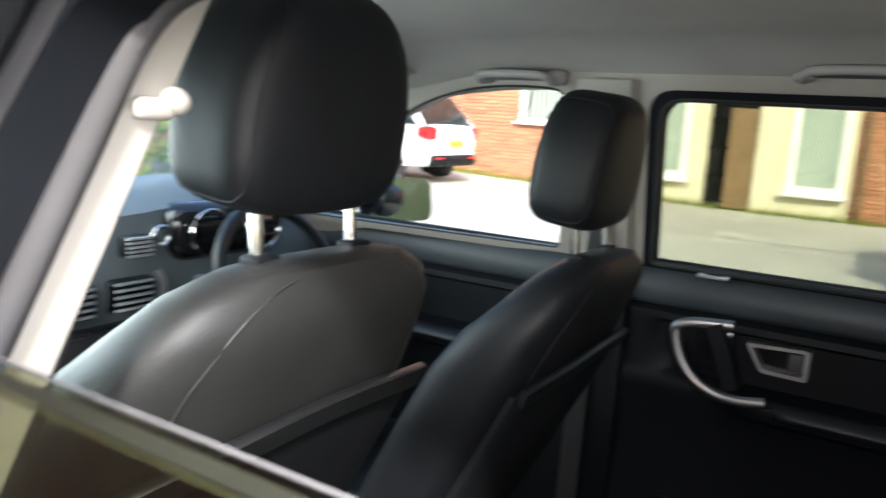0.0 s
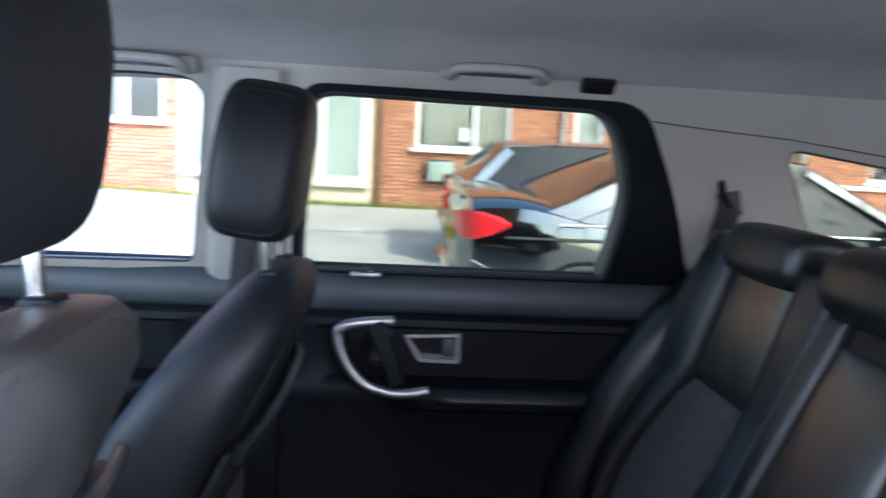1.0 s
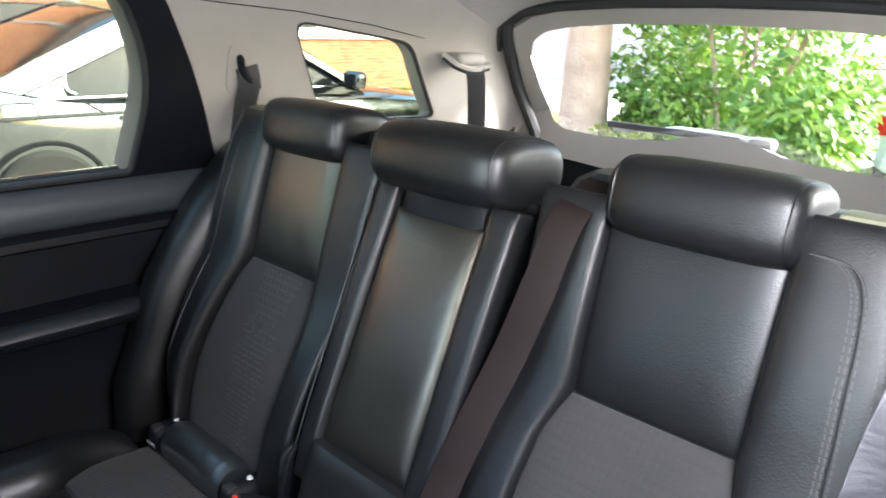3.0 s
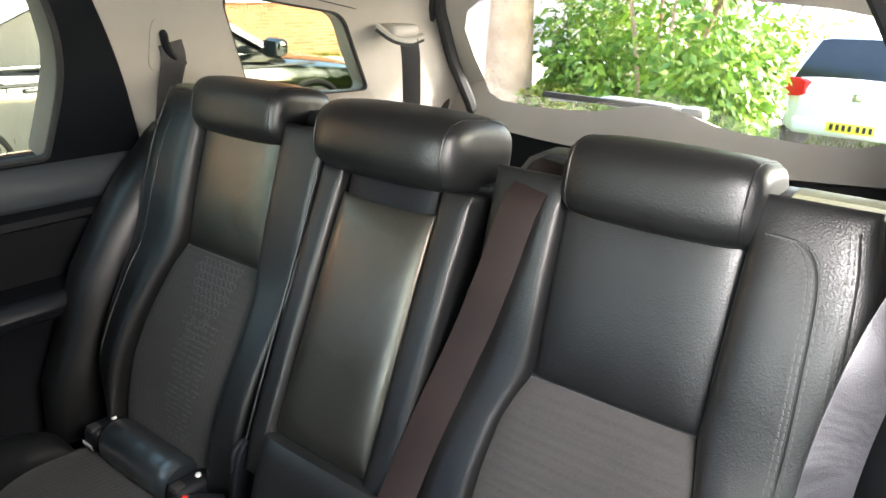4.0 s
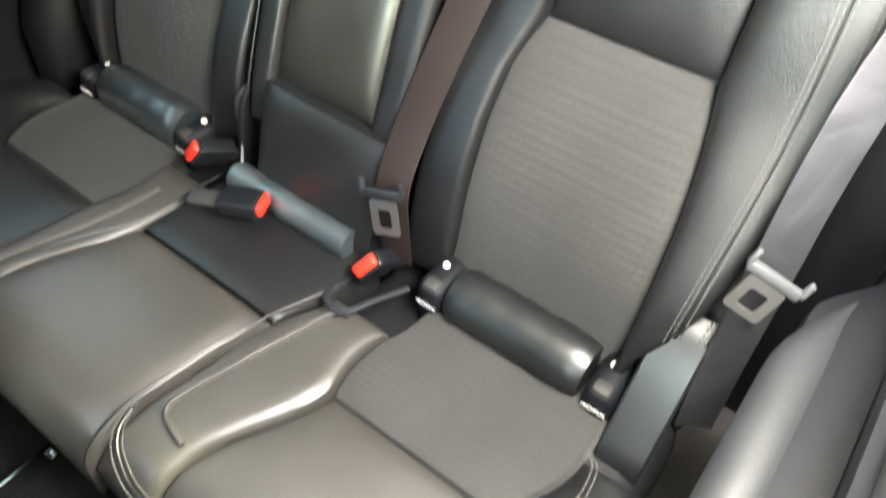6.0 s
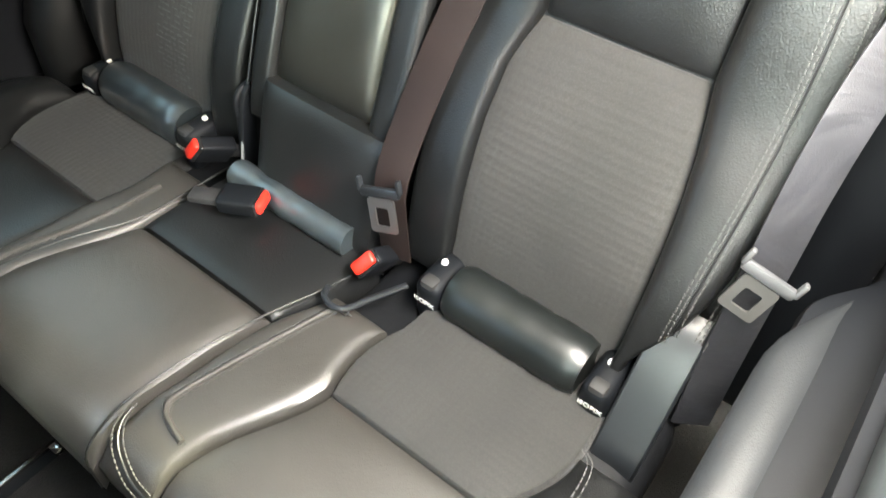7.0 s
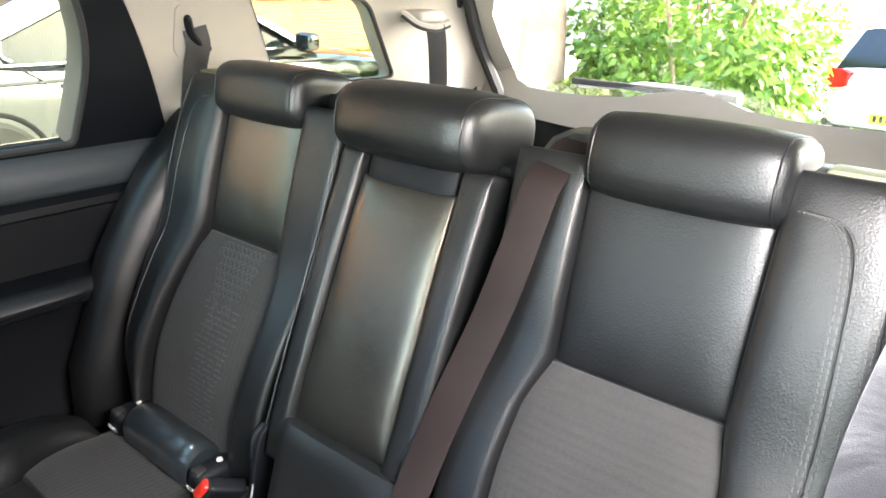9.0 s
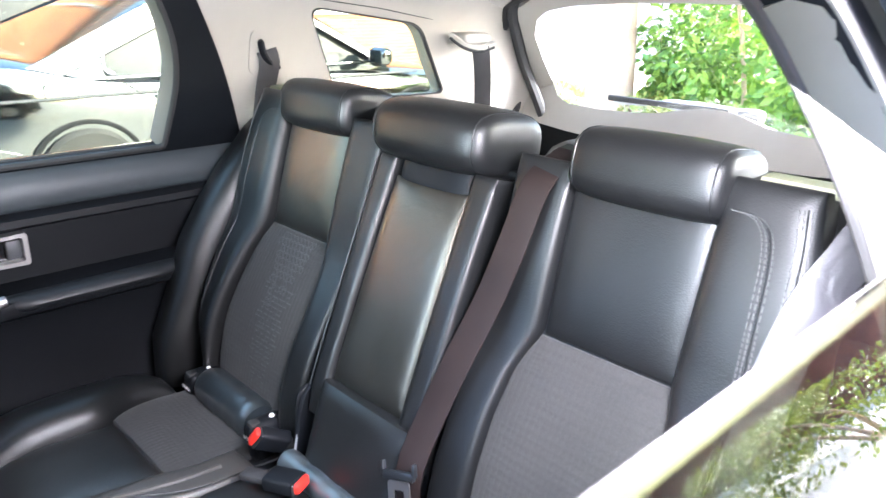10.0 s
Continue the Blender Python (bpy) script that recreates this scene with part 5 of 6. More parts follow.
part("dash_body", loft(rings), DASHGREY, dash, "grey dashboard top and face")
part("instrument_hood", put(box(0, 0, 0, 0.36, 0.13, 0.14, 0.05, 4), pose(0.37, 1.74, 1.20)), GLOSSBLACK, dash)
for dx in (-0.085, 0.085):
    pts = [(0.37 + dx + 0.055 * math.cos(k), 1.672, 1.20 + 0.055 * math.sin(k)) for k in (2 * math.pi * i / 24 for i in range(24))]
    part("gauge_ring", tube(pts, 0.004, 6, None, True), CHROME, dash, "chrome gauge ring")
for cx, cz, w, h in ((0.085, 1.080, 0.105, 0.075), (-0.055, 1.080, 0.105, 0.075), (0.10, 1.185, 0.07, 0.05)):
    v = part("air_vent", box(cx, 1.70, cz, w, 0.03, h, 0.01, 3), GLOSSBLACK, dash, "black air vent with silver slats")
    for k in range(5):
        part("slat", box(cx, 1.682, cz - h * 0.38 + h * 0.19 * k, w * 0.86, 0.012, 0.005, 0.001), SILVERPLASTIC, v)
part("vent_surround", tube(curve([(0.150, 1.69, 1.125), (0.162, 1.685, 1.09), (0.155, 1.69, 1.03)], 5), 0.008, 8), SATIN, dash, "silver trim arch")
part("radio_panel", box(0.0, 1.70, 0.90, 0.28, 0.08, 0.24, 0.02), GLOSSBLACK, dash)
for kx in (0.0, 0.10):
    kn = bmesh.new()
    bmesh.ops.create_cone(kn, cap_ends=True, segments=24, radius1=0.026, radius2=0.022, depth=0.03, matrix=pose(kx, 1.645, 0.925, 90))
    part("control_knob", kn, SATIN, dash, "silver rotary knob")
pts = [(0.15 + 0.021 * math.cos(k), 1.678, 1.205 + 0.021 * math.sin(k)) for k in (2 * math.pi * i / 20 for i in range(20))]
part("start_button", tube(pts, 0.005, 6, None, True), CHROME, dash, "chrome ringed button")

wheel_st = thing("steering_wheel", "dark leather steering wheel with silver spokes", "steering wheel")
wm = pose(0.37, 1.52, 1.095, -24, 0, 0)
pts = [wm @ Vector((0.185 * math.cos(k), 0, 0.185 * math.sin(k))) for k in (2 * math.pi * i / 40 for i in range(40))]
part("rim", tube(pts, 0.016, 10, None, True), LEATHER, wheel_st)
hb = bmesh.new()
bmesh.ops.create_uvsphere(hb, u_segments=20, v_segments=10, radius=1, matrix=wm @ Matrix.LocRotScale((0, 0.02, 0), None, (0.085, 0.035, 0.07)))
part("hub", hb, DARKPLASTIC, wheel_st)
for sx in (-1, 1):
    part("spoke", put(box(sx * 0.125, 0.01, 0.005, 0.10, 0.02, 0.045, 0.008), wm), SILVERPLASTIC, wheel_st, "silver spoke with buttons")
    part("switch_pad", put(box(sx * 0.105, -0.006, 0.02, 0.045, 0.012, 0.04, 0.006), wm), MIDPLASTIC, wheel_st)
    part("stalk", tube([wm @ Vector((sx * 0.05, 0.06, 0.03)), wm @ Vector((sx * 0.20, 0.05, 0.05))], 0.010, 8), MIDPLASTIC, wheel_st)
part("lower_spoke", put(box(0, 0.01, -0.12, 0.05, 0.02, 0.10, 0.008), wm), SILVERPLASTIC, wheel_st)

console = thing("centre_console", "dark centre console between the front seats", "console")
part("console_body", box(0, 1.28, 0.62, 0.20, 0.95, 0.30, 0.03), DARKPLASTIC, console)
part("console_lid", box(0, 1.02, 0.80, 0.18, 0.34, 0.07, 0.025, 3), LEATHER, console)
part("rear_vents", box(0, 0.80, 0.66, 0.16, 0.03, 0.12, 0.01), GLOSSBLACK, console)

for s in (1, -1):
    vz = thing("sun_visor", "beige folded-up sun visor under the headliner", "sun visor", "sun visors")
    part("panel", put(box(0, 0, 0, 0.36, 0.17, 0.016, 0.007, 3), pose(s * 0.34, 1.34, 1.585, -14)), HEADLINER, vz)
    part("pivot", tube([(s * 0.50, 1.42, 1.575), (s * 0.53, 1.43, 1.57)], 0.006, 8), CREAM, vz)
    for y0, y1, x0, z0 in ((0.308, 0.475, 0.488, 1.606), (0.93, 1.10, 0.478, 1.588)):
        g = thing("grab_handle", "grey folded roof grab handle above the side window", "grab handle", "roof grab handles")
        a, c = Vector((s * (x0 + 0.05), y0, z0 + 0.002)), Vector((s * (x0 + 0.05), y1, z0 + 0.002))
        bar = curve([a + Vector((0, 0.0, -0.004)), a + Vector((-s * 0.022, 0.002, -0.002)), a + Vector((-s * 0.042, 0.010, 0.005)), a + Vector((-s * 0.050, 0.032, 0.008)), (a + c) / 2 + Vector((-s * 0.052, 0, 0.009)),
                     c + Vector((-s * 0.050, -0.032, 0.008)), c + Vector((-s * 0.042, -0.010, 0.005)), c + Vector((-s * 0.022, -0.002, -0.002)), c + Vector((0, 0, -0.004))], 6)
        part("bar", tube(bar, 0.0085, 10), GREIGE, g)
        for q in (a, c):
            part("mount", box(q.x, q.y, q.z + 0.006, 0.03, 0.034, 0.03, 0.008, 3), GREIGE, g)
        # dark box standing in for the shade in the handle's slot
        part("recess", put(box(0, 0, 0, 0.028, (y1 - y0) * 0.80, 0.010, 0.004), pose(s * (x0 + 0.034), (y0 + y1) / 2, z0 + 0.009, 0, s * 22)), MIDPLASTIC, g)
    if s > 0:
        h = solo("coat_hook", put(box(0, 0, 0, 0.012, 0.062, 0.030, 0.004), pose(0.512, 0.208, 1.600, 0, -42)), GLOSSBLACK, "small black slot in the roof lining", "coat hook")
lamp = thing("headliner_clip", "small round grey clip flush in the headliner", "trim clip")
lb = bmesh.new()
bmesh.ops.create_cone(lb, cap_ends=True, segments=24, radius1=0.020, radius2=0.022, depth=0.006, matrix=pose(0.335, -0.800, 1.5835, 12))
part("cap", lb, MIDPLASTIC, lamp)

# front belt of the seat beside the half-open window
fb = thing("seat_belt", "front seat belt in a cream anchor on the pillar", "seat belt", "front seat belts")
ab = bmesh.new()
bmesh.ops.create_uvsphere(ab, u_segments=20, v_segments=12, radius=1, matrix=Matrix.LocRotScale((-0.545, 0.760, 1.492), Euler((0.3, 0.2, 0.4)), (0.012, 0.011, 0.010)))
part("anchor", ab, CREAM, fb, "cream belt anchor")
part("stem", box(-0.562, 0.762, 1.486, 0.034, 0.013, 0.016, 0.006, 3), CREAM, fb)
part("webbing", strap([(-0.540, 0.80, 1.49), (-0.595, 0.845, 1.30), (-0.66, 0.87, 1.05), (-0.67, 0.88, 0.6)], (0.1, 1, 0), 0.047, 0.0016), WEBBING, fb)
fr = thing("seat_belt", "front seat belt in a cream anchor on the far pillar", "seat belt", "front seat belts")
part("webbing", strap([(0.60, 0.83, 1.45), (0.655, 0.85, 1.3), (0.675, 0.87, 1.1), (0.68, 0.88, 0.6)], (0, 1, 0), 0.047, 0.0016), WEBBING, fr)
part("anchor", box(0.605, 0.83, 1.47, 0.03, 0.06, 0.04, 0.012, 3), CREAM, fr)

# ---- outside: ground ----
def ground_z(x, y):
    sy = math.copysign(max(0.0, min(abs(y), 14.0) - 2.6), y) * (0.035 if y > 0 else 0.05)
    return sy + 0.30 * step01((x - 1.6) / 9.0) * 1.0


def ground_sheet(x0, x1, y0, y1, nx, ny, lift=0.0):
    b = bmesh.new()
    g = [[b.verts.new((lerp(x0, x1, i / nx), lerp(y0, y1, j / ny), ground_z(lerp(x0, x1, i / nx), lerp(y0, y1, j / ny)) + lift)) for i in range(nx + 1)] for j in range(ny + 1)]
    for j in range(ny):
        for i in range(nx):
            b.faces.new((g[j][i], g[j][i + 1], g[j + 1][i + 1], g[j + 1][i]))
    return b


gb = bmesh.new()
xs = [-900, -200, -60, -25] + [-20 + i for i in range(41)] + [25, 60, 200, 900]
ys = [-900, -200, -60, -25] + [-20 + i for i in range(41)] + [25, 60, 200, 900]
g = [[gb.verts.new((x, y, ground_z(x, y))) for x in xs] for y in ys]
for j in range(len(ys) - 1):
    for i in range(len(xs) - 1):
        gb.faces.new((g[j][i], g[j][i + 1], g[j + 1][i + 1], g[j + 1][i]))
ground = solo("ground", gb, CONCRETE, "pale worn concrete forecourt", "ground", kind="structure")
for k, (x0, x1, y0, y1) in enumerate(((9.0, 9.02, -14, 14), (4.8, 4.82, -14, 14), (2.0, 13.0, 3.6, 3.62), (2.0, 13.0, -2.6, -2.58), (2.0, 13.0, 8.2, 8.22))):
    part("slab_joint", ground_sheet(x0, x1, y0, y1, 24, 24, 0.004), RUBBER, ground)


def blades(n, fxy, hmin, hmax, seed, size=0.012):
    rnd = random.Random(seed)
    v, f = [], []
    for _ in range(n):
        x, y = fxy(rnd)
        z = ground_z(x, y)
        h, a, w = rnd.uniform(hmin, hmax), rnd.uniform(0, 6.283), size * rnd.uniform(0.6, 1.6)
        dx, dy = math.cos(a) * w, math.sin(a) * w
        lx, ly = rnd.uniform(-0.5, 0.5) * h, rnd.uniform(-0.5, 0.5) * h
        i = len(v)
        v += [(x - dx, y - dy, z), (x + dx, y + dy, z), (x + lx, y + ly, z + h)]
        f.append((i, i + 1, i + 2))
    me = bpy.data.meshes.new("grass")
    me.from_pydata(v, [], f)
    return me


ob = new("weeds", blades(5000, lambda r: (13.0 - abs(r.gauss(0, 0.18)), r.uniform(-14, 12)), 0.02, 0.14, 3))
ob.data.materials.append(YLEAF)
tagged(ob, "yellowish weeds along the foot of the house wall", "weeds", kind="stuff")
lawn = solo("lawn", ground_sheet(-0.5, 9.0, -12.0, -5.0, 20, 20, 0.012), GRASS, "patchy grass verge below the hedge", "lawn", kind="structure")
ob = new("grass", blades(16000, lambda r: (r.uniform(-0.5, 9), r.uniform(-12, -5.0)), 0.03, 0.12, 4))
ob.data.materials.append(LEAF)
tagged(ob, "short green grass under the hedge", "grass", kind="stuff")

# ---- the brick houses ----
HX = 13.0
def house_wall():
    """Openings on the street face, as (y0, y1, z0, z1)."""
    return [(4.66, 7.02, 1.66, 2.95), (-1.72, 0.07, 1.43, 2.75), (-3.50, -2.93, 1.56, 2.55), (-4.48, -3.96, 1.52, 2.55), (-10.3, -8.9, 1.22, 2.4), (-12.4, -11.6, 1.15, 2.3), (0.86, 4.40, 0.20, 3.05), (9.3, 11.0, 1.7, 2.95), (-7.6, -6.4, 1.3, 2.5)]


OPENINGS = house_wall()
houses = thing("house", "row of orange brick houses with white windows and cream porch", "house")
wall_out = [(-15, -0.6), (13, -0.6), (13, 5.4), (-15, 5.4)]
hol = [[(a, c), (b, c), (b, d), (a, d)] for a, b, c, d in OPENINGS]
hw = part("front_wall", sheet(wall_out, hol, lambda u, v, w: Vector((HX + 0.012 + w, u, v)), 0.25, 1.0), MORTAR, houses, "mortar between orange bricks")
part("side_wall", box(16.5, 13.0, 2.4, 7.0, 0.25, 6.0), DARKBRICK, houses)
part("side_wall", box(16.5, -15.0, 2.4, 7.0, 0.25, 6.0), DARKBRICK, houses)
rf = [[Vector((x, y, z)) for x, z in ((12.6, 5.3), (16.5, 8.2), (20.4, 5.3), (20.4, 5.2), (16.5, 8.05), (12.6, 5.2))] for y in (-15.3, 13.3)]
part("roof", loft(rf), ROOFTILE, houses, "brown tiled roof")
part("back_wall", box(20.0, -1.0, 2.4, 0.25, 28.0, 6.0), DARKBRICK, houses)


def unit_box(sx, sy, sz, b=0.006):
    return box(0, 0, 0, sx, sy, sz, b, 1)


def window(y0, y1, z0, z1, mullions, blinds, label, depth=0.10):
    w = part("window", ring([Vector(p) for p in ((y0 + 0.07, z0 + 0.07), (y1 - 0.07, z0 + 0.07), (y1 - 0.07, z1 - 0.07), (y0 + 0.07, z1 - 0.07))], [Vector(p) for p in ((y0, z0), (y1, z0), (y1, z1), (y0, z1))],
                            lambda u, v, d: Vector((HX + 0.05 + d, u, v)), 0.07), WHITE, houses, label)
    part("pane", box(HX + 0.09, (y0 + y1) / 2, (z0 + z1) / 2, 0.006, y1 - y0 - 0.13, z1 - z0 - 0.13), CLEAR, w)
    # dark sheet behind the pane for the unlit room
    part("room_sheet", box(HX + 0.42, (y0 + y1) / 2, (z0 + z1) / 2, 0.02, y1 - y0 + 0.3, z1 - z0 + 0.3), ROOMSHADE, w)
    part("sill", box(HX - 0.03, (y0 + y1) / 2, z0 - 0.035, 0.16, y1 - y0 + 0.22, 0.07, 0.01), WHITE, w, "white window sill")
    for m in mullions:
        part("mullion", box(HX + 0.075, m, (z0 + z1) / 2, 0.06, 0.075, z1 - z0 - 0.1, 0.008), WHITE, w)
    if blinds is False:
        part("net_curtain", box(HX + 0.16, (y0 + y1) / 2, (z0 + z1) / 2, 0.01, y1 - y0 - 0.10, z1 - z0 - 0.10), BLIND, w, "pale net curtain")
    if blinds:
        a, c = blinds
        n = int((c - a) / 0.105)
        for k in range(n):
            part("blind_slat", put(box(0, 0, 0, 0.004, 0.07, z1 - z0 - 0.16), pose(HX + 0.16, a + (k + 0.5) * (c - a) / n, (z0 + z1) / 2, 0, 0, 38)), BLIND, w)
    return w


window(4.66, 7.02, 1.66, 2.95, (5.35,), (5.4, 6.9), "white framed window with vertical blinds")
window(-1.72, 0.07, 1.43, 2.75, (-1.05,), (-1.66, -0.1), "white framed window with vertical blinds")
part("notice", box(HX + 0.083, -0.85, 1.72, 0.004, 0.17, 0.24), WHITE, houses, "white paper notice in the window")
window(-3.50, -2.93, 1.56, 2.55, (), False, "small white framed window")
window(-4.48, -3.96, 1.52, 2.55, (), False, "small white framed window")
window(-10.3, -8.9, 1.22, 2.4, (-9.6,), None, "white framed window")
window(-12.4, -11.6, 1.15, 2.3, (), None, "white framed window")
window(9.3, 11.0, 1.7, 2.95, (10.2,), None, "white framed window")
window(-7.6, -6.4, 1.3, 2.5, (-7.0,), None, "white framed window")
part("sill_band", box(HX - 0.02, -10.4, 1.10, 0.12, 4.6, 0.09, 0.01), WHITE, houses, "long white sill band")

# porch: two frosted doors with a gated passage between them
porch_holes = [[(0.98, 0.72), (1.84, 0.72), (1.84, 2.85), (0.98, 2.85)], [(2.40, 0.30), (3.24, 0.30), (3.24, 2.5), (2.40, 2.5)], [(3.58, 0.80), (4.28, 0.80), (4.28, 2.85), (3.58, 2.85)]]
porch = part("porch_wall", sheet([(0.86, 0.15), (4.40, 0.15), (4.40, 3.05), (0.86, 3.05)], porch_holes, lambda u, v, w: Vector((HX + 0.02 + w, u, v)), 0.2, 1.0), RENDERWALL, houses, "cream rendered porch wall")
for y0, y1, z0 in ((0.98, 1.84, 0.72), (3.58, 4.28, 0.80)):
    dr = part("front_door", ring([Vector(p) for p in ((y0 + 0.10, z0 + 0.11), (y1 - 0.10, z0 + 0.11), (y1 - 0.10, 2.75), (y0 + 0.10, 2.75))], [Vector(p) for p in ((y0 - 0.02, z0 - 0.02), (y1 + 0.02, z0 - 0.02), (y1 + 0.02, 2.87), (y0 - 0.02, 2.87))],
                               lambda u, v, w: Vector((HX - 0.015 + w, u, v)), 0.08), WHITE, houses, "white door frame with frosted pane")
    part("pane", box(HX + 0.05, (y0 + y1) / 2, (z0 + 2.8) / 2, 0.02, y1 - y0 - 0.15, 2.75 - z0 - 0.05), FROSTED, dr, "green-grey frosted pane")
    part("door_sill", box(HX - 0.05, (y0 + y1) / 2, z0 - 0.05, 0.14, y1 - y0 + 0.14, 0.06, 0.01), WHITE, dr)
# dark sheet for the shade deep in the passage
part("passage_shade", box(HX + 1.2, 2.8, 1.4, 0.05, 1.2, 2.6), ROOMSHADE, houses)
gate = thing("metal_gate", "dark metal barred gate standing in the passage", "gate")
for k in range(7):
    part("bar", box(HX + 0.10, 2.83 + k * 0.062, 1.35, 0.018, 0.018, 1.95, 0.002, 1), GLOSSBLACK, gate)
for z in (0.42, 0.9, 1.4, 1.9, 2.3):
    part("rail", box(HX + 0.10, 3.01, z, 0.025, 0.44, 0.035, 0.003, 1), GLOSSBLACK, gate)
wd = thing("wooden_gate", "brown wooden board gate standing ajar", "gate")
for k in range(4):
    part("board", put(box(0, 0.06 + k * 0.115, 0, 0.03, 0.108, 1.75, 0.004, 1), pose(HX - 0.02, 2.42, 1.22, 0, 0, 28)), WOOD, wd)
pp = solo("drainpipe", tube([(HX - 0.06, 0.72, 0.35), (HX - 0.06, 0.72, 5.2)], 0.05, 12), WOOD, "brown drainpipe down the brick wall", "drainpipe", "drainpipes")
pp = solo("drainpipe", tube([(HX - 0.06, -2.70, 0.35), (HX - 0.06, -2.70, 5.2)], 0.04, 12), SILVERPLASTIC, "grey drainpipe down the brick wall", "drainpipe", "drainpipes")
bx = thing("meter_box", "grey-green meter box on the house wall", "meter box")
part("case", box(HX - 0.10, -0.42, 1.02, 0.22, 0.52, 0.42, 0.02), MIDPLASTIC, bx)
part("lid", box(HX - 0.22, -0.42, 1.02, 0.02, 0.46, 0.36, 0.01), FROSTED, bx)


# ---- parked cars ----
def parked_car(name, label, paint, m, length, width, height, boot, group="parked cars", dark_low=False, lens=None, plate=0.60):
    """A car with its tail at y = 0 and its nose at y = length, z = 0 on the ground."""
    c = thing(name, label, "car", group)
    c.matrix_basis = m
    L, W, H = length, width / 2, height
    # body stations: y, half width, top, bottom
    deck = 0.735 * H if boot else 0.66 * H
    st = [(0.0, 0.74 * W, deck * 0.88, 0.30 * H), (0.04 * L * 0.4, 0.86 * W, deck * 0.97, 0.22 * H), (0.12, 0.93 * W, deck, 0.20 * H), (0.5, 0.985 * W, deck + 0.01, 0.17 * H), (0.25 * L, W, 0.655 * H, 0.17 * H),
          (0.5 * L, W, 0.635 * H, 0.17 * H), (0.66 * L, W, 0.62 * H, 0.17 * H), (0.74 * L, 0.99 * W, 0.605 * H, 0.17 * H), (0.86 * L, 0.965 * W, 0.57 * H, 0.17 * H), (0.94 * L, 0.90 * W, 0.53 * H, 0.18 * H), (0.985 * L, 0.80 * W, 0.47 * H, 0.22 * H), (L, 0.66 * W, 0.42 * H, 0.27 * H)]
    rings = []
    for y, w, t, b in st:
        half = [(0.0, t + 0.012), (0.55 * w, t + 0.006), (0.84 * w, t - 0.012), (0.955 * w, t - 0.05), (0.985 * w, t - 0.14), (w, lerp(b, t, 0.58)), (0.985 * w, lerp(b, t, 0.36)), (0.99 * w, lerp(b, t, 0.22)), (0.94 * w, b + 0.03), (0.8 * w, b)]
        rings.append([Vector((x, y, z)) for x, z in half] + [Vector((-x, y, z)) for x, z in reversed(half[1:])])
    cols = [curve([r[i] for r in rings], 4) for i in range(len(rings[0]))]
    rings = [[col[j] for col in cols] for j in range(len(cols[0]))]
    part("body", loft(rings), paint, c)
    # glasshouse
    r0, r1 = (0.10 * L, 0.34 * L) if boot else (0.03 * L, 0.13 * L)
    f0, f1 = 0.745 * L, 0.535 * L
    def gh(y):
        up = (y - r0) / (r1 - r0) if y < r1 else ((f0 - y) / (f0 - f1) if y > f1 else 1.0)
        up = max(0.0, min(1.0, up))
        return up ** 0.85
    rings, roof, ys = [], [], [lerp(r0, f0, k / 22) for k in range(23)]
    for y in ys:
        base = 0.655 * H if y < 0.5 * L else lerp(0.645 * H, 0.605 * H, (y - 0.5 * L) / (0.25 * L))
        u = gh(y)
        zt = base - 0.02 + (H - base + 0.02) * u - 0.03 * ((y - 0.42 * L) / (0.3 * L)) ** 2 * u
        wb, wt = 0.90 * W, lerp(0.90, 0.70, u) * W
        rings.append([Vector(p) for p in ((wb, y, base - 0.04), (lerp(wb, wt, 0.5) + 0.015, y, lerp(base - 0.04, zt, 0.5)), (wt, y, zt - 0.02 * u), (wt * 0.8, y, zt), (0, y, zt + 0.015 * u), (-wt * 0.8, y, zt), (-wt, y, zt - 0.02 * u), (-lerp(wb, wt, 0.5) - 0.015, y, lerp(base - 0.04, zt, 0.5)), (-wb, y, base - 0.04))])
    part("glasshouse", loft(rings), CARGLASS, c, "dark reflecting car windows")
    rr_ = []
    for y, rg in zip(ys, rings):
        if r1 - 0.10 <= y <= f1 + 0.08:
            pts = [p + Vector((0, 0, 0.012)) for p in rg[2:7]]
            rr_.append(pts + [p - Vector((0, 0, 0.03)) for p in reversed(pts)])
    part("roof", loft(rr_), paint, c)
    for sx in (1, -1):
        def pillar(ya, yb, wdt):
            pts = []
            for k in range(7):
                t = k / 6
                y = lerp(ya, yb, t)
                u = t
                base = 0.63 * H
                wv = lerp(0.90, 0.70, t) * W + 0.022 + 0.015 * math.sin(t * 3.14)
                pts.append((sx * wv, y, lerp(base, H - 0.09, t)))
            return part("pillar", strap(curve(pts, 2), (0, 1, 0), wdt, 0.03), paint, c)
        pillar(r0 + 0.05, r1 + 0.05, 0.14 if boot else 0.11)
        pillar(f0 - 0.10, f1 + 0.02, 0.055)
        bp = part("pillar", strap([(sx * (0.90 * W + 0.022), 0.46 * L, 0.62 * H), (sx * (0.80 * W + 0.036), 0.455 * L, 0.80 * H), (sx * (0.70 * W + 0.02), 0.45 * L, H - 0.04)], (0, 1, 0), 0.10, 0.02), GLOSSBLACK, c)
        part("waist_trim", tube([(sx * (0.955 * W), y, 0.648 * H) for y in (r0 + 0.2, 0.5 * L, f0 - 0.2)], 0.010, 6), CHROME, c)
        # black bar puts the crease's dark line of shade onto the paint
        part("shoulder_crease", tube([(sx * (0.988 * W), y, 0.578 * H) for y in (0.30, 0.5 * L, 0.8 * L)], 0.012 if boot else 0.007, 6), GLOSSBLACK, c)
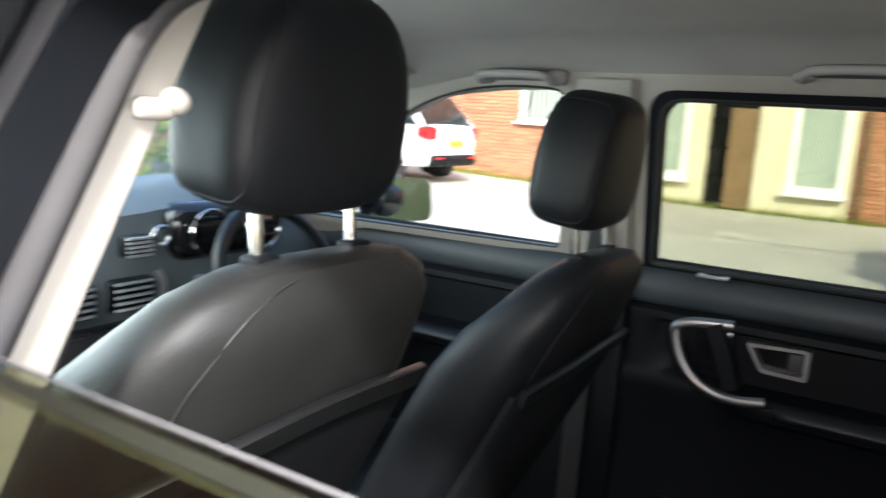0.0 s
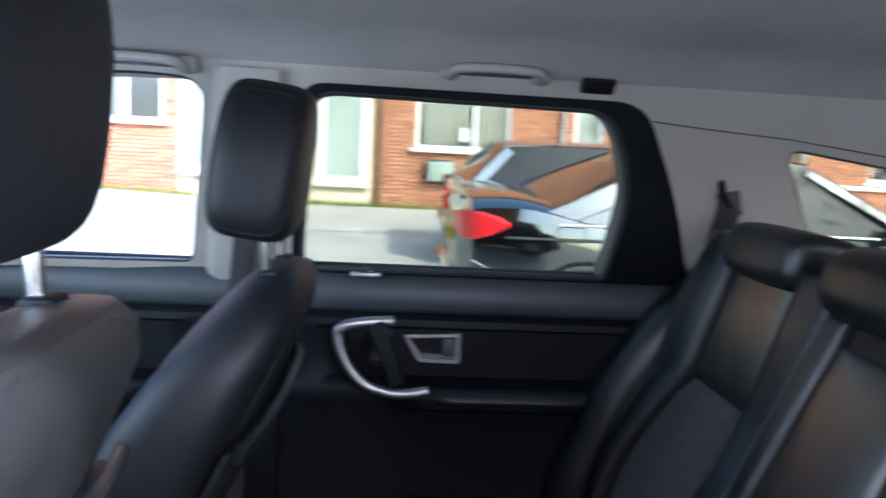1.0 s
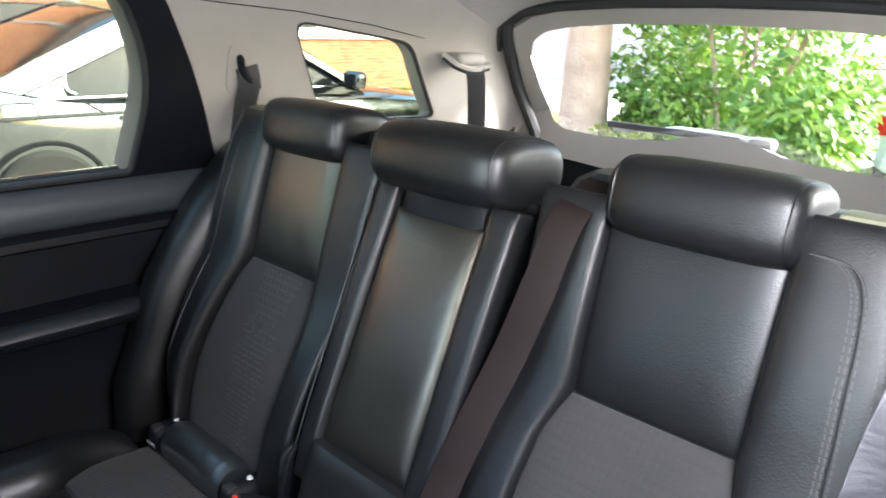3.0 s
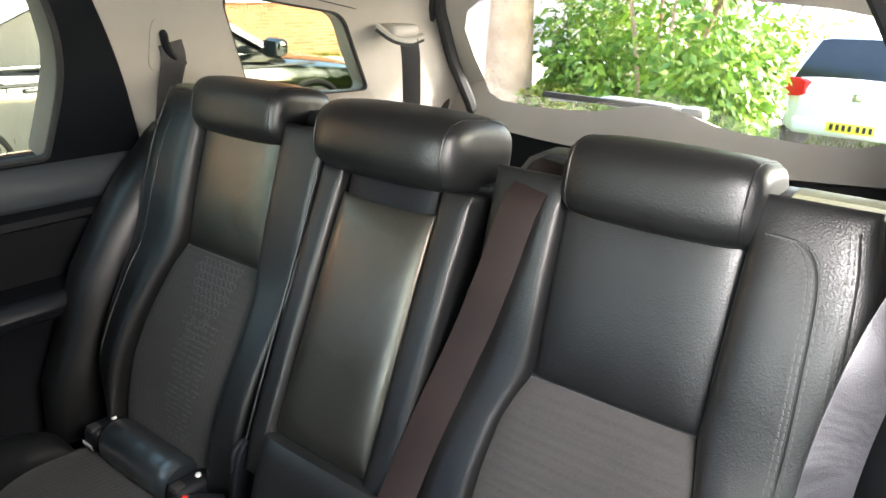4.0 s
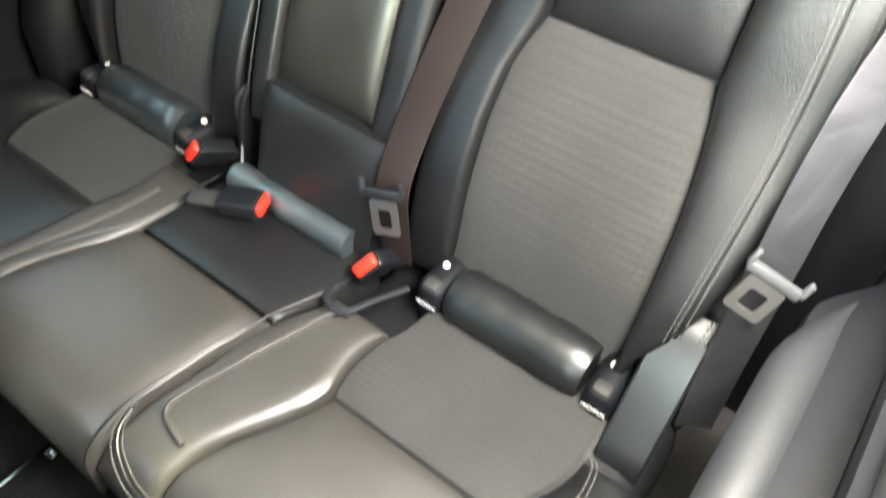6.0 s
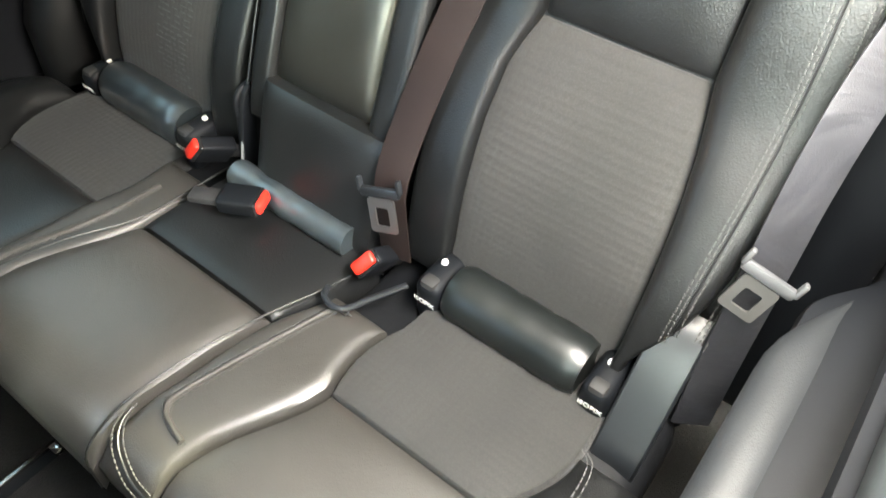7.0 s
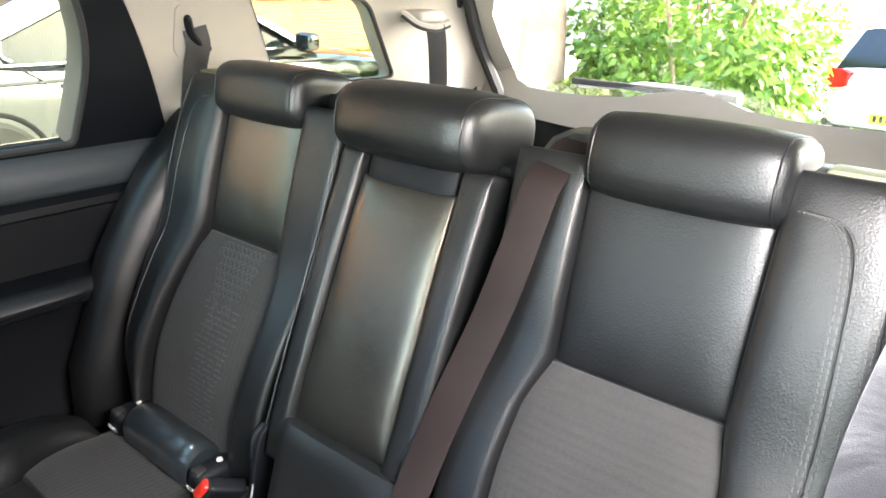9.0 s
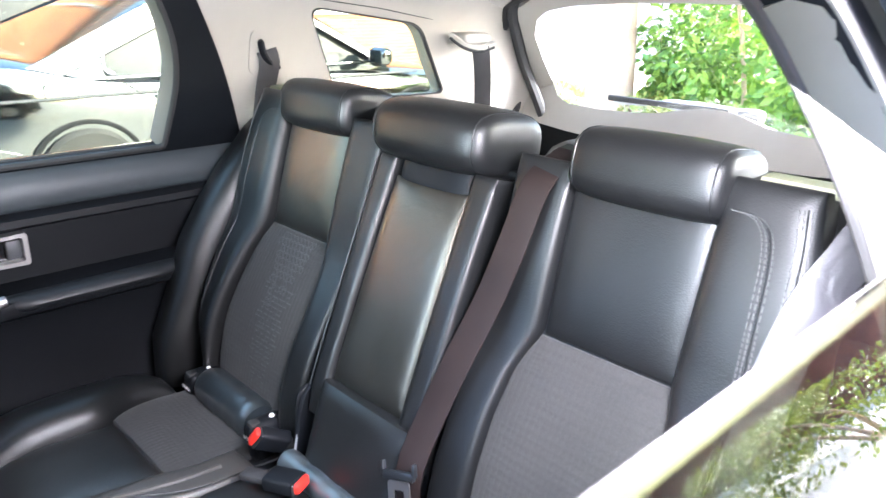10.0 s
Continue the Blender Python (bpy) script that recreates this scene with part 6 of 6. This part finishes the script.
        part("door_gap", tube([(sx * (0.992 * W), 0.47 * L, z) for z in (0.22 * H, 0.4 * H, 0.58 * H)] + [(sx * 0.945 * W, 0.462 * L, 0.645 * H)], 0.004, 4), RUBBER, c)
        if boot:
            fo = rounded([(0.66, 0.565 * H), (0.86, 0.565 * H), (0.86, 0.655 * H - 0.02), (0.66, 0.655 * H - 0.02)], 0.03, 4)
            fi = rounded([(0.664, 0.565 * H + 0.004), (0.856, 0.565 * H + 0.004), (0.856, 0.655 * H - 0.024), (0.664, 0.655 * H - 0.024)], 0.027, 4)
            part("fuel_flap", ring(fi, fo, lambda u, v, w: Vector((sx * (0.978 * W + 0.008 + w), u, v)), 0.003), RUBBER, c, "dark gap round the fuel flap")
            part("bumper_gap", tube(curve([(sx * 0.93 * W, 0.08, 0.46 * H), (sx * 0.975 * W, 0.22, 0.42 * H), (sx * 0.995 * W, 0.48, 0.36 * H)], 5), 0.0025, 6), WHITE, c, "pale edge of the bumper")
            base = 0.655 * H
            def flank(u, v, w):
                k = (v - base) / (H - base)
                return Vector((sx * (W * lerp(0.90, 0.70, k) + 0.016 + 0.016 * math.sin(math.pi * min(1.0, max(0.0, k))) + w), u, v))
            top = [(y, base - 0.03 + (H - base + 0.02) * gh(y)) for y in [lerp(r0 + 0.02, r1, k / 9) for k in range(10)]]
            edge_ = [(r1 + 0.16, H - 0.052), (1.44, 1.325), (1.22, 1.265), (1.10, 1.18), (1.045, 1.08), (1.035, 0.99), (1.05, base - 0.01), (r0, base - 0.02)]
            part("rear_quarter", sheet(top + edge_, [], flank, 0.006, 0.08), paint, c, "silver panel behind the side window")
            part("window_trim", tube(curve([flank(y, z, 0.008) for y, z in ((2.3, H - 0.062), (1.9, H - 0.056), (1.6, H - 0.075), (1.42, 1.318), (1.22, 1.258), (1.11, 1.18), (1.06, 1.08), (1.055, 0.99), (1.10, base + 0.01))], 4), 0.009, 6), CHROME, c, "chrome window surround")
            part("quarter_glass", tube(curve([(sx * 0.90 * W, 0.17 * L, 0.665 * H), (sx * 0.86 * W, 0.20 * L, 0.70 * H), (sx * 0.80 * W, 0.25 * L, 0.76 * H)], 5), [0.006 + 0.022 * math.sin(math.pi * k / 10) for k in range(11)], 8), CARGLASS, c, "small dark quarter glass")
        part("door_gap", tube([(sx * (0.985 * W), 0.27 * L, z) for z in (0.34 * H, 0.5 * H, 0.58 * H)] + [(sx * 0.945 * W, 0.235 * L, 0.655 * H)], 0.004, 4), RUBBER, c)
        for yy in (0.31 * L, 0.50 * L):
            part("door_handle", box(sx * (0.995 * W), yy, 0.555 * H, 0.03, 0.19, 0.03, 0.010), paint, c)
        # tail lamp wrapping the corner
        lr = []
        rows_ = ((-0.012, 0.56 * W, 0.060), (0.0, 0.68 * W, 0.078), (0.035, 0.86 * W, 0.092), (0.10, 0.955 * W, 0.092), (0.20, 0.995 * W, 0.062), (0.30, W * 0.995, 0.012))
        if not boot:
            rows_ = ((-0.004, 0.68 * W, 0.075), (0.006, 0.76 * W, 0.10), (0.045, 0.88 * W, 0.11), (0.10, 0.955 * W, 0.10), (0.18, 0.985 * W, 0.08), (0.24, W * 0.99, 0.05))
        for y, x, h in rows_:
            zc = deck * (0.845 if boot else 0.865) + 0.02 * (y / 0.36)
            lr.append([Vector((sx * (x + 0.012), y - 0.012, zc - h)), Vector((sx * (x + 0.016), y - 0.016, zc)), Vector((sx * (x + 0.012), y - 0.012, zc + h)), Vector((sx * (x - 0.05), y + 0.05, zc + h)), Vector((sx * (x - 0.05), y + 0.05, zc - h))])
        part("tail_lamp", loft(lr), lens or LAMPRED, c, "red tail lamp")
        part("headlamp", box(sx * 0.70 * W, L - 0.20, 0.46 * H, 0.30, 0.20, 0.13, 0.04, 3), CLEAR, c)
        my = (0.69 if boot else 0.635) * L
        part("door_mirror", box(sx * (W + 0.10), my, 0.69 * H, 0.20, 0.12, 0.135, 0.045, 4), paint, c)
        part("mirror_pane", box(sx * (W + 0.10), my - 0.058, 0.69 * H, 0.15, 0.008, 0.095, 0.003), CARGLASS, c)
        part("mirror_foot", box(sx * (W + 0.01), (0.685 if boot else 0.63) * L, 0.655 * H, 0.12, 0.06, 0.03, 0.01), GLOSSBLACK, c)
        part("sill_strip", tube([(sx * (0.985 * W), y, 0.205 * H) for y in (0.32 * L, 0.5 * L, 0.68 * L)], 0.025, 6), DARKPLASTIC, c)
        for yy in (0.19 * L, 0.80 * L):
            ar = [(sx * (0.975 * W), yy + 0.365 * math.cos(k), 0.32 + 0.365 * math.sin(k)) for k in (math.pi * i / 16 for i in range(17))]
            part("wheel_arch", strap(ar, (1, 0, 0), 0.05, 0.02), DARKPLASTIC if dark_low or boot else paint, c)
            wl = box(sx * (0.86 * W), yy, 0.36, 0.20, 0.70, 0.62, 0.1, 3)
            part("wheel_well", wl, RUBBER, c)
            wheel(c, sx * (W - 0.075), yy, 0.32, 0.32, 0.21)
    part("rear_bumper", box(0, 0.06, 0.27 * H, 1.62 * W, 0.22, 0.20, 0.06, 3), DARKPLASTIC if dark_low else paint, c)
    if boot:
        part("boot_spoiler", tube(curve([(-0.7 * W, 0.02, deck + 0.005), (0, -0.02, deck + 0.02), (0.7 * W, 0.02, deck + 0.005)], 5), 0.014, 6), paint, c)
    py = -0.022 if plate > 0.5 else -0.066
    pl = part("number_plate", box(0, py, plate * deck + 0.10, 0.52, 0.02, 0.115, 0.004), YELLOWPLATE, c, "yellow rear number plate")
    for k in range(7):
        part("plate_bar", box(-0.20 + k * 0.066 + (0.02 if k > 3 else 0), py - 0.012, plate * deck + 0.10, 0.036, 0.004, 0.07), RUBBER, pl)
    for sx in (-1, 1) if plate > 0.5 else ():
        part("reflector", box(sx * 0.62 * W, -0.045, 0.30 * H, 0.22, 0.03, 0.035, 0.008), LAMPRED, c)
    part("badge", box(0, -0.03, 0.80 * deck, 0.10, 0.02, 0.09, 0.02, 3), CHROME, c, "plain silver badge")
    return c


def ground_pose(x, y, yaw, pitch=0.0, lift=0.0):
    sx = (ground_z(x + 0.8, y) - ground_z(x - 0.8, y)) / 1.6
    return pose(x, y, ground_z(x, y) + lift, 0, -math.degrees(math.atan(sx)), 0) @ pose(0, 0, 0, pitch, 0, yaw)


parked_car("silver_saloon", "shiny silver-grey saloon car parked alongside", PAINT_SILVER, ground_pose(5.0, 0.06, 180), 4.62, 1.82, 1.45, True)
parked_car("silver_hatchback", "blue-silver hatchback with dark windows, parked beyond the saloon", PAINT_BLUE, ground_pose(7.6, -0.12, 180), 4.1, 1.76, 1.37, False, lens=LAMPDARK)
parked_car("white_hatchback", "white hatchback with red tail lamps parked by the houses", PAINT_WHITE, ground_pose(10.3, 6.95, 0, 2), 4.4, 1.82, 1.55, False, dark_low=True)
parked_car("small_white_hatchback", "small white hatchback parked behind beside the hedge", PAINT_WHITE, ground_pose(0.77, -9.0, 180, -2.9), 3.97, 1.68, 1.45, False, plate=0.33)


# ---- hedge, bushes and trees ----
def leaf_cloud(n, place, size, seed):
    """Many folded leaves, each four triangles, joined."""
    rnd = random.Random(seed)
    v, f = [], []
    for _ in range(n):
        p, out = place(rnd)
        a = Vector((rnd.gauss(0, 1), rnd.gauss(0, 1), rnd.gauss(0, 0.7)))
        d = (a + Vector((0, 0, -0.5)) + out * 0.6).normalized()
        nrm = (out + Vector((rnd.gauss(0, 0.5), rnd.gauss(0, 0.5), rnd.gauss(0.5, 0.5)))).normalized()
        s = d.cross(nrm)
        if s.length < 1e-3:
            continue
        s.normalize()
        nrm = s.cross(d)
        ln = size * rnd.uniform(0.6, 1.3)
        w = ln * rnd.uniform(0.20, 0.27)
        i = len(v)
        fold = nrm * ln * 0.08
        v += [p, p + d * ln * 0.45 + s * w + fold, p + d * ln * 0.45 - s * w + fold, p + d * ln * 0.5, p + d * ln - nrm * ln * 0.12]
        f += [(i, i + 1, i + 3), (i, i + 3, i + 2), (i + 3, i + 1, i + 4), (i + 3, i + 4, i + 2)]
    me = bpy.data.meshes.new("leaves")
    me.from_pydata([tuple(q) for q in v], [], f)
    me.shade_smooth()
    return me


def bush(name, label, cx, cy, rx, ry, h, n, size, material, seed, cat="hedge"):
    b = thing(name, label, cat, "bushes")
    z0 = ground_z(cx, cy)
    def place(r):
        while True:
            u = Vector((r.gauss(0, 1), r.gauss(0, 1), r.gauss(0, 1))).normalized()
            if u.z > -0.75:
                break
        k = r.uniform(0.80, 1.0) if r.random() < 0.8 else r.uniform(0.4, 0.85)
        e = 0.55
        q = Vector((math.copysign(abs(u.x) ** e, u.x), math.copysign(abs(u.y) ** e, u.y), math.copysign(abs(u.z) ** e, u.z)))
        p = Vector((q.x * rx, q.y * ry, q.z * h / 2)) * k
        w = 1 + 0.10 * noise.noise(p * 1.3 + Vector((seed, 0, 0))) + 0.06 * noise.noise(p * 3.1)
        p = p * w
        return Vector((cx, cy, z0 + h / 2)) + p, u
    me = leaf_cloud(n, place, size, seed)
    o = new("crown", me)
    me.materials.append(material)
    o.parent = b
    rnd = random.Random(seed + 50)
    for k in range(6):
        a = rnd.uniform(0, 6.28)
        tip = Vector((cx + math.cos(a) * rx * 0.7, cy + math.sin(a) * ry * 0.7, z0 + h * rnd.uniform(0.6, 0.85)))
        part("stem", tube(curve([(cx + 0.1 * math.cos(a), cy + 0.1 * math.sin(a), z0 - 0.05), Vector((cx, cy, z0)).lerp(tip, 0.5) + Vector((0, 0, 0.15)), tip], 4), [0.035 - 0.003 * i for i in range(9)], 6), BARK, b)
    return b


bush("hedge", "tall glossy green laurel hedge in the sun", 2.35, -6.9, 1.22, 0.9, 3.3, 16000, 0.125, LEAF, 11)
bush("hedge", "dark green shrub beside the tree trunk", 3.5, -9.2, 1.1, 0.9, 2.6, 6000, 0.11, LEAF, 12)
bush("bush", "yellow-green bush behind the white hatchback", 2.7, -11.2, 1.5, 0.9, 3.6, 6000, 0.10, YLEAF, 13, "bush")
bush("bush", "yellow-green low plant at the tree's foot", 3.0, -5.9, 0.35, 0.35, 0.8, 900, 0.08, YLEAF, 14, "bush")
bush("hedge", "green hedge ahead of the car", 5.8, 9.8, 2.8, 1.2, 2.7, 17000, 0.14, LEAF, 15)
bush("bush", "low yellow-green weeds beside the pale paving", -5.6, -8.8, 3.0, 1.5, 0.95, 9000, 0.08, YLEAF, 16, "weeds")


def tree(name, label, x, y, r, h, seed, crown):
    t = thing(name, label, "tree", "trees")
    z0 = ground_z(x, y)
    rnd = random.Random(seed)
    pts = curve([(x, y, z0 - 0.1), (x + 0.03, y, z0 + h * 0.3), (x - 0.05, y + 0.05, z0 + h * 0.6), (x + 0.08, y, z0 + h)], 6)
    b = tube(pts, [r * (1.35 if i == 0 else 1.12 if i == 1 else 1.0) * (1 - 0.4 * i / (len(pts) - 1)) for i in range(len(pts))], 20)
    for v in b.verts:
        v.co += (v.co - Vector((x, y, v.co.z))) * 0.12 * noise.noise(Vector((v.co.x * 4, v.co.y * 4, v.co.z * 1.2)))
    part("trunk", b, BARK, t, "rough grey-brown bark")
    tips = []
    for k in range(7):
        a = k * 0.9 + rnd.uniform(-0.3, 0.3)
        s0 = Vector(pts[int(len(pts) * rnd.uniform(0.6, 0.95))])
        tip = s0 + Vector((math.cos(a) * crown * 0.7, math.sin(a) * crown * 0.7, rnd.uniform(0.6, 1.8)))
        part("limb", tube(curve([s0, s0.lerp(tip, 0.5) + Vector((0, 0, 0.25)), tip], 4), [0.09 - 0.008 * i for i in range(9)], 8), BARK, t)
        tips.append(tip)
    def place(rr):
        c = rr.choice(tips)
        u = Vector((rr.gauss(0, 1), rr.gauss(0, 1), rr.gauss(0, 0.8)))
        return c + u * crown * 0.28, u.normalized()
    me = leaf_cloud(9000, place, 0.14, seed)
    o = new("crown", me)
    me.materials.append(LEAF)
    o.parent = t


tree("tree", "tall street tree with thick grey-brown trunk", 3.62, -6.0, 0.27, 4.6, 21, 2.2)

far = thing("house", "pale rendered house far behind the tree", "house")
part("front_wall", box(14.0, -24.0, 2.2, 12.0, 6.0, 6.4), WHITE, far)
part("lower_wall", box(14.0, -20.95, 0.4, 12.02, 0.12, 2.2), MORTAR, far)
part("roof", loft([[Vector((x, y, z)) for y, z in ((-20.6, 5.2), (-24.0, 7.6), (-27.4, 5.2))] for x in (7.6, 20.4)]), ROOFTILE, far)
for wx in (9.6, 12.2, 14.8, 17.4):
    part("window", box(wx, -20.97, 3.3, 1.3, 0.10, 1.2, 0.02), CARGLASS, far)

# house across, mirrored in the door glass
near = thing("house", "dark red brick house beside the parked car", "house")
part("front_wall", box(-5.6, 4.0, 2.0, 0.3, 9.0, 6.0), BRICK, near)
part("end_wall", box(-8.4, -0.4, 2.0, 5.4, 0.25, 6.0), DARKBRICK, near)
part("roof", loft([[Vector((x, y, z)) for x, z in ((-5.2, 4.9), (-8.4, 7.2), (-11.4, 4.9), (-11.4, 4.8), (-8.4, 7.05), (-5.2, 4.8))] for y in (-0.8, 8.8)]), ROOFTILE, near)

yard = thing("garden_wall", "brown brick garden wall beyond the weeds", "garden wall")
ym = pose(-9.5, -14.5, ground_z(-9.5, -14.5), 0, 0, -35)
part("wall_body", put(box(0, 0, 0.95, 14.0, 0.22, 1.9, 0.01), ym), DARKBRICK, yard)
part("coping", put(box(0, 0, 1.93, 14.1, 0.30, 0.06, 0.015), ym), CONCRETE, yard)
for px_ in (-6.9, -3.45, 0, 3.45, 6.9):
    part("pier", put(box(px_, 0.12, 0.98, 0.45, 0.35, 1.96, 0.01), ym), DARKBRICK, yard)

# ---- bricks of the house front, last ----
BW, BH, JT = 0.215, 0.065, 0.010
me_full = mesh_of(unit_box(0.05, BW, BH), "brick", False)
me_full.materials.append(BRICK)
count = 0
verts, faces = [], []
rnd = random.Random(5)
rows = int((5.3 + 0.3) / (BH + JT))
for r in range(rows):
    z = -0.3 + r * (BH + JT)
    y = -15 + (0.1125 if r % 2 else 0.0)
    while y < 12.9:
        runs = [(y, y + BW)]
        for a, b_, c, d in OPENINGS:
            if c - 0.02 < z < d + 0.02:
                runs = [q for p0, p1 in runs for q in ((p0, min(p1, a)), (max(p0, b_), p1)) if q[1] - q[0] > 0.03]
        for p0, p1 in runs:
            yc, wy = (p0 + p1) / 2, p1 - p0
            if z < ground_z(13, yc) - 0.1:
                continue
            x = HX + 0.015 + rnd.uniform(-0.002, 0.002)
            if count < 300 and wy > BW - 0.001 and -2.9 < yc < 0.86 and 0.55 < z < 1.45:
                ob = new("brick", me_full)
                ob.location = (x, yc, z)
                ob.parent = hw
                count += 1
            else:
                i = len(verts)
                a, b_, c = 0.025, wy / 2, BH / 2
                verts += [(x - a, yc - b_, z - c), (x - a, yc + b_, z - c), (x - a, yc + b_, z + c), (x - a, yc - b_, z + c), (x + a, yc - b_, z - c), (x + a, yc + b_, z - c), (x + a, yc + b_, z + c), (x + a, yc - b_, z + c)]
                faces += [(i, i + 3, i + 2, i + 1), (i, i + 1, i + 5, i + 4), (i + 1, i + 2, i + 6, i + 5), (i + 2, i + 3, i + 7, i + 6), (i + 3, i, i + 4, i + 7)]
        y += BW + JT
me = bpy.data.meshes.new("brickwork")
me.from_pydata(verts, [], faces)
me.materials.append(BRICK)
bw = new("brickwork", me)
bw.parent = houses
tagged(bw, "orange brickwork", kind="stuff")
